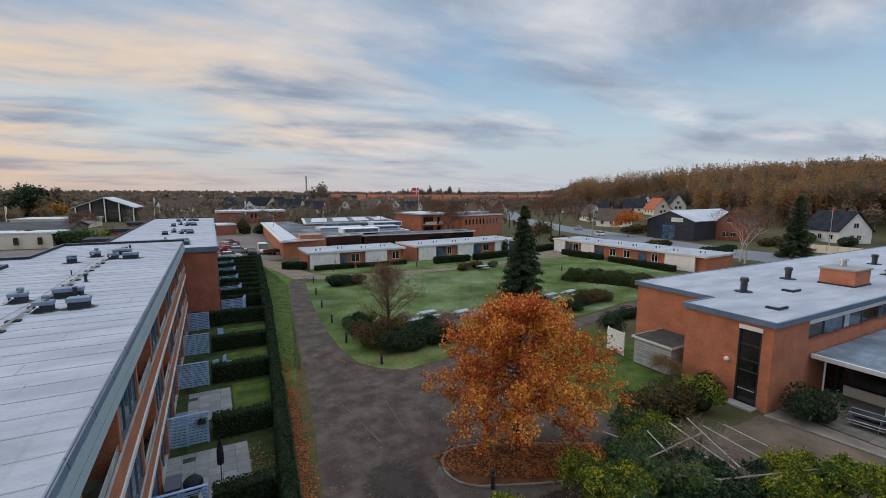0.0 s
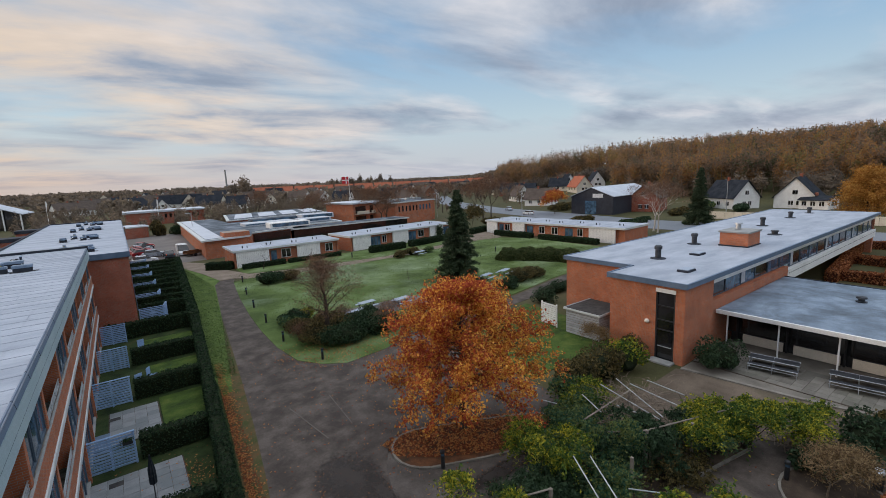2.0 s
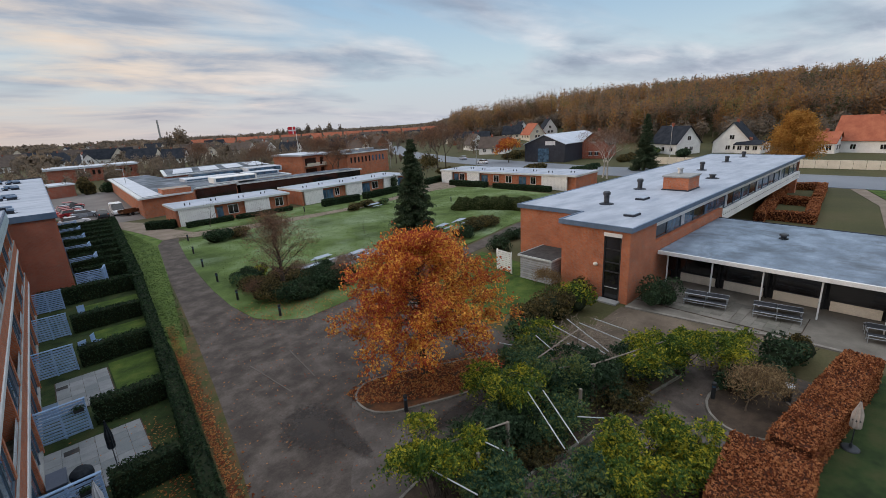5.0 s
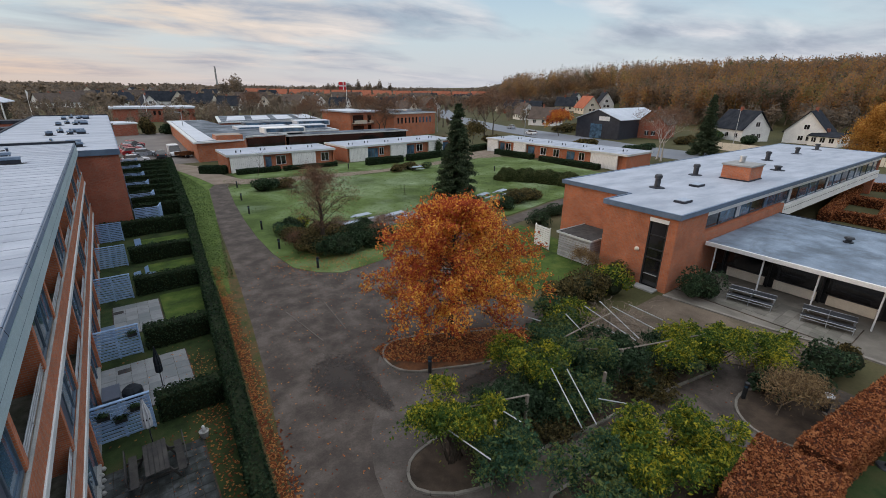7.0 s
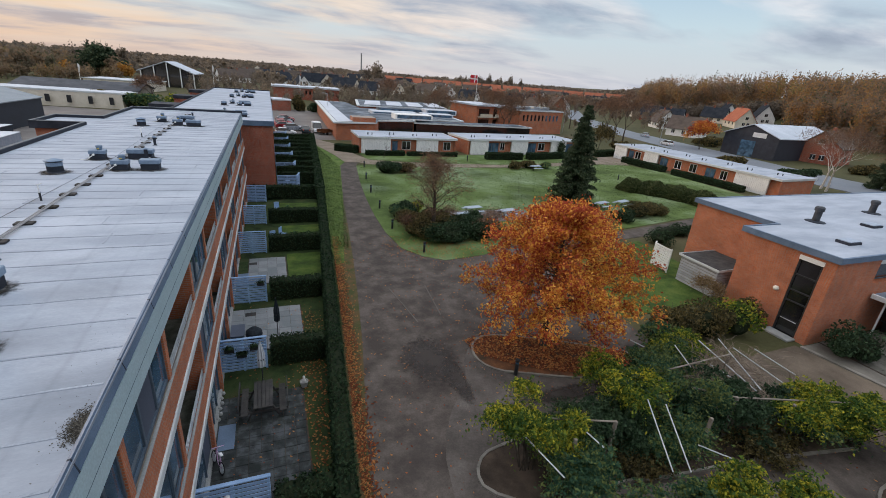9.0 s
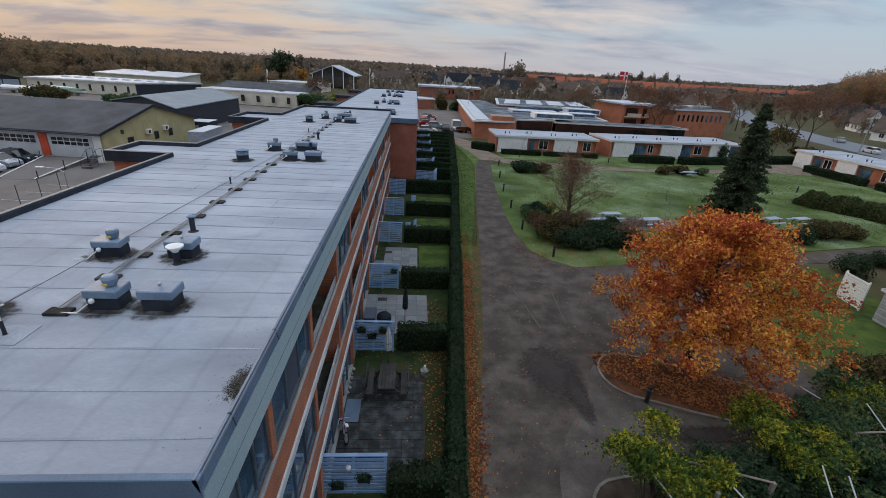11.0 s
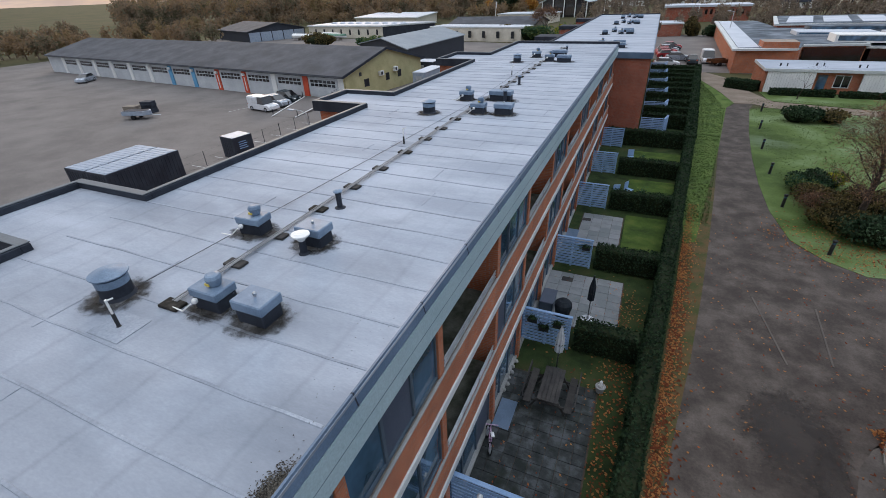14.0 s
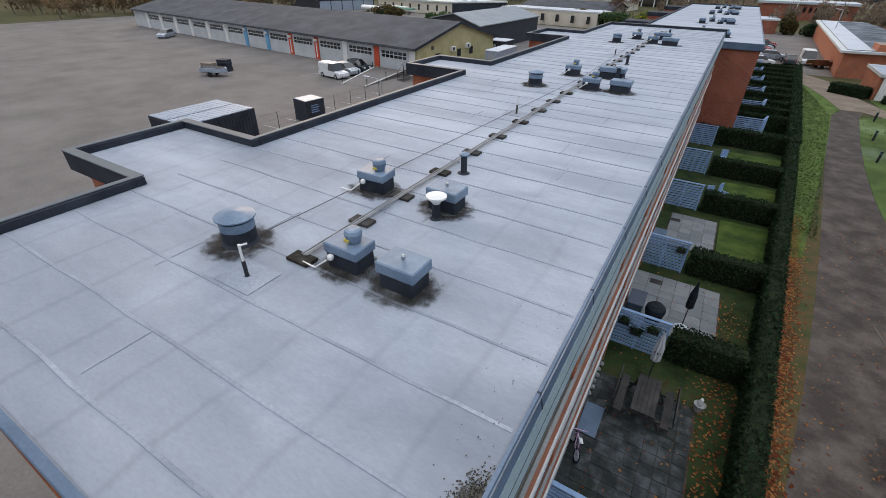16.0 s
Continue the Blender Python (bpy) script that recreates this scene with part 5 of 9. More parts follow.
part("gable_board", roof_slabs(0.45, 0.52, -0.6, GD + 0.6, GE - 0.22, GP - 0.12, 0.34), "felt_dark", garage, "dark gable board")
part("gutter", Build().tube((-GL, -0.62, GE - 0.12), (0.4, -0.62, GE - 0.12), 0.07, n=8), "dark_metal", garage)
part("back_wall", Build().box(-GL, -0.3, GD - 0.3, GD, -0.1, GE), "yellow", garage)
part("end_wall", Build().box(-GL, -GL + 0.3, 0.3, GD - 0.3, -0.1, GE), "yellow", garage)
for k in range(12):
    x1 = -1.1 - k * 6.7
    sill = 0.5 if k < 2 else 0.0
    d = part("garage_door", Build().box(x1 - 5.5, x1, -0.06, -0.01, sill, 3.25, 0.01), "garage_door", garage, "pale sectional garage door")
    for r in range(2):
        for c in range(6):
            part("pane", Build().box(x1 - 5.1 + c * 0.80, x1 - 5.1 + c * 0.80 + 0.66, -0.085, -0.062, 1.95 + r * 0.48, 2.32 + r * 0.48), "glass_dark", d)
    for r in range(3):
        part("panel_joint", Build().box(x1 - 5.5, x1, -0.066, -0.061, 0.75 + r * 0.52, 0.77 + r * 0.52), "steel", d)
    col = ("door_red", "white", "door_red", "door_red", "door_blue", "door_blue", "white", "white", "white", "white", "white", "white")[k]
    part("door_pillar", Build().box(x1 - 6.6, x1 - 5.6, -0.14, 0, -0.05, 3.30, 0.02), col, garage)
    if 2 <= k < 7:
        part("wall_light", Build().box(x1 - 6.35, x1 - 5.75, -0.44, -0.15, 2.6, 2.95, 0.04), "white", garage, "white box light")
    if k in (2, 3):
        part("pillar_stripe", Build().box(x1 - 6.2, x1 - 6.0, -0.155, -0.142, 0.3, 2.4), "white", garage)
part("corner_panel", Build().box(-1.0, -0.02, -0.05, 0, -0.05, 3.3), "white", garage)
part("dock_wall", Build().box(-14.0, -1.0, -0.30, -0.15, -0.05, 0.5), "kerb", garage, "concrete plinth under the raised doors")
for yy, z, w in ((4.87, 1.95, 1.1), (9.96, 2.05, 0.9), (13.1, 2.1, 0.9)):
    win = part("window", Build().box(-0.02, 0.05, yy - w / 2, yy + w / 2, z - 0.55, z + 0.5), "timber_dark", garage)
    part("pane", Build().box(0.05, 0.056, yy - w / 2 + 0.09, yy + w / 2 - 0.09, z - 0.46, z + 0.41), "glass_dark", win)
for yy, z in ((8.2, 2.75), (11.85, 2.85)):
    unit = part("air_unit", Build().box(0.02, 0.45, yy - 0.45, yy + 0.45, z - 0.32, z + 0.32, 0.03), "white", garage, "wall-mounted air conditioner")
    part("fan_grille", Build().box(0.45, 0.462, yy - 0.32, yy + 0.12, z - 0.22, z + 0.22, 0.005), "dark_metal", unit)
part("wall_vent", Build().box(0.0, 0.05, 3.4, 3.9, 3.0, 3.5), "dark_metal", garage)
part("downpipe", Build().tube((0.1, 0.2, 0.0), (0.1, 0.2, 3.3), 0.06), "yellow", garage)

dark_hall = thing("dark_hall", "dark blue-clad storage hall with a grey metal roof", "building")
DH = [(-39.9, 79.8), (-39.2, 106.0), (-54.2, 113.9), (-54.9, 87.7)]
ridge = [(-47.4, 83.75), (-46.7, 109.95)]


def hall_roof(grow, lift, thick):
    """Two slopes over the skewed plan."""
    out = []
    for (x, y), z in ((DH[0], 4.2), (ridge[0], 5.6), (DH[3], 4.2), (DH[1], 4.2), (ridge[1], 5.6), (DH[2], 4.2)):
        out.append((-47.05 + (x + 47.05) * grow, 96.85 + (y - 96.85) * grow, z + lift))
    v = out + [(x, y, z + thick) for x, y, z in out]
    return Build().add(v, [(0, 1, 4, 3), (1, 2, 5, 4), (6, 9, 10, 7), (7, 10, 11, 8), (0, 3, 9, 6), (2, 8, 11, 5), (0, 6, 7, 1), (1, 7, 8, 2), (3, 4, 10, 9), (4, 5, 11, 10)])


part("wall", Build().prism(DH, -0.1, 4.2), "container", dark_hall)
part("gable", Build().add([(*DH[0], 4.2), (*DH[3], 4.2), (*ridge[0], 5.58), (*DH[1], 4.2), (*DH[2], 4.2), (*ridge[1], 5.58)], [(0, 2, 1), (3, 4, 5), (0, 3, 5, 2), (1, 2, 5, 4), (0, 1, 4, 3)]), "container", dark_hall)
part("roof", hall_roof(1.03, 0.03, 0.16), "metal_roof", dark_hall, "pale grey metal roof")
for x, y, w, d, h, m, lab in ((-32.4, 66.9, 2.1, 6.9, 2.55, "duct_lid", "pale grey plant container with a white roof"), (-36.9, 77.0, 3.2, 3.4, 2.6, "felt_dark", "dark plant container with a white roof")):
    ct = thing("plant_container", lab, "container", x, y, 0.05, 0)
    part("body", Build().box(0, w, 0, d, 0, h, 0.03), m, ct)
    part("roof", Build().box(-0.06, w + 0.06, -0.06, d + 0.06, h, h + 0.08, 0.02), "roof_far", ct, "white roof sheet")
    part("door", Build().box(0.5, 1.5, -0.03, 0.0, 0.1, 2.1, 0.01), "steel", ct)

works = thing("white_works", "long pale single-storey works with slot windows and rooflights", "building")
WK = [(-113.5, 144.8), (-82.2, 143.0), (-70.4, 158.8), (-112.0, 162.0)]
part("wall", Build().prism(WK, -0.1, 3.4), "cream", works, "pale rendered wall")
part("dark_wall", Build().prism([(-82.1, 143.1), (-82.0, 142.95), (-70.2, 158.7), (-70.3, 158.85)], -0.1, 3.35), "container", works, "dark clad end wall")
part("roof_rim", Build().prism([(-113.9, 144.4), (-82.0, 142.6), (-69.8, 158.9), (-112.3, 162.4)], 3.4, 3.8), "sill", works)
part("roof_deck", Build().prism([(-113.2, 145.2), (-82.4, 143.4), (-71.0, 158.5), (-111.8, 161.6)], 3.80, 3.86), "roof_far", works, "frosted flat roof")
for k in range(8):
    xk = -110.6 + k * 3.7
    yk = 144.8 - (xk + 113.5) * 0.0575
    part("window", Build().box(xk, xk + 0.7, yk - 0.05, yk + 0.1, 0.9, 2.6), "black", works, "narrow dark window")
for k in range(9):
    xk = -107 + k * 3.6
    part("rooflight", Build().lathe([(1.1, 3.86), (1.0, 4.1), (0.5, 4.35), (0.05, 4.42)], xk, 151.5 - k * 0.12, 12), "roof_far", works, "domed rooflight")

vehicle_hall = thing("vehicle_hall", "dark-roofed hall with pale panelled gable", "building", -116.0, 145.6, 0, 157.5)
part("wall", gable_form(0, 26, 0, 21, -0.1, 3.2, 5.3), "container", vehicle_hall, "dark cladding")
part("roof", roof_slabs(-0.6, 26.5, -0.6, 21.6, 3.1, 5.32), "garage_roof", vehicle_hall, "dark corrugated roof")
for k in range(5):
    part("panel_door", Build().box(-0.08, -0.01, 0.4 + k * 4.1, 4.2 + k * 4.1, 0.0, 2.9, 0.02), "duct_lid", vehicle_hall, "pale blue-white panel door")


def covered_boat(x, y, turn, length, cover, label):
    """A hull with a pointed bow under a tarpaulin, on two trestles."""
    t = thing("covered_boat", label, "boat", x, y, 0.05, turn, "laid-up boats")
    hull, tarp = Build(), Build()
    n, m = 9, 7
    for b, low, high in ((hull, 0.45, 1.35), (tarp, 1.36, 2.1)):
        for i in range(n):
            f = i / (n - 1)
            w = 1.15 * (1 - max(0.0, (f - 0.45) / 0.56) ** 2.0) + 0.03
            for j in range(m):
                a = math.pi * j / (m - 1)
                if b is hull:
                    b.v.append((f * length, -w * math.cos(a) * 1.0, high - (high - low) * math.sin(a) * (1 - 0.35 * f)))
                else:
                    b.v.append((f * length, -w * 1.03 * math.cos(a), low + (high - low) * math.sin(a) ** 1.3 * (1 - 0.3 * f)))
        for i in range(n - 1):
            for j in range(m - 1):
                p = i * m + j
                b.f.append((p, p + 1, p + m + 1, p + m))
        b.f += [tuple(range(m)), tuple(range((n - 1) * m, n * m))]
    part("hull", hull, "white", t, "white hull")
    part("tarpaulin", tarp, cover, t)
    for q in (0.25, 0.7):
        part("trestle", Build().box(q * length - 0.1, q * length + 0.1, -0.8, 0.8, 0.0, 0.6, 0.02), "timber", t)


covered_boat(-112.0, 134.5, 8, 8.0, "white", "boat laid up under a white tarpaulin")
covered_boat(-102.5, 131.0, 4, 7.5, "white", "boat laid up under a white tarpaulin")
covered_boat(-100.0, 136.2, -3, 8.5, "green_tarp", "boat laid up under a green tarpaulin")
covered_boat(-104.0, 139.5, 2, 7.0, "white", "boat laid up under a white tarpaulin")

works2 = flat_building("white_works", "pale works hall behind the block", [(-62, 138), (-33.4, 134), (-32.4, 142), (-61, 146)], 3.75, "cream", "roof_far")
for k in range(6):
    xk = -58 + k * 4.4
    part("window", Build().box(xk, xk + 0.75, 137.0 - (xk + 62) * 0.14, 137.6 - (xk + 62) * 0.14, 1.0, 2.7), "black", works2)
long_shed = thing("long_shed", "long low shed with a dark pitched roof", "building", -62.0, 152.2, 0, -3)
part("wall", gable_form(0, 28.4, 0, 15, -0.1, 3.3, 4.9), "timber", long_shed)
part("roof", roof_slabs(-0.5, 28.9, -0.6, 15.6, 3.2, 4.95), "garage_roof", long_shed, "dark felted roof")
flat_building("warehouse", "wide warehouse with a pale roof far across the yard", [(-120.7, 186), (-88.7, 181), (-99, 224), (-134, 228)], 4.0, "cream", "roof_far")
annex_l = flat_building("office_building", "low offices with a white roof edge", [(-62, 205), (-40, 201.5), (-38, 215), (-60, 218)], 3.6, "cream", "roof_far")
for k in range(7):
    xk = -59 + k * 2.7
    part("window", Build().box(xk, xk + 1.5, 204.4 - (xk + 62) * 0.16, 205.2 - (xk + 62) * 0.16, 1.1, 2.5), "glass_dark", annex_l)
shop = thing("glass_gable_hall", "hall with a frosted roof, dark glazed gable and steel frames", "building", -51.7, 241, 0, 85)
part("wall", gable_form(0, 16, -21, 0, -0.1, 6.2, 10.4), "glass_dark", shop, "dark glazed gable")
part("roof", roof_slabs(-1.4, 16.5, -22, 1, 6.0, 10.5, 0.3), "roof_far", shop, "frosted roof")
for k in range(5):
    part("frame_post", Build().box(-1.3, -0.9, -21.5 + k * 5.2, -21.1 + k * 5.2, 0, 6.4 + (0, 2.0, 4.0, 2.0, 0)[k], 0.03), "white", shop, "white steel post")
for k in range(4):
    part("glazing_bar", Build().box(-0.12, -0.02, -21 + k * 5.2, -20.8 + k * 5.2, 0, 6.0), "white", shop)

# ---- roof fittings ----


def halo(u, rx, ry):
    """Dirt that has gathered on the felt round a fitting."""
    n = 28
    pts = [(rx * 1.55 * math.cos(2 * math.pi * k / n), ry * 1.6 * math.sin(2 * math.pi * k / n) - 0.05) for k in range(n)]
    part("dirt_ring", Build().prism(pts, 0.002, 0.0105), "dirt_film", u, "dark mossy dirt on the felt")


def fan_unit(x, y, turn=0, z=ROOF):
    u = thing("roof_fan", "roof fan on a felted box with a round grey motor", "roof fan", x, y, z, turn, "roof fans")
    part("base", Build().box(-0.29, 0.29, -0.21, 0.21, -0.02, 0.25, 0.02), "felt_dark", u, "dark felt base")
    halo(u, 0.42, 0.34)
    part("hood", Build().box(-0.315, 0.315, -0.235, 0.235, 0.252, 0.42, 0.02), "vent_metal", u, "grey metal hood")
    part("motor", Build().lathe([(0.09, 0.42), (0.11, 0.45), (0.125, 0.51), (0.14, 0.58), (0.115, 0.63), (0.07, 0.645)], 0.08, 0.02, 14), "vent_metal", u, smooth=False)
    part("warning_band", Build().box(0.0, 0.10, -0.115, -0.085, 0.46, 0.51, 0.005), "yellow_strap", u)
    part("switch_box", Build().lathe([(0.03, 0.20), (0.05, 0.22), (0.05, 0.27), (0.03, 0.29)], -0.12, -0.295, 10), "white", u, "white switch box", smooth=True)
    part("cable", Build().tube((-0.15, -0.36, 0.22), (-0.34, -0.42, 0.06), 0.014, n=6).tube((-0.34, -0.42, 0.06), (-0.62, -0.40, 0.05), 0.014, n=6), "white", u)
    return u


def duct_box(x, y, w=0.29, turn=0, z=ROOF):
    u = thing("roof_duct", "felted duct box with a flat metal lid", "roof duct", x, y, z, turn, "roof ducts")
    part("base", Build().box(-w, w, -0.22, 0.22, -0.02, 0.25, 0.02), "felt_dark", u)
    halo(u, w + 0.14, 0.36)
    part("lid", Build().box(-w - 0.035, w + 0.035, -0.25, 0.25, 0.252, 0.44, 0.02), "vent_metal", u, "grey metal lid")
    part("lid_knob", Build().lathe([(0.03, 0.455), (0.035, 0.50), (0.015, 0.52)], 0, 0, 8), "steel", u)
    return u


def round_vent(x, y, r=0.27, z=ROOF):
    u = thing("roof_vent", "round metal roof vent with a conical cap", "roof vent", x, y, z, 0, "roof vents")
    part("drum", Build().lathe([(r + 0.06, -0.02), (r, 0.06), (r, 0.27)], n=24), "felt_dark", u)
    halo(u, r + 0.15, r + 0.14)
    part("collar", Build().lathe([(r + 0.005, 0.272), (r + 0.005, 0.42)], n=24), "vent_metal", u)
    part("cap", Build().lathe([(r - 0.02, 0.455), (r + 0.05, 0.465), (r + 0.05, 0.485), (r * 0.5, 0.535), (0.03, 0.56)], n=24), "vent_metal", u, "shallow conical metal cap")
    part("cap_gap", Build().lathe([(r - 0.05, 0.42), (r - 0.05, 0.458)], n=16), "black", u)
    return u


def pipe_vent(x, y, h=0.42, r=0.07, z=ROOF, capped=True):
    u = thing("vent_pipe", "short dark vent pipe through the felt", "vent pipe", x, y, z, 0, "vent pipes")
    part("pipe", Build().lathe([(r + 0.10, -0.01), (r, 0.03), (r, h)], n=12), "felt_dark", u)
    if capped:
        part("cap", Build().lathe([(r + 0.04, h), (r + 0.05, h + 0.03), (r * 0.6, h + 0.07)], n=12), "vent_metal", u)
    return u


def mast(x, y, h=0.55, z=ROOF):
    u = thing("air_terminal", "thin white rod with a bent top on the roof", "rod", x, y, z, 0, "rods on the roof")
    part("foot", Build().lathe([(0.07, -0.01), (0.03, 0.02), (0.03, h * 0.5)], n=10), "black", u)
    part("rod", Build().tube((0, 0, h * 0.5), (0, 0, h), 0.02, n=8).tube((0, 0, h - 0.02), (0.10, 0.06, h + 0.02), 0.016, n=6), "white", u)
    part("felt_patch", Build().box(-0.38, 0.38, -0.30, 0.30, 0.002, 0.012, 0.003), "felt_lap", u, "square felt patch")
    return u


def mushroom(x, y, z=ROOF):
    u = thing("mushroom_vent", "white mushroom vent on a dark pipe", "roof vent", x, y, z)
    part("pipe", Build().lathe([(0.13, -0.01), (0.08, 0.04), (0.07, 0.30)], n=12), "felt_dark", u)
    part("cap", Build().lathe([(0.06, 0.30), (0.12, 0.38), (0.19, 0.43), (0.19, 0.46), (0.03, 0.48)], n=16), "white", u, smooth=False)
    return u


for oy, rows in ((0, ((-7.85, 7.72), (-5.87, 8.18), (-4.88, 8.18), (-7.25, 10.55), (-5.61, 10.6))), (1, ((-8.13, 21.75), (-6.05, 22.3), (-4.97, 22.4), (-7.47, 24.6), (-5.85, 24.9))), (2, ((-8.34, 36.9), (-6.25, 37.8), (-5.2, 37.5), (-7.56, 39.5), (-6.0, 40.2)))):
    (a, b, c, d, e) = rows
    round_vent(*a)
    fan_unit(*b)
    duct_box(*c, (0.29, 0.35, 0.45)[oy])
    fan_unit(*d, 4)
    duct_box(*e, (0.29, 0.50, 0.50)[oy])
mushroom(-5.55, 10.12)
for x, y in ((-6.15, 12.25), (-6.01, 28.75), (-5.9, 42.6)):
    pipe_vent(x, y)
for x, y in ((-6.94, 7.12), (-7.07, 17.4), (-7.2, 31.5)):
    mast(x, y)
pipe_vent(-5.55, 24.5, 0.5, 0.08)
MAT["tray_metal"] = material("tray_metal", [(0.20, 0.205, 0.215), (0.30, 0.305, 0.315)], 0.75, 3, 40, 0.05)
tray = thing("cable_tray", "wire cable tray across the roof on dark pads", "cable tray")
PADS = (7.85, 9.28, 10.5, 11.95, 13.45, 14.95, 16.55, 18.1, 19.5, 20.95, 23.2, 24.9, 26.4, 27.9, 29.4, 31.0, 32.5, 34.0, 35.6, 37.2, 39.0, 41.0, 43.0, 45.0)
part("wire_mesh", Build().box(-6.64, -6.62, 7.9, 45, ROOF + 0.07, ROOF + 0.085).box(-6.54, -6.52, 7.9, 45, ROOF + 0.07, ROOF + 0.085).box(-6.60, -6.565, 7.9, 45, ROOF + 0.068, ROOF + 0.078), "tray_metal", tray)
rungs = Build()
for k in range(370):
    rungs.box(-6.64, -6.52, 7.95 + k * 0.1, 7.962 + k * 0.1, ROOF + 0.062, ROOF + 0.069)
tagged(part("rungs", rungs, "tray_metal", tray), kind="stuff")
for k, y in enumerate(PADS):
    part("pad", Build().box(-6.80, -6.36, y - 0.13, y + 0.13, ROOF + 0.002, ROOF + 0.06, 0.012), "timber_dark" if k % 3 else "debris", tray, "dark weathered support pad")
wire = thing("lightning_wire", "thin lightning wire strung along the roof", "wire")
part("strand", Build().tube((-7.7, 7.9, ROOF + 0.05), (-6.9, 24.0, ROOF + 0.05), 0.008, n=5).tube((-6.9, 24, ROOF + 0.05), (-7.3, 44.0, ROOF + 0.05), 0.008, n=5), "dark_metal", wire)
for oy in (52.5, 66.5, 82, 95):
    round_vent(-5.4, oy, 0.34, 7.86)
    fan_unit(-3.6, oy + 0.6, 0, 7.86)
    duct_box(-2.6, oy + 0.8, 0.42, 0, 7.86)
    fan_unit(-4.6, oy + 3.2, 0, 7.86)
    duct_box(-2.9, oy + 3.3, 0.55, 0, 7.86)

rng = np.random.default_rng(8)
pts = np.stack([-2.58 - np.abs(rng.normal(0, 0.09, 1500)), 5.9 + rng.normal(0, 0.15, 1500), ROOF + 0.008 + np.abs(rng.normal(0, 0.010, 1500))], 1)
silt = [(-2.56 - (0.10 + 0.06 * math.sin(k * 1.9) + 0.03 * math.sin(k * 4.3)) * math.sin(math.pi * k / 13), 5.66 + k * 0.037) for k in range(14)]
tagged(part("gutter_silt", Build().prism(silt[::-1], ROOF + 0.002, ROOF + 0.02), "debris"), "dark silt caught against the roof edge", "debris", kind="stuff")
tagged(part("gutter_debris", cards("gutter_debris", pts, 0.017, "debris", np.tile((0, 0, 1.0), (1500, 1)), 0.3, aspect=1.3, seed=5), "debris"), "heap of moss and grit at the roof edge", "debris", kind="stuff")
pts = np.stack([-2.66 - np.abs(rng.normal(0, 0.3, 60)), rng.uniform(4.6, 9, 60), np.full(60, ROOF + 0.012)], 1)
tagged(part("roof_specks", cards("roof_specks", pts, 0.013, "debris", np.tile((0, 0, 1.0), (60, 1)), 0.2, seed=6), "debris"), "scattered specks of dirt on the felt", "debris", kind="stuff")

# hall roof fittings
for x, y, r, h in ((36.8, 18.8, 0.30, 1.15), (46.0, 19.9, 0.30, 1.1), (64.4, 19.9, 0.30, 1.1), (75.5, 20.1, 0.3, 0.9), (83.6, 20.0, 0.3, 0.9), (56.9, 16.4, 0.36, 0.5)):
    u = thing("roof_cowl", "dark metal cowl on the hall roof", "roof vent", x, y, HZ + 0.28, 0, "cowls on the hall roof")
    part("flange", Build().lathe([(r + 0.35, 0), (r + 0.3, 0.05), (r, 0.08)], n=14), "felt_dark", u)
    part("pipe", Build().lathe([(r * 0.8, 0.06), (r * 0.8, h * 0.7), (r * 1.05, h * 0.72), (r * 1.05, h * 0.92), (r * 0.7, h)], n=14), "dark_metal", u)
for x, y in ((33.4, 14.9), (40.5, 17.2), (52.6, 19.0)):
    u = thing("roof_hatch", "flat roof hatch with a dark frame", "hatch", x, y, HZ + 0.28, 0, "hatches on the hall roof")
    part("kerb", Build().box(-0.62, 0.62, -0.42, 0.42, 0, 0.16, 0.02), "felt_dark", u)
    part("cover", Build().box(-0.56, 0.56, -0.36, 0.36, 0.162, 0.22, 0.02), "duct_lid", u)
head = thing("stair_head", "square brick stair head on the hall roof", "roof structure", 47.9, 16.6, HZ + 0.28)
part("wall", Build().box(-1.4, 1.5, -1.2, 1.2, 0, 1.30), "brick", head)
part("cap", Build().box(-1.52, 1.62, -1.32, 1.32, 1.30, 1.46, 0.02), "concrete", head)
part("base_flashing", Build().box(-1.5, 1.6, -1.3, 1.3, 0.0, 0.12, 0.02), "felt_dark", head)
part("vent", Build().lathe([(0.25, 1.52), (0.22, 1.95), (0.34, 1.97), (0.30, 2.1)], 0.4, 0.3, 10), "steel", head)

# ---- gardens under the block ----


def screen(x, y, w=2.0, h=1.72, label="blue-grey painted slatted screen between two gardens", props=0):
    s = thing("garden_screen", label, "screen", x, y, 0, 0, "garden screens")
    for px in (0.04, w / 2, w - 0.04):
        part("post", Build().box(px - 0.045, px + 0.045, -0.045, 0.045, 0, h, 0.008), "screen", s)
    for k in range(10):
        part("slat", Build().box(0, w, -0.075, -0.047, 0.10 + k * (h - 0.12) / 10, 0.10 + k * (h - 0.12) / 10 + 0.112, 0.006), "screen", s)
    part("cap", Build().box(-0.03, w + 0.03, -0.08, 0.06, h, h + 0.045, 0.008), "screen", s)
    return s


def planter(x, y, z, seed):
    p = thing("hanging_planter", "small planter of dark leafy plants hung on a screen", "planter", x, y, z, 0, "planters on the screen")
    part("trough", Build().box(-0.20, 0.20, -0.16, 0.0, -0.10, 0.06, 0.01), "black", p)
    r = np.random.default_rng(seed)
    q = r.normal(0, 1, (220, 3)) * (0.13, 0.07, 0.06) + (0, -0.09, 0.12)
    part("foliage", cards("foliage", q, 0.05, "shrub_dark", seed=seed), "shrub_dark", p)


SCREENS = (10.85, 18.75, 25.4, 33.3, 40.2, 47.4)
for k, y in enumerate(SCREENS):
    screen(-2.75, y, 2.0 if k else 2.1)
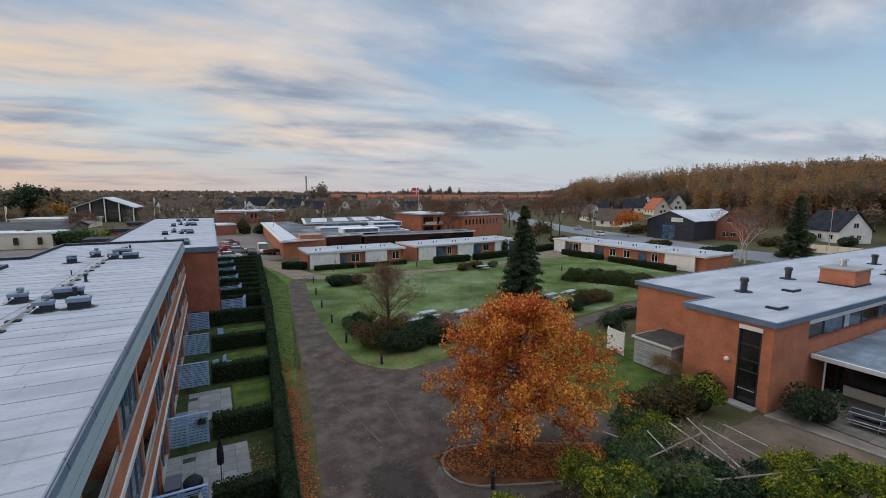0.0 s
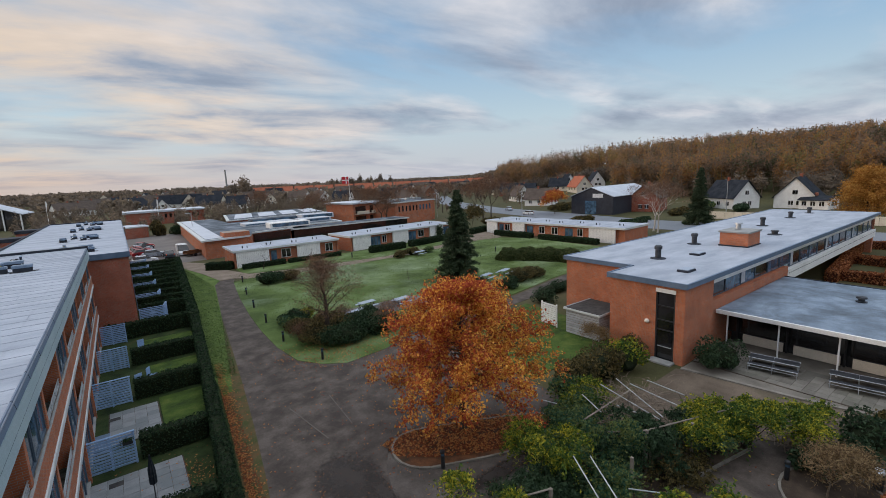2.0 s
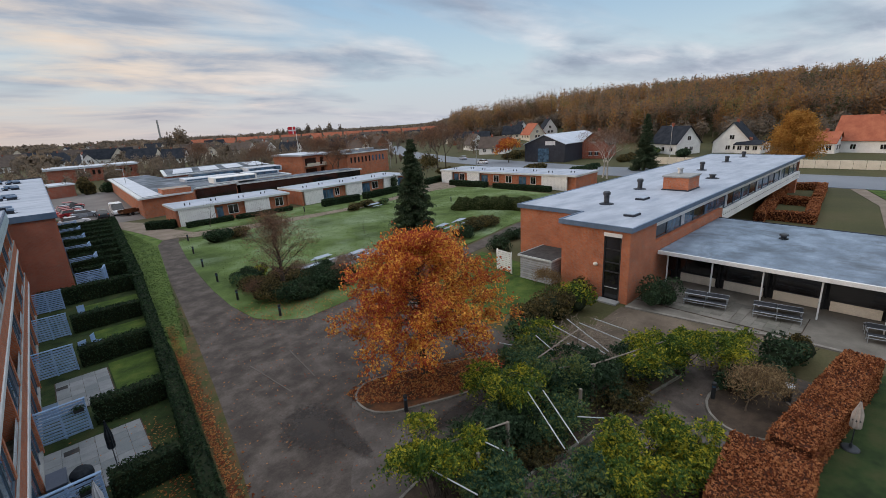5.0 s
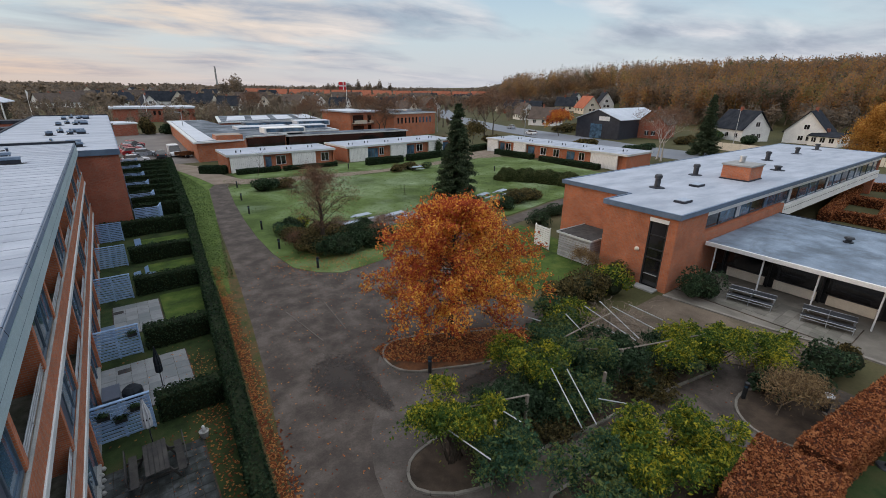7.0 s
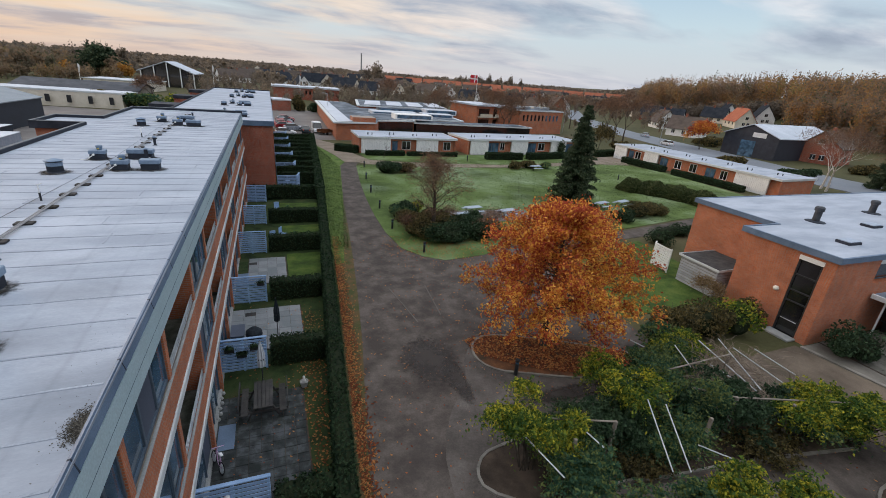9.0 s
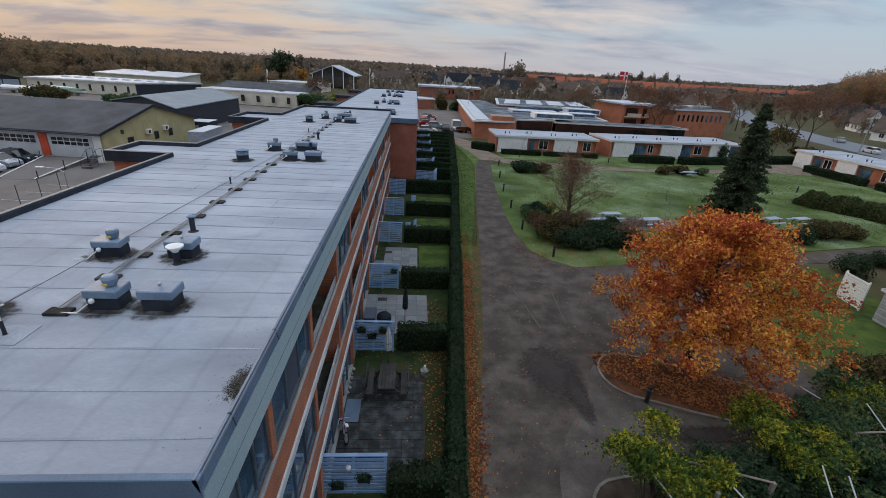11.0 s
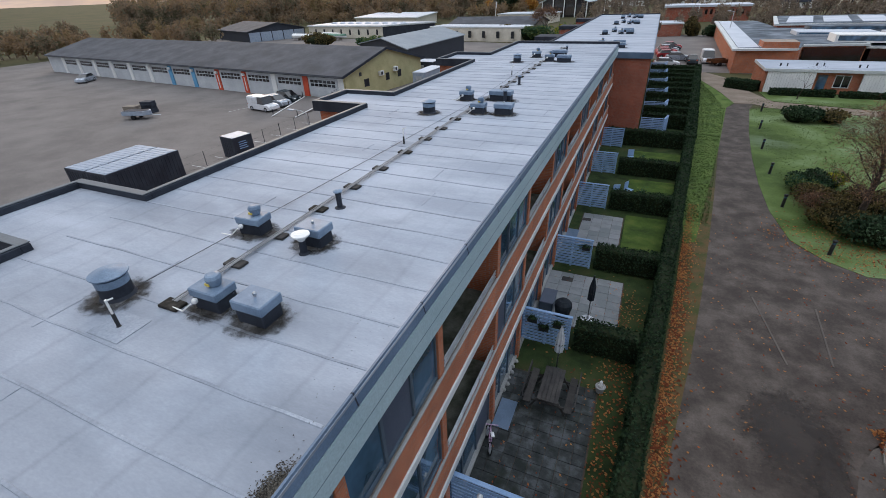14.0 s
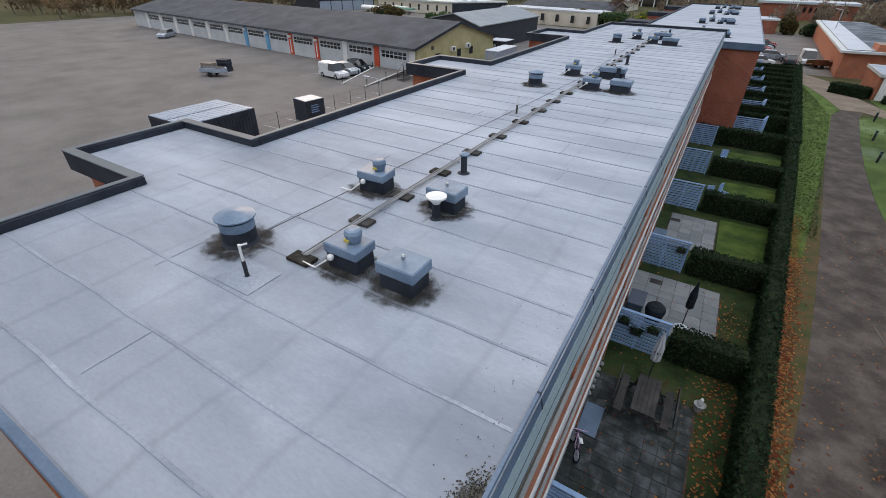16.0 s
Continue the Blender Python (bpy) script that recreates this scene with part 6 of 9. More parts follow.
for k, (x, z) in enumerate(((-2.3, 1.30), (-1.8, 0.98), (-1.25, 1.30))):
    planter(x, 18.66, z, 30 + k)
planter(-1.05, 25.3, 1.3, 40)
planter(-1.35, 10.76, 0.85, 41)
planter(-2.2, 10.76, 0.55, 42)
lamp = thing("wall_lamp", "small white lamp on the near screen", "lamp", -1.85, 10.72, 1.25)
part("shade", Build().lathe([(0.06, 0), (0.085, 0.05), (0.085, 0.12), (0.03, 0.15)], n=12), "white", lamp, smooth=True)
part("bracket", Build().box(-0.02, 0.02, 0.06, 0.12, 0.05, 0.10), "steel", lamp)
for y in (51.9, 59.3, 66.7, 74.1, 81.5, 88.9):
    screen(0.45, y, 2.1, 1.75)
    s2 = screen(2.5, y + 0.9, 1.8, 1.7)
    s2.matrix_basis = pose(2.52, y + 0.1, 0, 0, 0, 78)


def patio(name_label, x0, y0, nx, ny, size, mat, seed, gap=0.012):
    p = thing("patio", name_label, "paving", x0, y0, 0.0, 0, "garden patios")
    r = random.Random(seed)
    part("bedding", Build().box(-0.05, nx * size + 0.05, -0.05, ny * size + 0.05, 0.0, 0.04), "soil", p)
    shared = Build().box(gap / 2, size - gap / 2, gap / 2, size - gap / 2, 0.0, 0.045, 0.006).mesh("slab")
    for i in range(nx):
        for j in range(ny):
            s = part("slab", shared, mat, p)
            s.matrix_basis = pose(i * size, j * size, 0.022 + r.uniform(-0.004, 0.005), r.uniform(-0.3, 0.3), r.uniform(-0.3, 0.3), 0)
    return p


def sun_umbrella(x, y, cloth, h, r, base=True, lean=0, z=0.07):
    u = thing("garden_umbrella", {"cloth_dark": "closed dark garden umbrella on a round base", "cloth_grey": "closed grey garden umbrella by a picnic table", "cloth_beige": "closed beige garden umbrella tied with a cord"}[cloth], "umbrella", x, y, z)
    u.matrix_basis = pose(x, y, z, lean, 0, 0)
    if base:
        part("base", Build().lathe([(0.30, 0), (0.31, 0.03), (0.27, 0.07), (0.06, 0.09), (0.05, 0.25)], n=24), "steel" if cloth == "cloth_dark" else "dark_metal", u)
    part("pole", Build().tube((0, 0, 0.05), (0, 0, h), 0.022, n=10), "dark_metal", u)
    fold = Build()
    n = 16
    rows = ((0.45, 0.62), (0.47, 0.95), (0.50, 1.05), (0.72, 1.0), (0.92, 0.35), (0.985, 0.16), (1.0, 0.05))
    vs = []
    for t, k in rows:
        for i in range(n):
            rr = r * k * (1.0 if i % 2 else 0.72)
            vs.append((rr * math.cos(2 * math.pi * i / n), rr * math.sin(2 * math.pi * i / n), h * t))
    fold.add(vs, [(a * n + i, a * n + (i + 1) % n, (a + 1) * n + (i + 1) % n, (a + 1) * n + i) for a in range(len(rows) - 1) for i in range(n)])
    part("canopy", fold, cloth, u, "folded cloth canopy")
    part("tie", Build().lathe([(r * 0.78, h * 0.60), (r * 0.86, h * 0.62), (r * 0.78, h * 0.64)], n=12), "black", u)
    return u


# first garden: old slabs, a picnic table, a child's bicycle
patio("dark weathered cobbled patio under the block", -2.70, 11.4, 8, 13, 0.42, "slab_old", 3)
sun_umbrella(-0.95, 17.2, "cloth_grey", 2.35, 0.17, lean=-4)
tb = thing("picnic_table", "dark weathered timber table with two benches", "table", -0.9, 15.9, 0.06, 90)
for k in range(5):
    part("board", Build().box(-0.85, 0.85, -0.36 + k * 0.147, -0.36 + k * 0.147 + 0.138, 0.71, 0.75, 0.006), "timber_dark", tb)
for s in (-1, 1):
    part("bench", Build().box(-0.85, 0.85, s * 0.72 - 0.13, s * 0.72 + 0.13, 0.42, 0.46, 0.006), "timber_dark", tb)
    part("bench_back", Build().box(-0.85, 0.85, s * 0.92 - 0.02, s * 0.92 + 0.02, 0.62, 0.86, 0.006), "timber_dark", tb)
for sx in (-0.62, 0.62):
    part("trestle", Build().box(sx - 0.03, sx + 0.03, -0.92, 0.92, 0.34, 0.42, 0.006), "timber_dark", tb)
    for s in (-1, 1):
        part("leg", Build().tube((sx, s * 0.28, 0.7), (sx, s * 0.62, 0.0), 0.04, n=6), "timber_dark", tb)


def bicycle(x, y, turn):
    b = thing("bicycle", "small pink and white child's bicycle leaning on the wall", "bicycle", x, y, 0.07, turn)
    b.matrix_basis = pose(x, y, 0.07, 0, 14, turn)
    for yy in (-0.34, 0.34):
        ring = Build()
        for i in range(18):
            a0, a1 = 2 * math.pi * i / 18, 2 * math.pi * (i + 1) / 18
            ring.tube((0, yy + 0.21 * math.cos(a0), 0.22 + 0.21 * math.sin(a0)), (0, yy + 0.21 * math.cos(a1), 0.22 + 0.21 * math.sin(a1)), 0.02, n=5, caps=False)
        wheel = part("wheel", ring, "rubber", b)
        part("rim", Build().tube((-0.01, yy, 0.22), (0.01, yy, 0.22), 0.16, n=16), "flag_white", wheel)
    fr = Build().tube((0, -0.34, 0.22), (0, -0.1, 0.50), 0.018, n=6).tube((0, -0.1, 0.50), (0, 0.24, 0.56), 0.018, n=6).tube((0, 0.24, 0.62), (0, 0.34, 0.22), 0.018, n=6).tube((0, -0.02, 0.22), (0, 0.24, 0.5), 0.018, n=6).tube((0, -0.34, 0.22), (0, -0.02, 0.22), 0.016, n=6).tube((0, -0.02, 0.22), (0, -0.1, 0.6), 0.016, n=6)
    part("frame", fr, "pink", b)
    part("saddle", Build().box(-0.06, 0.06, -0.20, 0.0, 0.60, 0.65, 0.02), "flag_white", b)
    part("handlebar", Build().tube((-0.22, 0.22, 0.70), (0.22, 0.22, 0.70), 0.015, n=6).tube((0, 0.24, 0.6), (0, 0.22, 0.7), 0.015, n=6), "pink", b)


bicycle(-2.45, 13.2, 25)
mat1 = thing("door_mat", "blue-grey mat outside the garden door", "mat", -2.25, 14.6, 0.075)
part("rubber_sheet", Build().box(-0.3, 0.3, -0.65, 0.65, 0, 0.012, 0.003), "flash_blue", mat1)
for k in range(6):
    st = thing("stone", "pale round stone along the wall", "stone", -2.6 + 0.05 * (k % 2), 15.6 + 0.32 * k, 0.05, 0, "stones by the wall")
    part("rock", Build().lathe([(0.06, 0), (0.10, 0.05), (0.07, 0.12), (0.02, 0.15)], n=8), "concrete", st, smooth=True)
pot = thing("flower_pot", "white pot with a small white ornament", "pot", 0.75, 16.9, 0.03)
part("pot", Build().lathe([(0.13, 0), (0.19, 0.30), (0.17, 0.30), (0.15, 0.25)], n=14), "concrete", pot)
part("ornament", Build().lathe([(0.05, 0.25), (0.08, 0.36), (0.05, 0.45), (0.06, 0.52), (0.02, 0.58)], n=10), "flag_white", pot, smooth=True)

# second garden: pale slabs, umbrella, kettle grill
patio("pale concrete slab patio with a drain cover", -2.62, 20.25, 6, 7, 0.61, "slab", 4)
sun_umbrella(-0.25, 20.95, "cloth_dark", 2.45, 0.15)
chest = thing("garden_chest", "dark blue-grey storage chest by the patio door", "chest", -2.15, 21.4, 0.07)
part("box", Build().box(-0.30, 0.30, -0.55, 0.55, 0, 0.50, 0.02), "frame", chest)
part("lid", Build().box(-0.33, 0.33, -0.58, 0.58, 0.502, 0.56, 0.015), "door_slate", chest)
gr = thing("kettle_grill", "black covered kettle grill on the patio", "grill", -1.36, 20.75, 0.07)
part("cover", Build().lathe([(0.30, 0.0), (0.34, 0.35), (0.40, 0.62), (0.38, 0.80), (0.22, 0.95), (0.04, 1.0)], n=14), "cloth_dark", gr)
bx = thing("cushion_box", "dark blue garden cushion box by the screen", "box", -2.1, 19.7, 0.07)
part("body", Build().box(-0.42, 0.42, -0.28, 0.28, 0, 0.62, 0.02), "flash_blue", bx)
part("lid", Build().box(-0.45, 0.45, -0.31, 0.31, 0.622, 0.68, 0.02), "flash_blue", bx)
for x, y in ((-1.65, 23.9), (-1.7, 31.2)):
    dr = thing("drain_cover", "dark metal drain cover set in the paving", "drain cover", x, y, 0.07)
    part("plate", Build().box(-0.28, 0.28, -0.2, 0.2, 0, 0.012, 0.003), "timber_dark", dr)

# third and fourth gardens
patio("pale slab patio with mossy joints", -1.95, 27.9, 4, 7, 0.61, "slab", 5)
sheet("garden_lawn_a", [(0.62, 27.6), (2.75, 27.6), (3.2, 32.7), (0.62, 32.7)], 0.0, 0.06, "garden", "small bright garden lawn", "lawn")
sheet("garden_lawn_b", [(0.4, 34.4), (3.4, 34.4), (3.8, 39.4), (0.4, 39.4)], 0.0, 0.06, "garden", "small bright garden lawn", "lawn")
sheet("garden_lawn_c", [(0.4, 41.4), (3.9, 41.4), (4.4, 46.6), (0.4, 46.6)], 0.0, 0.06, "garden", "small green garden lawn", "lawn")
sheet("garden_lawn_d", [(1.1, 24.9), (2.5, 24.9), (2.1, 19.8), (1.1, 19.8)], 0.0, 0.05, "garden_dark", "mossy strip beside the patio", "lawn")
step = thing("garden_step", "blue-grey painted timber step by the door", "step", -2.35, 28.6, 0.02)
part("deck", Build().box(-0.35, 0.45, -0.9, 0.9, 0, 0.10, 0.01), "flash_blue", step)
for x, y, tn in ((-0.2, 35.2, 25), (0.5, 36.1, 60), (0.2, 43.5, 10), (1.6, 55, 30), (1.8, 63, 70), (1.5, 70, 15)):
    ch = thing("garden_chair", "folded blue-grey garden chair on the paving", "chair", x, y, 0.06, tn, "garden chairs")
    part("seat", Build().box(-0.24, 0.24, -0.24, 0.24, 0.40, 0.44, 0.01), "screen", ch)
    part("backrest", Build().box(-0.24, 0.24, 0.22, 0.26, 0.46, 0.98, 0.01), "screen", ch)
    for sx in (-0.22, 0.22):
        for sy in (-0.22, 0.22):
            part("leg", Build().tube((sx, sy, 0), (sx, sy, 0.41), 0.018, n=6), "dark_metal", ch)
    gp = thing("flower_pot", "dark pot with a leafy plant", "pot", x + 0.9, y - 0.4, 0.05, 0, "garden pots")
    part("pot", Build().lathe([(0.13, 0), (0.19, 0.32), (0.16, 0.32)], n=12), "dark_metal", gp)
    rr = np.random.default_rng(int(y * 10))
    part("foliage", cards("foliage", rr.normal(0, 1, (160, 3)) * (0.16, 0.16, 0.15) + (0, 0, 0.5), 0.08, "shrub", seed=int(y)), "shrub", gp)

# ---- the court ----


def bollard(x, y, h=0.92):
    b = thing("bollard_light", "short black bollard lamp beside the drive", "bollard", x, y, 0.03, 0, "bollard lamps")
    part("post", Build().lathe([(0.12, 0), (0.12, 0.02), (0.095, 0.03), (0.095, h * 0.72)], n=14), "black", b)
    part("lens", Build().lathe([(0.085, h * 0.72), (0.085, h * 0.86)], n=14), "glass", b)
    part("cap", Build().lathe([(0.115, h * 0.86), (0.115, h * 0.97), (0.08, h)], n=14), "black", b)


for x, y in ((11.17, 31.3), (10.06, 37.4), (10.35, 43.9), (10.8, 50.5), (11.6, 57.4), (12.9, 65.4), (10.62, 15.15), (21.35, 5.05), (8.3, 8.6), (32.5, 71.5), (52.8, 56)):
    bollard(x, y)


def kerb_line(name, label, pts, closed=False, w=0.11, z0=-0.05, z1=0.13, mat="kerb"):
    t = thing(name, label, "kerb")
    seq = list(zip(pts, pts[1:] + pts[:1])) if closed else list(zip(pts, pts[1:]))
    for (ax, ay), (bx_, by_) in seq:
        d = Vector((bx_ - ax, by_ - ay, 0))
        n = max(1, round(d.length / 0.9))
        for k in range(n):
            p, q = Vector((ax, ay, 0)) + d * (k / n), Vector((ax, ay, 0)) + d * ((k + 1) / n)
            e = d.normalized()
            s = Vector((-e.y, e.x, 0)) * (w / 2)
            p, q = p + e * 0.006, q - e * 0.006
            part("kerb_stone", Build().prism([tuple((p - s)[:2]), tuple((q - s)[:2]), tuple((q + s)[:2]), tuple((p + s)[:2])], z0, z1), mat, t)
    return t


ISLAND = [(16.0, 13.3), (13.2, 14.15), (10.9, 15.15), (9.9, 15.6), (9.3, 16.4), (9.25, 17.4), (9.7, 18.3), (10.7, 18.75), (12.5, 18.1), (17.2, 15.7), (18.2, 14.6), (17.8, 13.2)]
ISLAND = soften(ISLAND, 1)
kerb_line("kerb", "concrete kerb round the tree island", ISLAND, True)
sheet("island_bed", ISLAND[::-1], -0.1, 0.10, "litter", "tree bed covered with fallen red leaves", "bed")
BED = [(6.3, 9.6), (6.3, 10.4), (6.9, 11.1), (7.9, 11.3), (9.6, 11.5), (11.8, 11.7), (14.5, 12.1), (18.2, 12.4), (20.3, 11.6), (23.7, 6.6), (19.5, 7.35), (16.8, 7.8), (13.2, 8.1), (11.5, 8.5), (9.6, 8.3), (7.6, 8.6)]
BED = soften(BED, 1)
kerb_line("kerb", "concrete kerb round the pergola bed", BED, True)
sheet("pergola_bed", BED[::-1], -0.1, 0.09, "soil", "dark planted bed under the pergola", "bed")
BED2 = [(9.2, 6.9), (12.5, 6.6), (16.5, 5.4), (17.6, 4.0), (16.6, 2.6), (10.5, 2.4), (8.8, 4.6)]
BED2 = soften(BED2, 1)
kerb_line("kerb", "concrete kerb round the lower bed", BED2, True)
sheet("lower_bed", BED2[::-1], -0.1, 0.09, "soil", "dark planted bed beside the drive", "bed")
RING = [(21.5 + 2.1 * math.cos(a), 3.5 + 1.75 * math.sin(a)) for a in [2 * math.pi * k / 24 for k in range(24)]]
kerb_line("kerb", "curved concrete kerb round a small bed", RING, True)
sheet("ring_bed", RING, -0.1, 0.09, "soil", "round bed with bare shrubs", "bed")
tp = patio("worn concrete slab paving along the glazed pavilion", 30.75, 3.4, 6, 16, 0.6, "terrace_slab", 9)
tp.matrix_basis = pose(30.75, 3.4, 0.04)
kerb_line("kerb", "low concrete edge along the terrace", [(29.0, 13.0), (29.8, 7.2), (30.6, 3.4), (30.8, -6)], False, 0.25, 0, 0.10)
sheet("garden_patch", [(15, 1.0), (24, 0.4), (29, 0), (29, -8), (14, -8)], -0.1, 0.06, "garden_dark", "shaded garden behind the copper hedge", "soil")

MAT["pole"] = material("pale_pole", [(0.36, 0.375, 0.39), (0.48, 0.49, 0.50)], 0.5, 3, 40, 0.05, metal=0.2)
# pergola: timber posts with pale steel poles
perg = thing("pergola", "leaning pergola of pale poles over timber rails", "pergola")
for x, y in ((11.2, 9.3), (8.4, 10.3), (14.2, 11.2), (17.2, 9.0), (19.2, 8.0), (19.9, 11.4), (21.8, 7.4), (15.0, 8.4), (9.2, 9.0)):
    part("post", Build().box(x - 0.06, x + 0.06, y - 0.06, y + 0.06, 0, 2.2, 0.01), "timber", perg)
for a, b in (((12.9, 9.6, 2.55), (11.9, 7.2, 1.75)), ((13.4, 9.2, 2.55), (12.5, 7.0, 1.75)), ((17.6, 12.6, 2.3), (17.3, 11.3, 2.0)), ((19.2, 12.6, 2.3), (18.9, 9.3, 1.9)), ((20.3, 12.4, 2.35), (19.2, 9.3, 1.9)), ((18.1, 11.0, 2.2), (18.5, 10.2, 2.0)), ((20.3, 11.6, 2.35), (20.6, 8.4, 1.9)), ((21.6, 11.4, 2.2), (22.0, 9.6, 1.9)), ((7.4, 9.4, 2.4), (8.0, 7.9, 2.0)), ((9.6, 9.0, 2.4), (9.9, 8.4, 2.2)), ((16.1, 13.9, 2.0), (16.5, 13.3, 1.9)), ((13.4, 7.6, 2.1), (14.3, 6.9, 1.9))):
    part("pole", Build().tube(a, b, 0.024, n=8), "pole", perg, "pale metal pole")
for a, b in (((8.4, 10.3, 2.18), (11.2, 9.3, 2.18)), ((14.2, 11.2, 2.18), (17.2, 9.0, 2.18)), ((17.2, 9.0, 2.18), (21.8, 7.4, 2.18)), ((14.2, 11.2, 2.18), (19.9, 11.4, 2.18))):
    part("rail", Build().tube(a, b, 0.036, n=6), "timber", perg, "weathered timber rail")


MAT["shed_board"] = material("shed_board", [(0.30, 0.31, 0.33), (0.42, 0.43, 0.45)], 0.8, 1.6, 30, 0.2, piece=0.4, stain=0.4, stain_colour=(0.22, 0.21, 0.20))


def park_table(x, y, turn, w=1.9):
    t = thing("picnic_table", "frosted picnic table with benches on the lawn", "table", x, y, 0.05, turn, "picnic tables on the lawn")
    part("tabletop", Build().box(-w / 2, w / 2, -0.4, 0.4, 0.70, 0.76, 0.015), "duct_lid", t)
    for s in (-1, 1):
        part("bench", Build().box(-w / 2, w / 2, s * 0.78 - 0.14, s * 0.78 + 0.14, 0.42, 0.47, 0.015), "duct_lid", t)
        part("leg_frame", Build().tube((s * w * 0.36, -0.75, 0.42), (s * w * 0.36, 0.75, 0.42), 0.03, n=6).tube((s * w * 0.36, -0.5, 0), (s * w * 0.36, -0.2, 0.7), 0.03, n=6).tube((s * w * 0.36, 0.5, 0), (s * w * 0.36, 0.2, 0.7), 0.03, n=6), "timber_dark", t)


for x, y, a in ((17.7, 38.9, 12), (19.9, 41.0, 8), (23.3, 39.6, 10), (37.3, 41.3, 15), (40.8, 41.6, 15), (41.6, 63.4, 5)):
    park_table(x, y, a)
sheet("table_paving", [(17.2, 38.2), (26.5, 38.2), (26.5, 41.4), (24, 42), (17.2, 42.2)], -0.1, 0.065, "asphalt_yard", "small paved patch under the picnic tables", "pavement")


def steel_table(x, y, turn):
    t = thing("bench_table", "long galvanised table with benches on the terrace", "table", x, y, 0.06, turn, "steel tables on the terrace")
    for k in range(2):
        part("top_panel", Build().box(-1.3 + k * 1.32, k * 1.32 - 0.02, -0.38, 0.38, 0.70, 0.73, 0.006), "dark_metal", t, "dark mesh top panel")
    for yy in (-0.40, 0.40):
        part("top_rail", Build().tube((-1.32, yy, 0.72), (1.32, yy, 0.72), 0.025, n=8), "steel", t)
    for s in (-1, 1):
        part("bench", Build().box(-1.3, 1.3, s * 0.70 - 0.22, s * 0.70 + 0.22, 0.43, 0.46, 0.006), "dark_metal", t)
        part("bench_rail", Build().tube((-1.3, s * 0.93, 0.46), (1.3, s * 0.93, 0.46), 0.022, n=8), "steel", t)
        part("low_rail", Build().tube((-1.3, s * 0.93, 0.30), (1.3, s * 0.93, 0.30), 0.022, n=8), "steel", t)
    for sx in (-1.25, 0, 1.25):
        part("frame", Build().tube((sx, -0.93, 0.44), (sx, 0.93, 0.44), 0.022, n=6).tube((sx, -0.93, 0), (sx, -0.93, 0.46), 0.022, n=6).tube((sx, 0.93, 0), (sx, 0.93, 0.46), 0.022, n=6).tube((sx, 0.38, 0), (sx, 0.38, 0.72), 0.022, n=6).tube((sx, -0.38, 0), (sx, -0.38, 0.72), 0.022, n=6), "steel", t)


steel_table(33.0, 9.0, 100)
steel_table(33.6, 5.0, 100)
steel_table(33.9, -0.5, 100)
shed_t = thing("timber_shed", "small pale boarded shed with a flat dark roof", "shed", 29.25, 19.45, 0)
for k in range(10):
    part("board", Build().box(-0.02, 3.55, -0.03, 0.0, 0.08 + k * 0.20, 0.08 + k * 0.20 + 0.165, 0.006), "shed_board", shed_t)
    part("board", Build().box(-0.05, -0.02, -0.02, 3.1, 0.08 + k * 0.20, 0.08 + k * 0.20 + 0.165, 0.006), "shed_board", shed_t)
part("frame", Build().box(-0.015, 3.55, 0.005, 3.1, 0, 2.08), "timber", shed_t)
part("corner_post", Build().box(-0.065, 0.03, -0.045, 0.04, 0, 2.09, 0.006), "shed_board", shed_t)
part("roof", Build().box(-0.15, 3.6, -0.15, 3.25, 2.10, 2.17, 0.02), "timber_dark", shed_t, "dark flat roof with a rim")
part("roof_rim", Build().box(-0.19, -0.152, -0.19, 3.29, 2.06, 2.23, 0.006).box(-0.15, 3.6, -0.19, -0.152, 2.06, 2.23, 0.006).box(-0.15, 3.6, 3.252, 3.29, 2.06, 2.23, 0.006), "sill", shed_t)
fence = thing("board_fence", "short white board fence beside the shed", "fence", 29.4, 23.7, 0, 84)
for k in range(10):
    part("slat", Build().box(0, 1.9, -0.02, 0.02, 0.15 + k * 0.19, 0.15 + k * 0.19 + 0.16, 0.006), "white", fence)
for x in (0.05, 1.85):
    part("post", Build().box(x - 0.05, x + 0.05, -0.10, -0.021, 0, 2.1, 0.008), "white", fence)

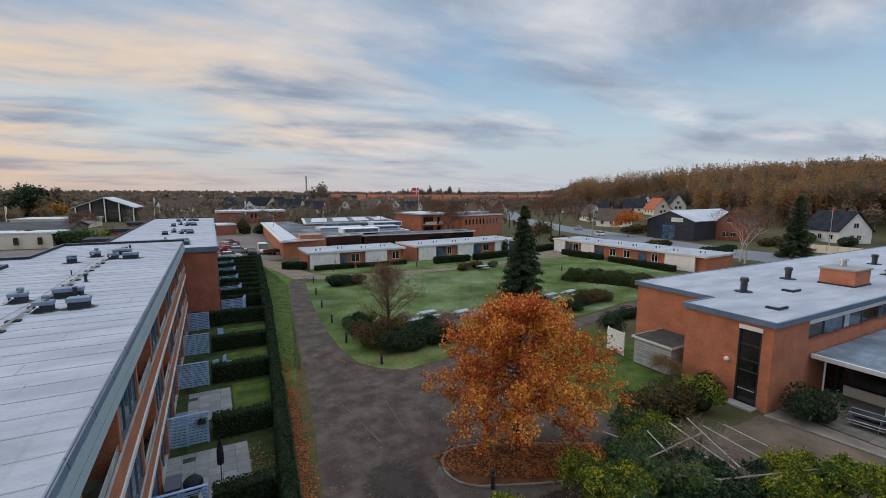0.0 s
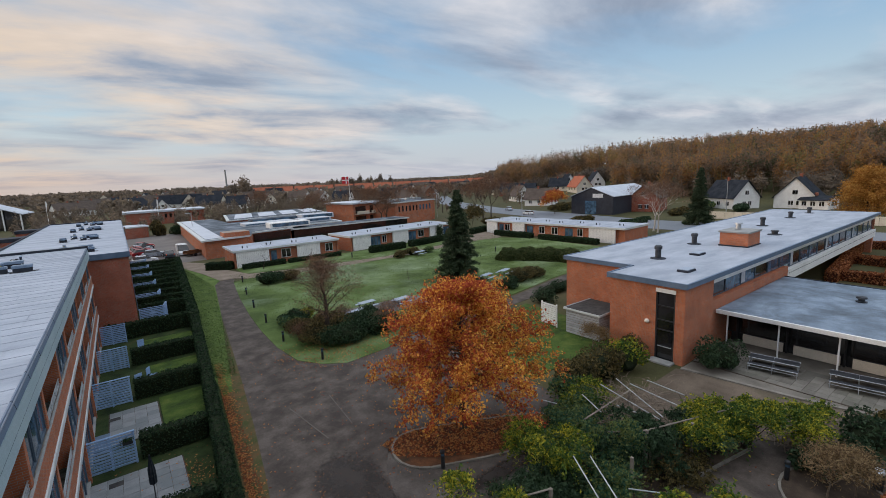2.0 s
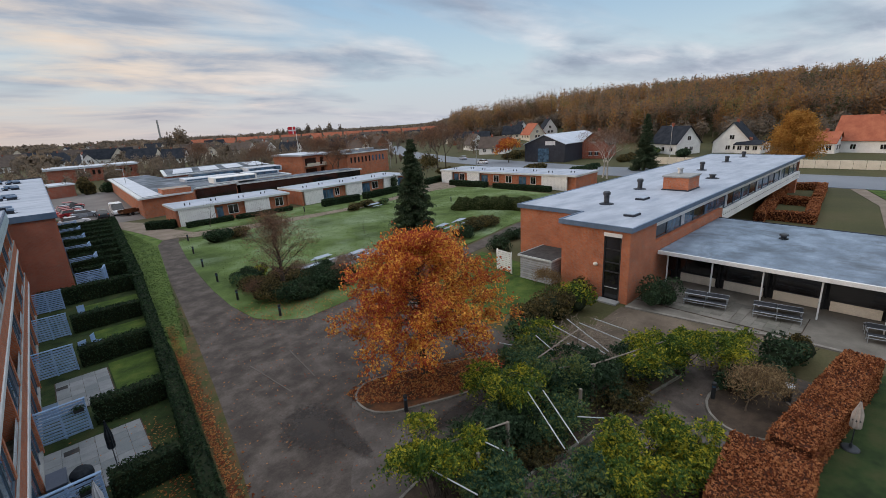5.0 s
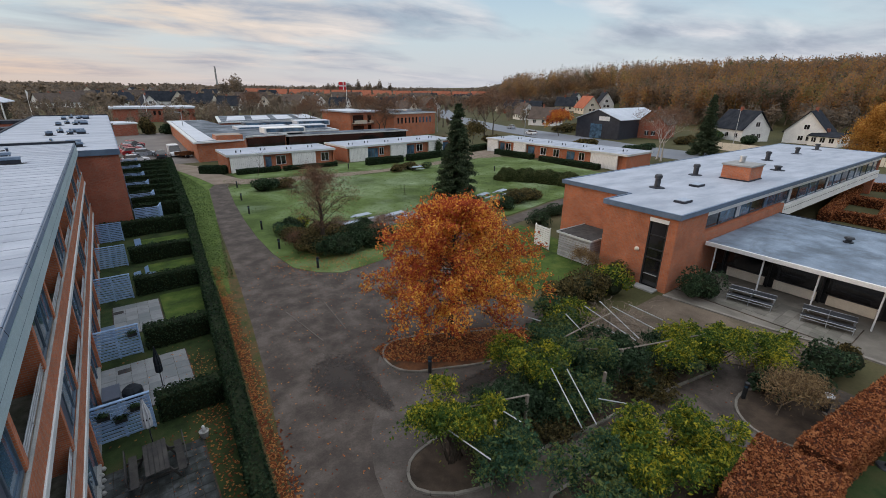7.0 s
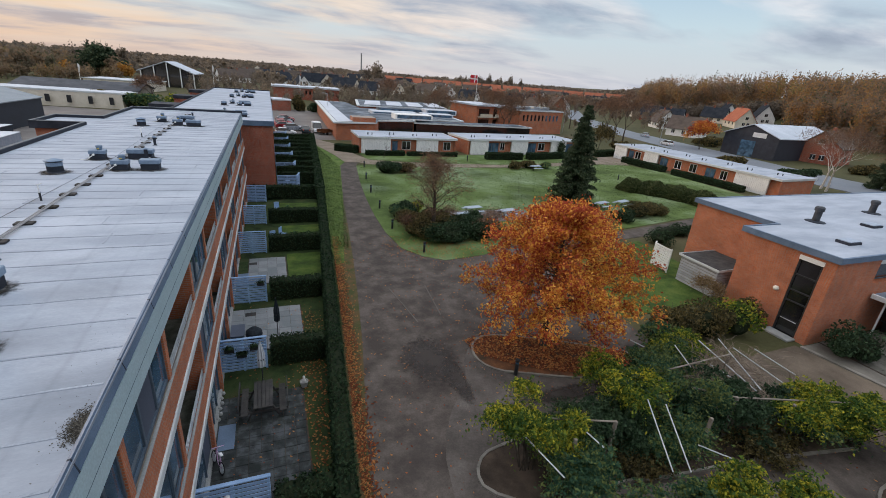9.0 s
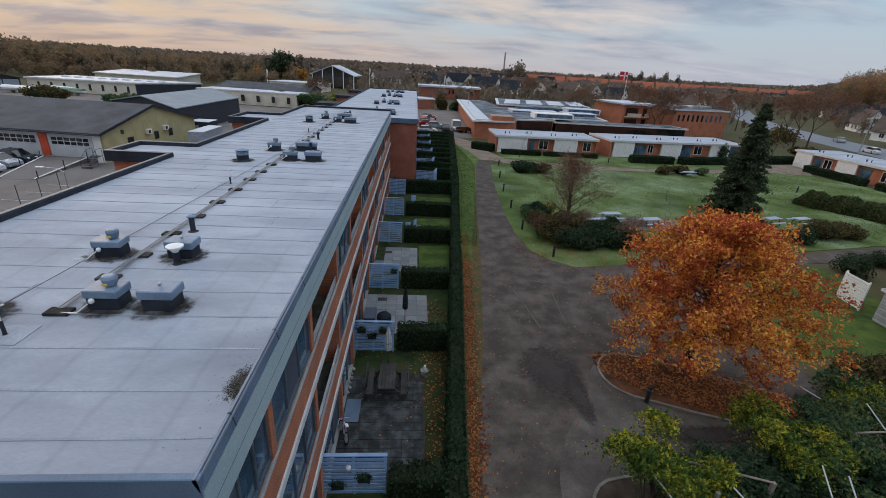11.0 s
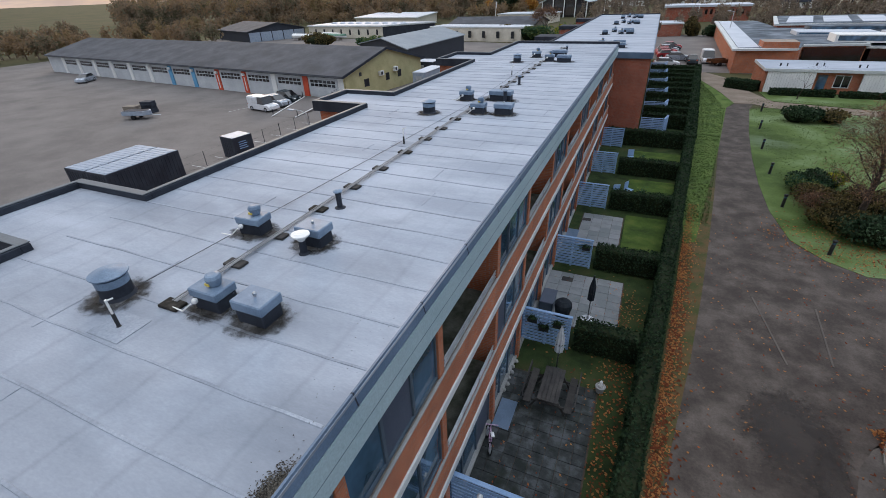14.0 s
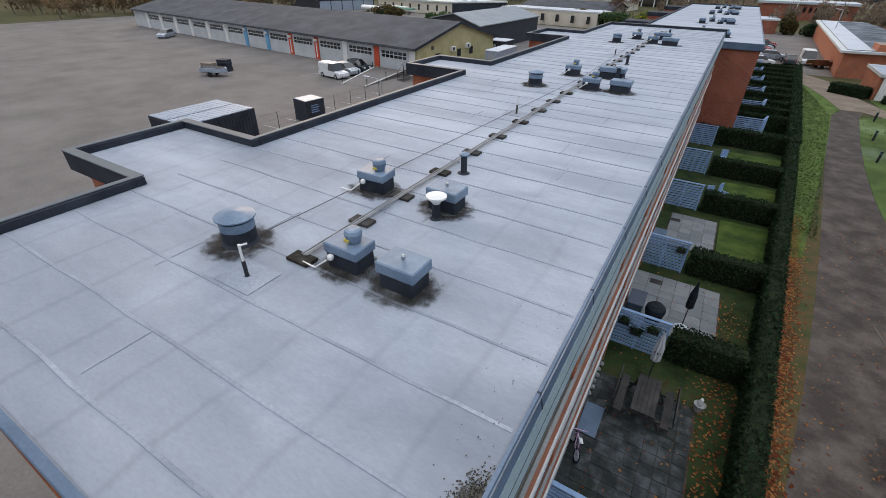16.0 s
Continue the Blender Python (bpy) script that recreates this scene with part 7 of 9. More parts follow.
# ---- vehicles ----


def car(x, y, turn, paint, label, length=4.3, width=1.75, height=1.45, van=False, z=0.05):
    c = thing("van" if van else "car", label, "van" if van else "car", x, y, z, turn, "parked vehicles")
    L, W, Hh = length / 2, width / 2, height
    side = [(-L, 0.30), (-L + 0.05, 0.75), (-L + 0.25, 0.92), (-L * 0.62 if not van else -L + 0.2, 0.98), (L * 0.42, 0.95), (L - 0.35, 0.86), (L - 0.05, 0.68), (L, 0.35), (L - 0.1, 0.22), (-L + 0.1, 0.22)]
    n = len(side)
    b = Build()
    rows = [(-W + 0.02, 0.94), (-W + 0.10, 1.0), (W - 0.10, 1.0), (W - 0.02, 0.94)]
    vs = [(px * (0.985 if k in (0, 3) else 1), yy, 0.22 + (pz - 0.22) * s) for k, (yy, s) in enumerate(rows) for px, pz in side]
    b.add(vs, [(r * n + i, r * n + (i + 1) % n, (r + 1) * n + (i + 1) % n, (r + 1) * n + i) for r in range(3) for i in range(n)] + [tuple(range(n)), tuple(range(3 * n, 4 * n))[::-1]])
    part("body", b, paint, c, smooth=False)
    cab = [(-L + (0.10 if van else 0.45), 0.92), (-L + (0.16 if van else 0.85), Hh), (L * (0.30 if van else 0.12), Hh), (L * 0.52, 0.92)]
    g = Build()
    m = len(cab)
    rows = [(-W + 0.06, 0), (-W + 0.22, 1), (W - 0.22, 1), (W - 0.06, 0)]
    g.add([(px, -W + 0.05 if k < 2 else W - 0.05, pz) if i in (0, 3) else (px, (-W + 0.2) if k < 2 else (W - 0.2), pz) for k in (0, 3) for i, (px, pz) in enumerate(cab)], [(0, 1, 2, 3), (7, 6, 5, 4), (0, 4, 5, 1), (1, 5, 6, 2), (2, 6, 7, 3), (3, 7, 4, 0)])
    part("cabin_glass", g, "glass_dark", c)
    part("roof_panel", Build().box(cab[1][0] - 0.03, cab[2][0] + 0.05, -W + 0.19, W - 0.19, Hh - 0.02, Hh + 0.03, 0.015), paint, c)
    if van:
        part("side_panel", Build().box(cab[0][0], -0.1, -W + 0.03, W - 0.03, 0.9, Hh - 0.03, 0.06), paint, c)
    for px in (-L * 0.62, L * 0.62):
        for s in (-1, 1):
            w = part("wheel", Build().tube((px, s * (W - 0.20), 0.31), (px, s * (W + 0.005), 0.31), 0.31, n=16), "rubber", c)
            part("rim", Build().tube((px, s * (W + 0.002), 0.31), (px, s * (W + 0.015), 0.31), 0.19, n=12), "steel", w)
    for s in (-1, 1):
        part("headlight", Build().box(L - 0.20, L - 0.02, s * (W - 0.40) - 0.14, s * (W - 0.40) + 0.14, 0.62, 0.76, 0.02), "frame_white", c)
        part("tail_light", Build().box(-L + 0.0, -L + 0.12, s * (W - 0.22) - 0.10, s * (W - 0.22) + 0.10, 0.66, 0.86, 0.02), "door_red", c)
    return c


YZ = 0.06
car(-46.4, 49.9, -8, "car_white", "white compact van parked on the yard", 4.4, 1.8, 1.8, True, YZ)
car(-46.5, 52.5, -8, "car_silver", "blue-grey car parked on the yard", 4.2, 1.75, 1.45, False, YZ)
car(-46.6, 55.0, -8, "car_dark", "black car parked by the garages", 4.2, 1.75, 1.5, False, YZ)
car(-100, 59.0, -60, "car_silver", "silver car beside the far garages", z=YZ)
for k, (x, y, a, p) in enumerate(((3.3, 108.5, 8, "car_red"), (3.0, 111.4, 8, "car_red"), (2.9, 114.3, 8, "car_red"), (3.2, 117.2, 8, "car_silver"), (3.6, 120.1, 8, "car_dark"), (3.9, 123, 8, "car_red"), (7.2, 101.8, 92, "car_dark"))):
    car(x, y, a, p, {"car_red": "dark red car in the car park", "car_silver": "silver car in the car park", "car_dark": "dark car in the car park"}[p])
car(9.8, 103.2, -88, "car_white", "white delivery van in the car park", 5.0, 1.95, 2.1, True)
car(2.9, 97.0, 5, "car_white", "white car parked by the gardens")
car(4.9, 105.2, 5, "car_silver", "silver car parked by the gardens")
car(108.5, 99.0, 75, "car_white", "white car on the main road")
car(118.5, 118, 65, "car_silver", "silver car on the main road")
trl = thing("trailer", "brown timber trailer in the car park", "trailer", 11.2, 99.6, 0.05, 20)
part("bed", Build().box(-1.6, 1.6, -0.9, 0.9, 0.5, 0.62, 0.02), "litter", trl)
part("side_board", Build().box(-1.6, 1.6, -0.92, -0.86, 0.6, 1.1, 0.01), "litter", trl)
part("side_board", Build().box(-1.6, 1.6, 0.86, 0.92, 0.6, 1.1, 0.01), "litter", trl)
for s in (-1, 1):
    part("wheel", Build().tube((0, s * 0.75, 0.3), (0, s * 0.93, 0.3), 0.3, n=14), "rubber", trl)

# yard things
for x, y, w, d, h, tn, lab in ((-35.9, 33.3, 1.95, 2.1, 1.95, -9, "small dark blue steel storage container with pale lettering bars"), (-36.72, 21.7, 2.42, 6.06, 2.5, 0, "long dark container with a ribbed pale roof"), (-39.2, 21.7, 2.42, 6.06, 2.5, 0, "long dark container with a ribbed pale roof")):
    c = thing("storage_container", lab, "container", x, y, YZ, tn, "storage containers")
    part("body", Build().box(0, w, 0, d, 0, h, 0.02), "container", c)
    for k in range(int((d - 0.3) / 0.3)):
        part("rib", Build().box(w, w + 0.03, 0.2 + k * 0.3, 0.34 + k * 0.3, 0.15, h - 0.15), "container", c)
    for k in range(int((w - 0.3) / 0.3)):
        part("rib", Build().box(0.2 + k * 0.3, 0.34 + k * 0.3, -0.03, 0.0, 0.15, h - 0.15), "container", c)
    part("roof", Build().box(0.06, w - 0.06, 0.06, d - 0.06, h, h + 0.03, 0.01), "duct_lid", c, "pale weathered roof sheet")
    if d > 4:
        for k in range(14):
            part("roof_rib", Build().box(0.1, w - 0.1, 0.2 + k * 0.41, 0.42 + k * 0.41, h + 0.03, h + 0.055, 0.008), "duct_lid", c)
        for xx in (0.75, 1.55):
            part("lock_rod", Build().tube((xx, d + 0.03, 0.2), (xx, d + 0.03, h - 0.2), 0.025, n=6), "steel", c)
    else:
        for k in range(4):
            part("sign_bar", Build().box(w + 0.032, w + 0.042, 0.55, 1.45 - 0.12 * (k % 2), 0.85 + k * 0.2, 0.93 + k * 0.2), "screen", c)
        part("sign_plate", Build().box(w + 0.032, w + 0.042, 1.1, 1.75, 0.25, 0.45), "frame_white", c)
for k, y in enumerate((30.3, 32.9, 35.5, 38.1, 40.6, 43.2, 45.9)):
    ln = thing("parking_line", "white painted parking line on the yard", "road marking", -36.8, y, YZ, -1, "parking lines")
    part("paint", Build().box(0, 4.6, -0.05, 0.05, -0.004, 0.006), "paint_worn", ln)
ln = thing("parking_line", "white painted parking line beside the van", "road marking", -50.6, 47.6, YZ, 74, "parking lines")
part("paint", Build().box(0, 3.0, -0.05, 0.05, -0.004, 0.006), "paint_worn", ln)
fence_y = thing("wire_fence", "thin wire fence along the yard edge", "fence", -34.4, 27.6, YZ)
for k in range(8):
    part("post", Build().tube((0, k * 2.4, 0), (0, k * 2.4, 1.7), 0.03, n=6), "dark_metal", fence_y)
for z in (0.5, 1.1, 1.65):
    part("wire", Build().tube((0, 0, z), (0, 16.8, z), 0.006, n=4), "dark_metal", fence_y)
lamp = thing("yard_lamp", "thin grey lamp post with a curved arm", "street lamp", -27.2, 35.9, YZ)
part("pole", Build().tube((0, 0, 0), (0, 0, 4.0), 0.05, 0.035, 8), "steel", lamp)
part("arm", Build().tube((0, 0, 4.0), (-0.5, -0.1, 4.3), 0.03, n=6).tube((-0.5, -0.1, 4.3), (-1.2, -0.25, 4.36), 0.03, n=6), "steel", lamp)
part("lamp_head", Build().box(-1.75, -1.1, -0.44, -0.18, 4.31, 4.42, 0.03), "duct_lid", lamp)
boat = thing("boat_trailer", "pale grey tub trailer standing on the yard", "trailer", -59.6, 41.4, YZ, 20)
part("tub", Build().prism([(-1.7, -0.8), (1.2, -0.8), (1.9, 0), (1.2, 0.8), (-1.7, 0.8)], 0.55, 1.05), "duct_lid", boat)
part("cover", Build().prism([(-1.55, -0.66), (1.1, -0.66), (1.65, 0), (1.1, 0.66), (-1.55, 0.66)], 1.05, 1.09), "felt_dark", boat, "dark cover")
part("drawbar", Build().tube((1.2, 0, 0.5), (3.0, 0, 0.45), 0.05, n=6), "steel", boat)
for q in (-1, 1):
    part("wheel", Build().tube((-0.3, q * 0.62, 0.3), (-0.3, q * 0.84, 0.3), 0.3, n=14), "rubber", boat)
for x, y, w, h, m, lab in ((-62.5, 42.6, 0.9, 1.2, "timber", "stack of brown timber"), (-63.4, 44.5, 1.2, 0.8, "timber", "low stack of brown timber"), (-61.6, 44.4, 0.8, 1.5, "felt_dark", "dark covered pile of timber")):
    p_ = thing("timber_stack", lab, "stack", x, y, YZ, 15)
    for k in range(5):
        part("layer", Build().box(-w + 0.06 * (k % 2), w - 0.05 * (k % 3), -0.6 + 0.05 * (k % 3), 0.6, k * h / 5, (k + 0.94) * h / 5, 0.02), m, p_)
ramp_ = thing("loading_ramp", "asphalt ramp with white edges up to a garage door", "ramp", -41.0, 47.5, YZ, 6)
part("slab", Build().add([(-1.7, 0, -0.05), (1.7, 0, -0.05), (2.3, 9.0, -0.05), (-2.6, 9.0, -0.05), (-1.7, 0, 0.01), (1.7, 0, 0.01), (2.3, 9.0, 0.55), (-2.6, 9.0, 0.55)], [(0, 3, 2, 1), (4, 5, 6, 7), (0, 1, 5, 4), (1, 2, 6, 5), (2, 3, 7, 6), (3, 0, 4, 7)]), "asphalt_yard", ramp_)
for a, b in ((-1.7, -2.6), (1.7, 2.3)):
    part("edge_strip", Build().tube((a, 0, 0.05), (b, 9.0, 0.60), 0.07, n=6), "white", ramp_, "white painted ramp edge")
    for k in range(3):
        part("marker_post", Build().tube((a + (b - a) * k / 2.2 + 0.12 * (1 if a > 0 else -1), 0.4 + 4.1 * k, 0.0), (a + (b - a) * k / 2.2 + 0.12 * (1 if a > 0 else -1), 0.4 + 4.1 * k, 0.85 + 0.25 * k), 0.05, n=6), "black", ramp_)
steps = thing("metal_stairs", "short dark metal stair with a landing beside the ramp", "stairs", -37.6, 53.0, YZ, 4)
for k in range(5):
    part("tread", Build().box(-0.5, 0.5, k * 0.28, k * 0.28 + 0.26, 0.16 + k * 0.18, 0.20 + k * 0.18), "dark_metal", steps)
part("landing", Build().box(-0.5, 0.5, 1.42, 2.6, 1.02, 1.06), "dark_metal", steps)
for s in (-0.5, 0.5):
    part("handrail", Build().tube((s, 0, 1.0), (s, 1.45, 1.95), 0.025, n=6).tube((s, 1.45, 1.95), (s, 2.6, 1.95), 0.025, n=6).tube((s, 0, 0), (s, 0, 1.0), 0.025, n=6).tube((s, 1.45, 0), (s, 1.45, 1.95), 0.025, n=6).tube((s, 2.6, 0), (s, 2.6, 1.95), 0.025, n=6), "dark_metal", steps)

# ---- flags, masts, lamps ----
fl = thing("flagpole", "white flagpole with a red flag with a white cross", "flag", 72.8, 158, 0)
part("pole", Build().tube((0, 0, 0), (0, 0, 15.5), 0.16, 0.07, 10), "white", fl)
cloth = part("flag", Build().box(-2.8, -0.1, -0.03, 0.03, 12.6, 15.2), "flag_red", fl, "red flag with a white cross")
cloth.matrix_basis = pose(0, 0, 0, 0, 0, 0) @ pose(0, 0, 0)
part("cross_bar", Build().box(-2.82, -0.08, -0.045, 0.045, 13.7, 14.1), "flag_white", cloth)
part("cross_bar", Build().box(-1.25, -0.9, -0.045, 0.045, 12.58, 15.22), "flag_white", cloth)
for x, y, h in ((-54, 176, 9), (-20, 210, 11), (12, 190, 10)):
    fp = thing("flagpole", "white bare flagpole by the works", "flagpole", x, y, 0, 0, "bare flagpoles")
    part("pole", Build().tube((0, 0, 0), (0, 0, h), 0.14, 0.05, 8), "white", fp)
    part("pennant", Build().add([(0.1, 0, h), (0.5, 0.05, h - 0.6), (0.2, 0, h - 2.6), (0.1, 0.04, h - 2.6)], [(0, 1, 2, 3)]), "flag_white", fp)
for x, y, h in ((124.9, 46.7, 9.6), (98, 92, 8), (88, 122, 8), (15, 128, 7), (27.5, 17.0, 0.0)):
    if h:
        lp = thing("street_lamp", "tall grey street lamp", "street lamp", x, y, 0, 0, "street lamps")
        part("pole", Build().tube((0, 0, 0), (0, 0, h), 0.09, 0.06, 8), "steel", lp)
        part("arm", Build().tube((0, 0, h), (-0.9, 0, h + 0.15), 0.04, n=6), "steel", lp)
        part("lamp_head", Build().box(-1.3, -0.7, -0.12, 0.12, h + 0.10, h + 0.22, 0.03), "steel", lp)
stack = thing("chimney_stack", "slender tall chimney far on the horizon", "chimney", 162, 858, 0)
part("shaft", Build().tube((0, 0, 0), (0, 0, 43), 1.6, 1.2, 12), "concrete", stack)

# ---- houses beyond ----


def gable_house(x, y, turn, length, width, eave, ridge, wall, roof, label, z=None, detail=True, name="house"):
    h = thing(name, label, "house", x, y, terrain(x, y) if z is None else z, turn, "houses beyond the court")
    L, W = length / 2, width / 2
    body = Build().add([(-L, -W, -1), (L, -W, -1), (L, W, -1), (-L, W, -1), (-L, -W, eave), (L, -W, eave), (L, W, eave), (-L, W, eave), (-L, 0, ridge - 0.15), (L, 0, ridge - 0.15)], [(0, 3, 2, 1), (0, 1, 5, 4), (2, 3, 7, 6), (0, 4, 8, 7, 3), (1, 2, 6, 9, 5), (4, 5, 9, 8), (6, 7, 8, 9)])
    part("wall", body, wall, h)
    o, t = 0.45, 0.16
    k = (ridge - eave) / W
    zl = eave - o * k
    part("roof", Build().add([(-L - o, -W - o, zl + t), (L + o, -W - o, zl + t), (L + o, 0, ridge + t), (-L - o, 0, ridge + t), (-L - o, W + o, zl + t), (L + o, W + o, zl + t), (-L - o, -W - o, zl), (L + o, -W - o, zl), (L + o, 0, ridge), (-L - o, 0, ridge), (-L - o, W + o, zl), (L + o, W + o, zl)], [(0, 1, 2, 3), (3, 2, 5, 4), (6, 9, 8, 7), (9, 10, 11, 8), (0, 6, 7, 1), (4, 5, 11, 10), (1, 7, 8, 2), (2, 8, 11, 5), (0, 3, 9, 6), (3, 4, 10, 9)]), roof, h)
    part("chimney", Build().box(L * 0.2 - 0.35, L * 0.2 + 0.35, -0.35, 0.35, ridge - 0.6, ridge + 1.0, 0.03), "brick_red", h)
    if detail:
        for s in (-1, 1):
            for i in range(2):
                w = part("window", Build().box(s * L - 0.03, s * L + 0.03, -1.6 + i * 1.9, -0.5 + i * 1.9, 1.0, 2.2), "glass_dark", h)
                part("window_frame", Build().box(s * L - 0.05, s * L + 0.05, -1.7 + i * 1.9, -0.4 + i * 1.9, 0.9, 1.0, 0.01).box(s * L - 0.05, s * L + 0.05, -1.7 + i * 1.9, -0.4 + i * 1.9, 2.2, 2.3, 0.01).box(s * L - 0.045, s * L + 0.045, -1.09 + i * 1.9, -1.01 + i * 1.9, 1.0, 2.2), "frame_white", w)
            w = part("window", Build().box(s * L - 0.03, s * L + 0.03, -0.6, 0.6, eave + 0.7, eave + 1.9), "glass_dark", h)
            part("window_frame", Build().box(s * L - 0.05, s * L + 0.05, -0.7, 0.7, eave + 0.6, eave + 0.7, 0.01).box(s * L - 0.045, s * L + 0.045, -0.04, 0.04, eave + 0.7, eave + 1.9), "frame_white", w)
            for i in range(3):
                w = part("window", Build().box(-L * 0.7 + i * L * 0.6, -L * 0.7 + i * L * 0.6 + 1.1, s * W - 0.03, s * W + 0.03, 1.0, 2.2), "glass_dark", h)
                part("window_frame", Build().box(-L * 0.7 + i * L * 0.6 - 0.1, -L * 0.7 + i * L * 0.6 + 1.2, s * W - 0.05, s * W + 0.05, 0.9, 1.0, 0.01).box(-L * 0.7 + i * L * 0.6 + 0.5, -L * 0.7 + i * L * 0.6 + 0.6, s * W - 0.045, s * W + 0.045, 1.0, 2.2), "frame_white", w)
    return h


gable_house(157, 57.5, 62, 12, 9, 3.6, 8.6, "white", "dark_roof", "white house with a steep dark roof", 0)
gable_house(166, 42.5, 5, 12, 10, 3.4, 9.0, "white", "dark_roof", "white gabled house with dark slate roof", 0)
gable_house(161, 36.5, 80, 7, 6, 2.6, 3.6, "white", "dark_roof", "low white annexe to the gabled house", 0)
gable_house(168, 8, 82, 20, 10, 3.6, 9.6, "white", "red_roof", "white house with a steep red tile roof", 0)
gable_house(163, 19.5, 82, 5, 6, 3.0, 5.6, "white", "red_roof", "small white porch house with red roof", 0)
gable_house(139, 75, 15, 12, 9, 4.4, 8.2, "brick_red", "brown_roof", "red brick house with balconies", 0)
barn = thing("metal_barn", "dark grey metal barn with a pale roof", "barn", 134, 84, 0, 6)
part("wall", Build().add([(-15, -7, -0.5), (15, -7, -0.5), (15, 7, -0.5), (-15, 7, -0.5), (-15, -7, 5.6), (15, -7, 5.6), (15, 7, 5.6), (-15, 7, 5.6), (-15, 0, 8.3), (15, 0, 8.3)], [(0, 3, 2, 1), (0, 1, 5, 4), (2, 3, 7, 6), (0, 4, 8, 7, 3), (1, 2, 6, 9, 5), (4, 5, 9, 8), (6, 7, 8, 9)]), "container", barn)
part("roof", Build().add([(-15.4, -7.4, 5.6), (15.4, -7.4, 5.6), (15.4, 0, 8.5), (-15.4, 0, 8.5), (-15.4, 7.4, 5.6), (15.4, 7.4, 5.6), (-15.4, -7.4, 5.4), (15.4, -7.4, 5.4), (15.4, 0, 8.3), (-15.4, 0, 8.3), (-15.4, 7.4, 5.4), (15.4, 7.4, 5.4)], [(0, 1, 2, 3), (3, 2, 5, 4), (6, 9, 8, 7), (9, 10, 11, 8), (0, 6, 7, 1), (4, 5, 11, 10), (1, 7, 8, 2), (2, 8, 11, 5), (0, 3, 9, 6), (3, 4, 10, 9)]), "roof_far", barn, "pale frosted metal roof")
part("door", Build().box(-15.06, -15.0, -1.6, 2.2, 0, 4.2), "glass", barn)
part("sign", Build().box(-15.08, -15.02, -3.8, -0.4, 5.2, 6.4), "frame_white", barn)
hs = random.Random(12)
SUBURB = [
    # place, gable towards the court or not, length, width, ridge, wall, roof
    (163, 154, 20, 11, 8, 7.6, "white", "brown_roof"), (145, 125, 75, 12, 8, 7.0, "white", "brown_roof"), (189, 174, 80, 11, 8, 7.4, "white", "dark_roof"), (262, 230, 10, 10, 8, 7.6, "cream", "red_roof"),
    (215, 171, 75, 11, 8, 7.4, "cream", "dark_roof"), (224, 172, 15, 12, 8, 8.6, "white", "dark_roof"), (207, 151, 25, 12, 9, 8.4, "cream", "red_roof"), (223, 152, 12, 13, 8, 8.6, "white", "dark_roof"),
    (158, 257, 18, 11, 8, 8.0, "white", "dark_roof"), (161, 234, 22, 12, 9, 8.0, "brick_red", "brown_roof"), (225, 354, 30, 12, 9, 8.0, "white", "dark_roof"), (180, 346, 60, 12, 9, 8.0, "white", "red_roof"),
    (150, 262, 70, 11, 8, 7.6, "cream", "dark_roof"), (176, 250, 15, 11, 8, 7.8, "white", "dark_roof"), (236, 186, 20, 11, 8, 7.8, "white", "brown_roof"), (198, 196, 70, 11, 8, 7.4, "brick_red", "dark_roof"),
    (128, 205, 40, 12, 8, 7.6, "cream", "brown_roof"), (115, 260, 60, 12, 8, 7.8, "white", "dark_roof"), (83, 312, 20, 13, 9, 8.0, "cream", "brown_roof"), (117, 302, 30, 12, 9, 8.0, "white", "brown_roof"), (60, 290, 70, 12, 9, 7.8, "white", "dark_roof"), (20, 300, 15, 12, 9, 8.0, "white", "dark_roof"),
]
for x, y, off, length, width, ridge, wall, roof in SUBURB:
    gable_house(x, y, math.degrees(math.atan2(y, x)) + off, length, width, 2.9, ridge, wall, roof, {"white": "white gabled house in the suburb", "cream": "cream gabled house in the suburb", "brick_red": "brick gabled house in the suburb"}[wall])
for k in range(46):
    az = radians(hs.uniform(-4, 47))
    d = hs.uniform(300, 560)
    x, y = d * math.sin(az), d * math.cos(az)
    gable_house(x, y, hs.uniform(0, 180), hs.uniform(12, 26), hs.uniform(8, 11), 3.4, hs.uniform(7.5, 9.5), ("white", "cream", "white")[k % 3], ("brown_roof", "dark_roof", "brown_roof", "dark_roof")[k % 4], "distant house among bare trees", None, False, "distant_house")
for k in range(12):
    row = gable_house(130 + k * 19, 500 - k * 10, -28, 19, 9, 5.2, 9.8, "cream", "red_roof", "distant row house with a red roof", None, False, "row_house")
bf = thing("board_fence", "long pale timber fence beside the main road", "fence", 122, -40, 0, 90)
for k in range(46):
    part("panel", Build().box(k * 2.0, k * 2.0 + 1.95, -0.04, 0.04, 0.1, 1.9, 0.02), "cream", bf)

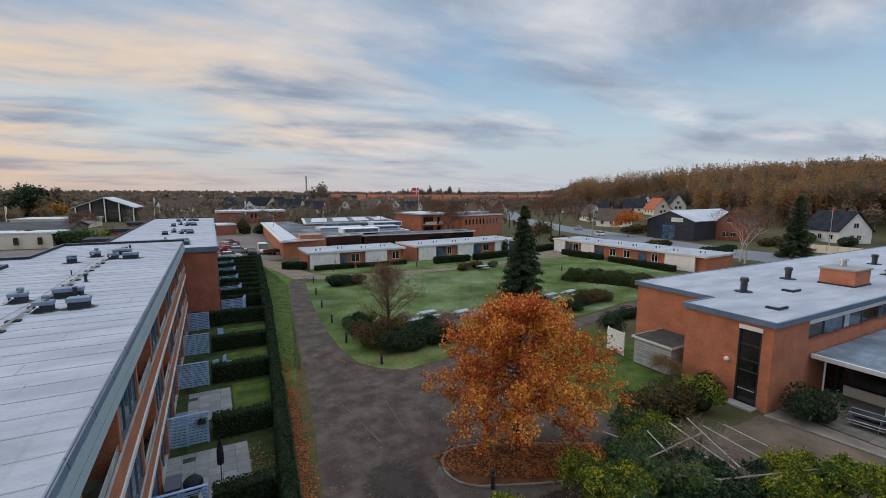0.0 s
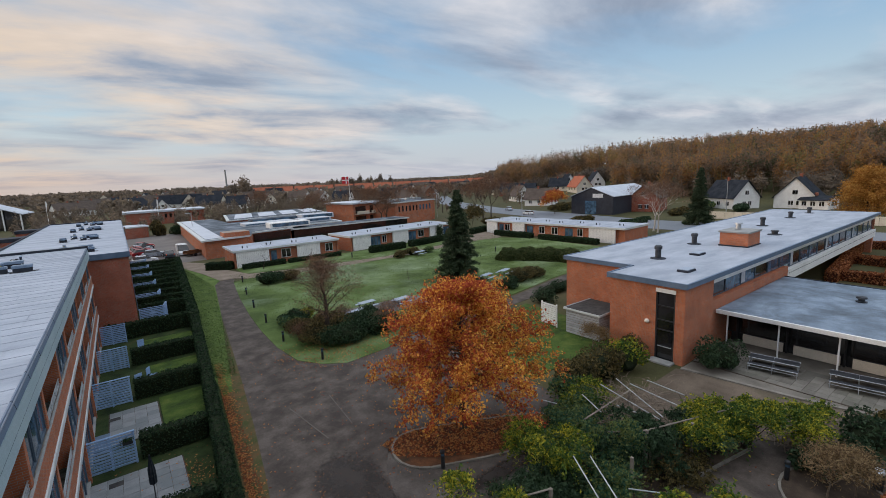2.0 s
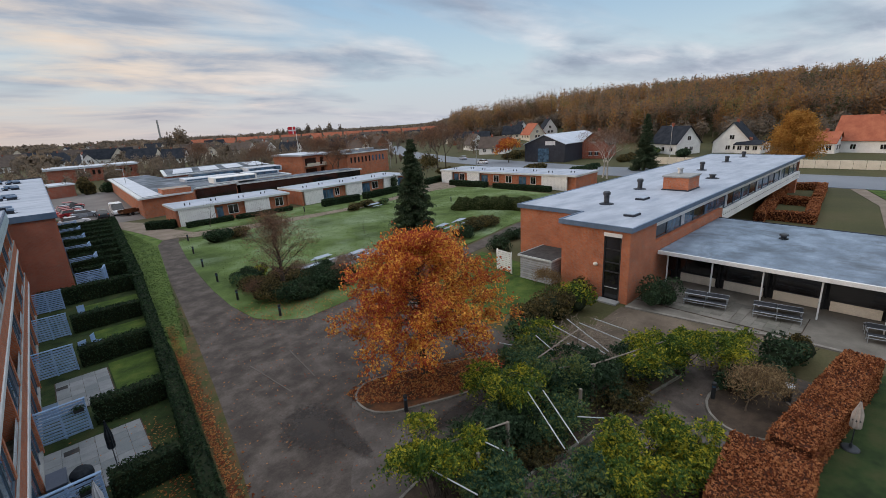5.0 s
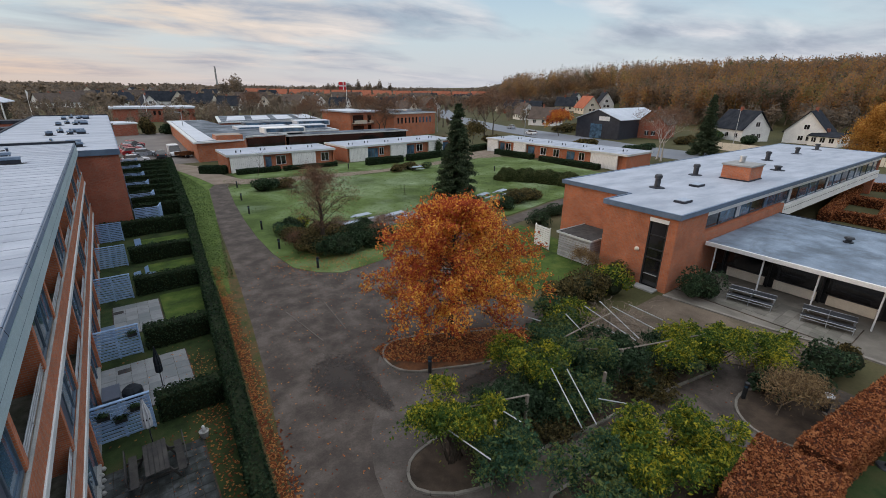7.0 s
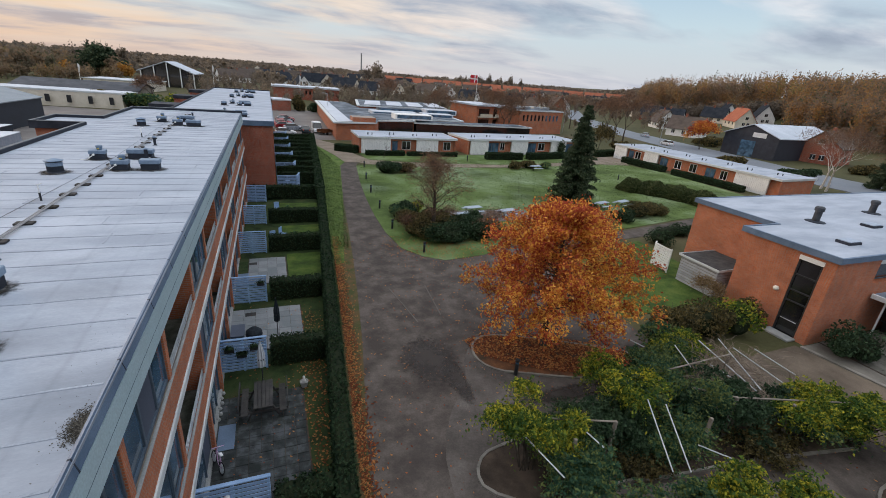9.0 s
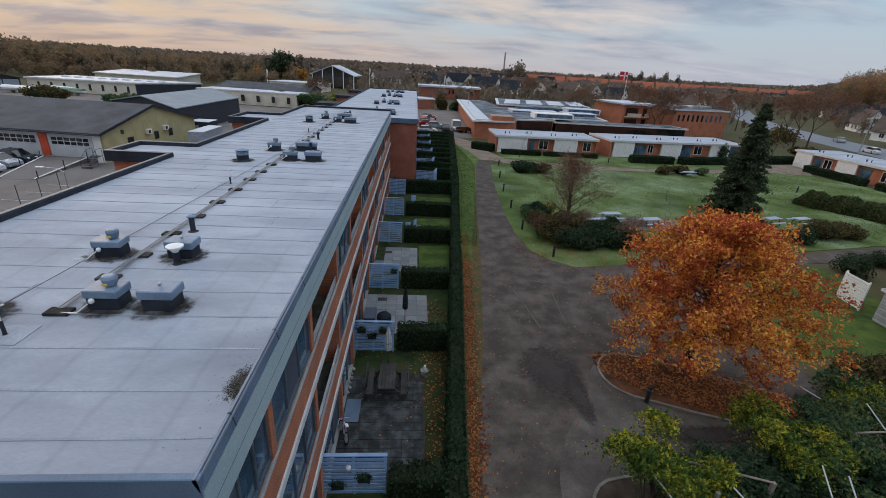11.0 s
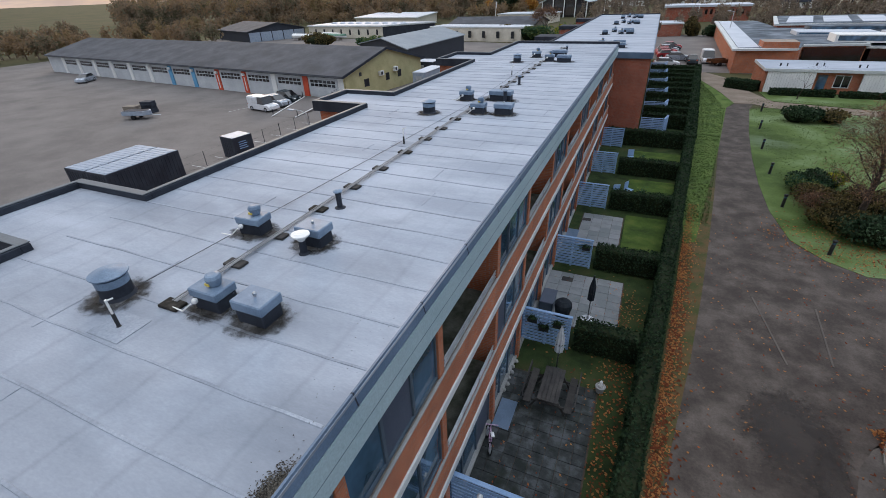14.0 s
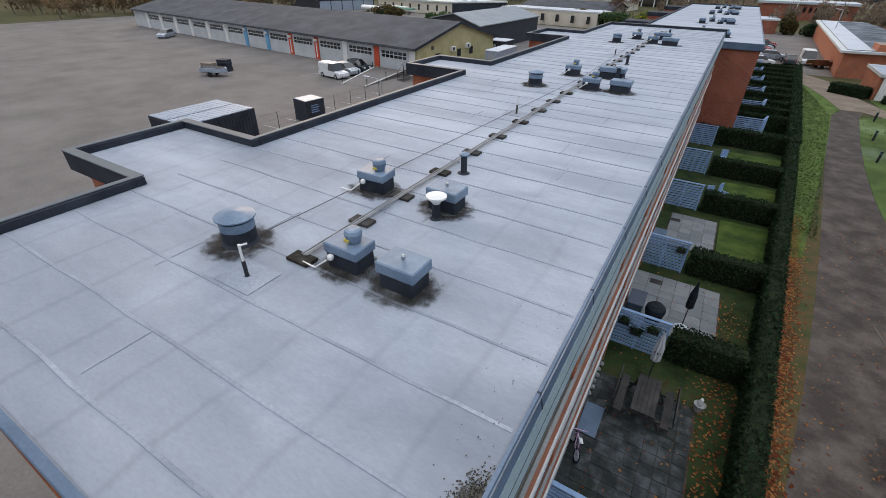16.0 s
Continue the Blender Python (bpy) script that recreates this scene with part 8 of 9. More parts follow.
# ---- plants ----


def limbs(b, tips, base, way, length, radius, depth, r, spread=0.55, split=3, up=0.1):
    """Grows one limb in three bent pieces, then splits it."""
    p, d = Vector(base), Vector(way).normalized()
    rad = radius
    for k in range(3):
        d = (d + Vector((r.gauss(0, 0.10), r.gauss(0, 0.10), r.gauss(0, 0.06) + up * 0.3))).normalized()
        q = p + d * (length / 3)
        b.tube(tuple(p), tuple(q), rad, rad * 0.82, 7 if radius > 0.05 else 5 if radius > 0.02 else 3, False)
        p, rad = q, rad * 0.82
        if depth <= 1:
            tips.append((tuple(p), tuple(d)))
    if depth > 0:
        for k in range(split):
            a = 2 * math.pi * (k + r.random() * 0.6) / split
            s = d.orthogonal().normalized()
            t = d.cross(s)
            side = s * math.cos(a) + t * math.sin(a)
            nd = (d * (1 - spread * 0.5) + side * spread + Vector((0, 0, up))).normalized()
            limbs(b, tips, p, nd, length * r.uniform(0.62, 0.82), rad * 0.72, depth - 1, r, spread, split, up)


def tree(x, y, h, label, name="tree", seed=1, depth=5, split=3, spread=0.55, leaf=None, leaf_n=0, leaf_size=0.12, cloud=0.5, bark="bark", trunk_r=0.16, crown=None, z=0.0, aspect=1.6):
    r = random.Random(seed)
    t = thing(name, label, "tree", x, y, z)
    b, tips = Build(), []
    limbs(b, tips, (0, 0, -0.1), (r.gauss(0, 0.04), r.gauss(0, 0.04), 1), h * 0.34, trunk_r, depth, r, spread, split, 0.12)
    top = max(p[0][2] for p in tips)
    k = h / top
    b.v = [(vx * k, vy * k, vz * k) for vx, vy, vz in b.v]
    me = bpy.data.meshes.new("trunk")
    me.from_pydata(b.v, [], b.f)
    part("trunk", me, bark, t)
    if leaf:
        g = np.random.default_rng(seed)
        at = np.array([p[0] for p in tips]) * k
        c = at[g.integers(0, len(at), leaf_n)] + g.normal(0, cloud, (leaf_n, 3)) * (1, 1, 0.8)
        if crown:
            cz, rx, rz = crown
            keep = (c[:, 0] ** 2 + c[:, 1] ** 2) / rx**2 + ((c[:, 2] - cz) / rz) ** 2 < 1.0 + 0.12 * g.normal(size=len(c))
            c = c[keep]
        part("crown", cards("crown", c, leaf_size, leaf, aspect=aspect, seed=seed), leaf, t)
    return t


def leader_tree(x, y, h, R, label, leaf, leaf_n, leaf_size, seed, z=0.05, low=0.16, cloud=0.22, aspect=1.6, name="autumn_tree", lift=0.0, laterals=74, crown=(0.72, 1.0, 0.92, 0.66, 0.20), thin_top=0.0):
    """A tree with a central stem, laterals all the way up and leaves along the finest twigs."""
    r = random.Random(seed)
    g = np.random.default_rng(seed)
    t = thing(name, label, "tree", x, y, z)
    b, tips = Build(), []
    stem = [Vector((0, 0, -0.1))]
    for k in range(12):
        stem.append(stem[-1] + Vector((r.gauss(0, 0.06), r.gauss(0, 0.06), h * 0.92 / 12)))
    for k, (p, q) in enumerate(zip(stem, stem[1:])):
        b.tube(tuple(p), tuple(q), 0.20 * (1 - k / 12) + 0.02, 0.20 * (1 - (k + 1) / 12) + 0.02, 9, False)
    n = laterals
    for k in range(n):
        f = low + (0.97 - low) * (k / n) ** 0.9
        p = stem[0].lerp(stem[-1], f)
        i = min(11, int(f * 12))
        p = stem[i].lerp(stem[i + 1], f * 12 - i)
        reach = R * float(np.interp(f, (low, low + 0.14, 0.50, 0.72, 0.97), crown))
        a = k * 2.4 + r.uniform(-0.4, 0.4)
        rise = 0.16 + 0.75 * f + lift
        L = reach * r.uniform(0.80, 1.12)
        d = Vector((math.cos(a), math.sin(a), rise)).normalized()
        seg = 5
        q0, rad = p, 0.055 * (1.1 - f)
        for s in range(seg):
            d = (d + Vector((r.gauss(0, 0.10), r.gauss(0, 0.10), -0.10 + r.gauss(0, 0.06)))).normalized()
            q1 = q0 + d * (L / seg)
            b.tube(tuple(q0), tuple(q1), rad, rad * 0.75, 5, False)
            for m in range(3 if s else 1):
                e = (d + Vector((r.gauss(0, 0.7), r.gauss(0, 0.7), r.gauss(0.05, 0.4)))).normalized()
                q2 = q1 + e * (L * r.uniform(0.14, 0.30))
                b.tube(tuple(q1), tuple(q2), rad * 0.45, rad * 0.2, 3, False)
                tips += [tuple(q1.lerp(q2, 0.6)), tuple(q2)]
            q0, rad = q1, rad * 0.75
        tips.append(tuple(q0))
    me = bpy.data.meshes.new("trunk")
    me.from_pydata(b.v, [], b.f)
    part("trunk", me, "bark", t)
    at = np.array(tips)
    bare = 1.0 - thin_top * np.clip((at[:, 2] / at[:, 2].max() - 0.45) / 0.55, 0, 1)
    c = at[g.choice(len(at), leaf_n, p=bare / bare.sum())] + g.normal(0, cloud, (leaf_n, 3))
    part("crown", cards("crown", c, leaf_size, leaf, aspect=aspect, seed=seed), leaf, t)
    return t


def crown_points(g, n, rx, ry, rz, lumps=9, inner=0.55):
    """Points near the skin of a lumpy crown round the origin, with outward normals."""
    ctr = g.normal(0, 1, (lumps, 3))
    ctr = ctr / np.linalg.norm(ctr, axis=1, keepdims=True) * g.uniform(0.35, 0.72, (lumps, 1))
    ctr[:, 2] = np.abs(ctr[:, 2]) * 0.9 - 0.1
    rad = g.uniform(0.30, 0.52, lumps)
    i = g.integers(0, lumps, n)
    d = g.normal(0, 1, (n, 3))
    d /= np.linalg.norm(d, axis=1, keepdims=True)
    p = ctr[i] + d * (rad[i] * (1 - (1 - inner) * g.random(n) ** 2.2))[:, None]
    return p * (rx, ry, rz), d


def shrub(x, y, rx, ry, h, mat, n=2200, size=0.10, label="", seed=1, name="shrub", z=0.05, group=""):
    g = np.random.default_rng(seed)
    t = thing(name, label, "shrub", x, y, z, 0, group)
    p, d = crown_points(g, n, rx, ry, h * 0.75, 10)
    p[:, 2] += h * 0.38
    p = p[p[:, 2] > 0.03]
    d = d[: len(p)]
    part("foliage", cards("foliage", p, size, mat, seed=seed), mat, t)
    stems = Build()
    r = random.Random(seed)
    for k in range(9):
        a = r.uniform(0, 6.28)
        e = r.uniform(0.3, 0.75)
        stems.tube((r.uniform(-0.15, 0.15) * rx, r.uniform(-0.15, 0.15) * ry, -0.02), (math.cos(a) * rx * e, math.sin(a) * ry * e, h * r.uniform(0.5, 0.9)), 0.03, 0.01, 5, False)
    part("woody_growth", stems, "bark", t)
    # solid core that closes the gaps, its dark colour standing for inner shade
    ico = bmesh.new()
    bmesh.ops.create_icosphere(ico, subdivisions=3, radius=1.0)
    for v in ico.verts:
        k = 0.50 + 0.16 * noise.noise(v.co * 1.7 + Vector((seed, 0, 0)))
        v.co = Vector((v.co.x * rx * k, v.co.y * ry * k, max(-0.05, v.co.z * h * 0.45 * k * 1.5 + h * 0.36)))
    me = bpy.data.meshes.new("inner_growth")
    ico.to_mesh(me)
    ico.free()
    part("inner_growth", me, "hedge_shade" if mat not in ("beech",) else "beech_shade", t)
    return t


def hedge(a, b, w, h, mat="hedge", core="hedge_shade", density=190, size=0.075, label="clipped dark green garden hedge", seed=1, group="garden hedges", z=0.0):
    (ax, ay), (bx_, by_) = a, b
    L = math.hypot(bx_ - ax, by_ - ay)
    t = thing("hedge", label, "hedge", ax, ay, z, math.degrees(math.atan2(by_ - ay, bx_ - ax)), group)
    g = np.random.default_rng(seed)
    # solid filler, coloured dark for the shade behind the leaves
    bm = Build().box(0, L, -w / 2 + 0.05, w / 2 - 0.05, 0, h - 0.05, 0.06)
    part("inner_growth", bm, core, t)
    faces = ((L * w, 2), (L * h, 1), (L * h, -1), (w * h, 0), (w * h, 3))
    pts, nor = [], []
    for area, f in faces:
        n = int(area * density)
        u, v, off = g.random(n), g.random(n), g.normal(0, 0.035, n)
        if f == 2:
            wob = 0.04 * np.sin(u * L * 1.7 + seed)
            pts.append(np.stack([u * L, (v - 0.5) * w, h + off + wob], 1)), nor.append(np.tile((0, 0, 1.0), (n, 1)))
        elif f in (1, -1):
            pts.append(np.stack([u * L, f * (w / 2 + off), v * h], 1)), nor.append(np.tile((0, f, 0.3), (n, 1)))
        else:
            s = 0 if f == 0 else L
            pts.append(np.stack([np.full(n, s) + off, (u - 0.5) * w, v * h], 1)), nor.append(np.tile((-1.0 if f == 0 else 1.0, 0, 0.3), (n, 1)))
    part("foliage", cards("foliage", np.concatenate(pts), size, mat, np.concatenate(nor), 0.55, seed=seed), mat, t)
    return t


# garden hedges
def hx(y):
    return 1.68 + 0.084 * (y - 11.3) if y < 46 else 4.59 + 0.066 * (y - 46)


ys = [-4, 3, 10.9, 18.9, 25.6, 33.5, 40.4, 47.6]
for k, (a, b) in enumerate(zip(ys, ys[1:])):
    hedge((hx(a), a + 0.02), (hx(b), b - 0.02), 0.64, 1.4, seed=50 + k)
for k, y in enumerate(SCREENS[1:5]):
    hedge((-0.55, y + 0.35), (hx(y) - 0.40, y + 0.35), 0.75, 1.30, seed=70 + k)
hedge((-0.5, 10.6), (hx(10.6) - 0.40, 10.6), 0.8, 1.3, seed=69)
ys = [47.8, 55, 62, 69, 76, 83, 90]
for k, (a, b) in enumerate(zip(ys, ys[1:])):
    hedge((hx(a), a + 0.02), (hx(b), b - 0.02), 0.8, 1.5, density=90, size=0.12, seed=80 + k)
for k, y in enumerate((48.6, 55.4, 58.9, 62.5, 66.3, 70, 73.7, 77.5, 81.1, 85, 88.5)):
    hedge((0.6 if k else -2.3, y), (hx(y) - 0.42, y), 0.8, 1.45, density=90, size=0.12, seed=90 + k)

# hedges by the low houses
for k, (a, b, w, h) in enumerate((((10.8, 80), (14, 77.6), 1.6, 1.2), ((15.2, 75.6), (22, 75.5), 1.0, 0.8), ((22.6, 75.5), (32, 75.4), 1.0, 0.7), ((37.0, 73.2), (44.5, 73.2), 1.3, 1.2), ((46, 73.4), (57, 75.4), 1.3, 1.2), ((68.2, 72), (68.9, 62), 1.4, 1.1), ((69.0, 60), (70, 47), 1.2, 1.0), ((66, 78), (72, 80), 1.5, 1.2))):
    hedge(a, b, w, h, density=70, size=0.16, seed=110 + k, label="low clipped hedge in front of the terrace", group="terrace hedges")

# copper beech hedges
hedge((13.3, 1.75), (17.1, 2.0), 2.5, 1.75, "beech", "beech_shade", 420, 0.07, "broad clipped copper beech hedge", 130, "copper hedges", 0.05)
hedge((18.0, 1.65), (21.6, 1.20), 1.4, 1.55, "beech", "beech_shade", 420, 0.07, "broad clipped copper beech hedge", 131, "copper hedges", 0.05)
hedge((21.6, 1.20), (27.5, 0.45), 1.4, 1.55, "beech", "beech_shade", 420, 0.07, "broad clipped copper beech hedge", 132, "copper hedges", 0.05)
for k, (a, b) in enumerate((((63, 12.6), (88, 14.8)), ((66, 8.2), (78, 9.4)), ((79.5, 9.5), (92, 10.6)), ((64.6, 7.6), (64.9, 12.2)), ((76, 9.8), (76.6, 13.6)), ((91.4, 11.0), (90.2, 14.6)))):
    hedge(a, b, 1.1, 1.15, "beech", "beech_shade", 80, 0.15, "copper beech hedge round the small gardens", 140 + k, "copper hedges by the hall")
sheet("garden_path", [(66, 0), (80, 1.5), (96, 6.2), (96, 8), (80, 3.2), (66, 1.8)], -0.1, 0.05, "path", "pale path along the copper hedges", "path")
sheet("lawn_south", [(66, -14), (96, -14), (96, 6), (80, 1.3), (66, -0.2)], -0.1, 0.045, "garden", "green lawn beside the main road", "lawn")

# the autumn tree in its bed
leader_tree(13.37, 17.0, 8.6, 4.35, "broad autumn tree with orange and red leaves", "autumn", 44000, 0.088, 21, 0.05, 0.27, 0.15, laterals=84, crown=(0.74, 1.0, 0.94, 0.72, 0.24), thin_top=0.62)
g = np.random.default_rng(77)
a = g.random((9000, 2))
ctr = np.array([13.4, 16.3])
q = np.stack([9.3 + 9.0 * a[:, 0], 13.2 + 5.6 * a[:, 1]], 1)
dx, dy = (q[:, 0] - 13.5) / 4.4, (q[:, 1] - 16.2 + 0.42 * (q[:, 0] - 13.5)) / 1.75
q = q[dx**2 + dy**2 < 1][:4200]
tagged(part("fallen_leaves", cards("fallen_leaves", np.c_[q, 0.115 + 0.02 * g.random(len(q))], 0.11, "fallen", np.tile((0, 0, 1.0), (len(q), 1)), 0.35, seed=3), "fallen"), "red and orange leaves fallen in the tree bed", "fallen leaves", kind="stuff")
n = 4600
y = g.uniform(4, 36, n)
x = 2.15 + 0.088 * (y - 11.3) + np.abs(g.normal(0, 0.32, n)) + 0.1
tagged(part("fallen_leaves", cards("fallen_leaves", np.c_[x, y, 0.062 + 0.02 * g.random(n)], 0.085, "fallen", np.tile((0, 0, 1.0), (n, 1)), 0.35, seed=4), "fallen"), "brown leaves drifted along the hedge", "fallen leaves", kind="stuff")
n = 5200
q = np.stack([g.uniform(2.8, 22, n), g.uniform(5, 36, n)], 1)
q = q[g.random(n) < 0.12 + np.exp(-np.hypot(q[:, 0] - 12, q[:, 1] - 18) / 6)]
tagged(part("scattered_leaves", cards("scattered_leaves", np.c_[q, np.full(len(q), 0.045)], 0.07, "fallen", np.tile((0, 0, 1.0), (len(q), 1)), 0.3, seed=6), "fallen"), "single leaves scattered over the asphalt", "fallen leaves", kind="stuff")
n = 260
q = np.stack([g.uniform(-2.4, 2.2, n), g.uniform(11, 25, n)], 1)
tagged(part("scattered_leaves", cards("scattered_leaves", np.c_[q, np.full(len(q), 0.085)], 0.06, "fallen", np.tile((0, 0, 1.0), (len(q), 1)), 0.3, seed=7), "fallen"), "single leaves lying in the gardens", "fallen leaves", kind="stuff")


n = 1500
q = np.stack([g.normal(13.2, 2.2, n), g.normal(32.6, 1.8, n)], 1)
tagged(part("scattered_leaves", cards("scattered_leaves", np.c_[q, np.full(n, 0.068)], 0.075, "fallen", np.tile((0, 0, 1.0), (n, 1)), 0.3, seed=8), "fallen"), "brown leaves lying under the court shrubs", "fallen leaves", kind="stuff")
n = 900
q = np.stack([g.normal(1.2, 0.5, n), g.uniform(11, 24, n)], 1)
tagged(part("scattered_leaves", cards("scattered_leaves", np.c_[q, np.full(n, 0.06)], 0.07, "fallen", np.tile((0, 0, 1.0), (n, 1)), 0.3, seed=12), "fallen"), "brown leaves drifted inside the garden hedge", "fallen leaves", kind="stuff")

# spruces
def spruce(x, y, h, r0, seed, label):
    t = thing("spruce", label, "tree", x, y, 0)
    g = np.random.default_rng(seed)
    part("trunk", Build().tube((0, 0, -0.1), (0, 0, h * 0.97), 0.22, 0.02, 8), "bark", t)
    pts, b = [], Build()
    z = 0.8
    while z < h * 0.98:
        f = 1 - z / h
        for k in range(int(5 + 6 * f)):
            a = g.uniform(0, 6.28)
            L = r0 * (0.10 + f) * g.uniform(0.70, 1.12)
            e = (math.cos(a) * L, math.sin(a) * L, z - 0.16 * L + g.uniform(-0.1, 0.1))
            b.tube((0, 0, z + 0.1), e, 0.03, 0.008, 4, False)
            m = int(12 + 58 * L)
            s = g.random(m) ** 0.7
            base = np.array([0, 0, z + 0.1])[None] * (1 - s[:, None]) + np.array(e)[None] * s[:, None]
            pts.append(base + g.normal(0, 1, (m, 3)) * (0.13, 0.13, 0.07) * (0.6 + L * 0.35) + (0, 0, -0.06))
        z += 0.16 + 0.16 * f
    tagged(part("branchwork", b, "bark", t), kind="stuff")
    part("needles", cards("needles", np.concatenate(pts), 0.12, "conifer", aspect=2.2, seed=seed), "conifer", t)


spruce(34.6, 43.6, 12.0, 3.0, 5, "tall dark spruce on the lawn")
spruce(108, 46, 13.3, 3.2, 6, "dark spruce beside the main road")

MAT["red_twig"] = material("red_twig", [(0.10, 0.062, 0.048), (0.17, 0.10, 0.07), (0.24, 0.13, 0.07)], 0.9, 1.0, 20, 0, island=0.6)
# bare trees
leader_tree(13.5, 35.7, 7.2, 3.4, "bare spreading tree with fine reddish twigs", "red_twig", 9000, 0.020, 31, 0.05, 0.22, 0.28, 18, "bare_tree", 0.8, 44)
tree(30.0, 48.6, 3.2, "thin staked sapling on the lawn", "sapling", 32, 4, 2, 0.4, trunk_r=0.035)
tree(90.5, 46.5, 11.5, "white-barked bare birch behind the terrace", "birch", 33, 6, 3, 0.46, "red_twig", 3600, 0.03, 0.45, bark="birch_bark", trunk_r=0.22, aspect=20)
tree(92.5, 48.5, 10.0, "white-barked bare birch behind the terrace", "birch", 34, 5, 3, 0.48, "red_twig", 3000, 0.03, 0.5, bark="birch_bark", trunk_r=0.22, aspect=20)
tree(17.8, 73.2, 5.2, "small bare tree before the terrace", "bare_tree", 35, 5, 3, 0.5, trunk_r=0.08)
for k, (x, y, h) in enumerate(((48, 131, 11), (60, 110, 11.5), (62.5, 111, 10), (89, 96, 14.5), (93, 104, 13), (97, 112, 12), (82, 128, 12), (70, 140, 12), (40, 165, 12), (100, 135, 12), (-30, 150, 8))):
    tree(x, y, h, "large bare tree with fine twigs", "bare_tree", 40 + k, 5, 3, 0.6, "red_twig", 4200, 0.05, 0.5, trunk_r=0.26, aspect=14)
tree(113.4, 92, 7.6, "small orange autumn tree by the road", "autumn_tree", 60, 5, 3, 0.6, "autumn", 4200, 0.28, 0.5, trunk_r=0.15)
leader_tree(135, 22, 12.2, 5.0, "large golden autumn tree by the red-roofed house", "golden", 22000, 0.22, 61, 0, 0.12, 0.5)
tree(72, 85, 6.0, "orange shrubby tree by the low houses", "autumn_tree", 62, 5, 3, 0.6, "olive", 2600, 0.22, 0.5, trunk_r=0.1)

SHRUBS = [
    (12.4, 35.2, 1.9, 2.2, 1.7, "olive"), (14.0, 33.4, 2.9, 1.7, 1.9, "shrub_dark"), (12.2, 41.4, 1.8, 1.5, 1.6, "shrub_dark"), (12.0, 38.2, 1.5, 1.8, 1.5, "olive"), (16.6, 35.0, 2.4, 1.6, 1.9, "shrub_dark"), (13.6, 41.9, 1.1, 1.0, 1.5, "yellow_leaf"), (17.2, 33.6, 2.2, 1.5, 1.6, "shrub_dark"), (11.6, 40.2, 1.3, 1.9, 1.3, "shrub"), (15.8, 36.6, 2.2, 1.8, 1.6, "olive"), (19.3, 34.6, 1.4, 1.1, 1.2, "olive"), (14.6, 38.8, 1.6, 1.5, 1.5, "olive"), (18.6, 38.0, 1.2, 1.0, 1.2, "shrub_dark"),
    (15.5, 61.5, 2.4, 1.8, 1.9, "shrub_dark"), (18.2, 62.0, 2.0, 1.5, 1.4, "olive"), (38.0, 64.6, 2.0, 1.2, 1.3, "olive"), (41.2, 65.2, 1.8, 1.2, 1.5, "olive"), (44.5, 65.0, 1.6, 1.1, 1.2, "shrub"),
    
    (36.4, 36.4, 2.2, 1.4, 1.3, "shrub_dark"), (39.6, 37.6, 2.4, 1.5, 1.8, "olive"), (42.4, 38.0, 2.2, 1.4, 1.6, "olive"), (38.4, 31.4, 3.4, 1.1, 1.2, "shrub_dark"), (34.6, 29.6, 1.6, 1.3, 1.4, "shrub_dark"),
    (31.1, 11.3, 2.1, 1.7, 2.0, "shrub_dark"), (24.0, 15.6, 2.0, 1.6, 2.2, "olive"), (26.0, 15.2, 1.8, 1.5, 2.4, "yellow_leaf"), (22.0, 16.2, 1.9, 1.5, 2.0, "olive"), (19.6, 15.0, 1.3, 1.2, 1.8, "shrub"), (28.6, 16.2, 0.8, 1.3, 1.5, "olive"),
    (26.6, 3.4, 1.6, 1.3, 1.9, "shrub_dark"), (28.2, 2.8, 1.0, 1.0, 1.5, "olive"), (24.6, 3.4, 1.5, 1.0, 1.4, "shrub_dark"), (22.9, 4.6, 1.2, 0.9, 1.2, "shrub_dark"),
    (57.6, 79.5, 1.3, 1.3, 3.6, "conifer"), (60.5, 79, 1.6, 1.4, 2.0, "olive"), (64, 82, 2.0, 1.6, 2.6, "shrub"),
]
for k, (x, y, rx, ry, h, m) in enumerate(SHRUBS):
    far = y > 45
    shrub(x, y, rx, ry, h, m, int((2600 if not far else 1500) * max(0.5, rx * ry / 3.2)), 0.11 if not far else 0.17, {"olive": "brownish thinning shrub in the court", "shrub": "dense green shrub in the court", "shrub_dark": "dense dark evergreen shrub", "yellow_leaf": "yellowing leafy shrub by the hall", "conifer": "small dark conifer by the terrace"}[m], 200 + k, group="shrubs of the court")

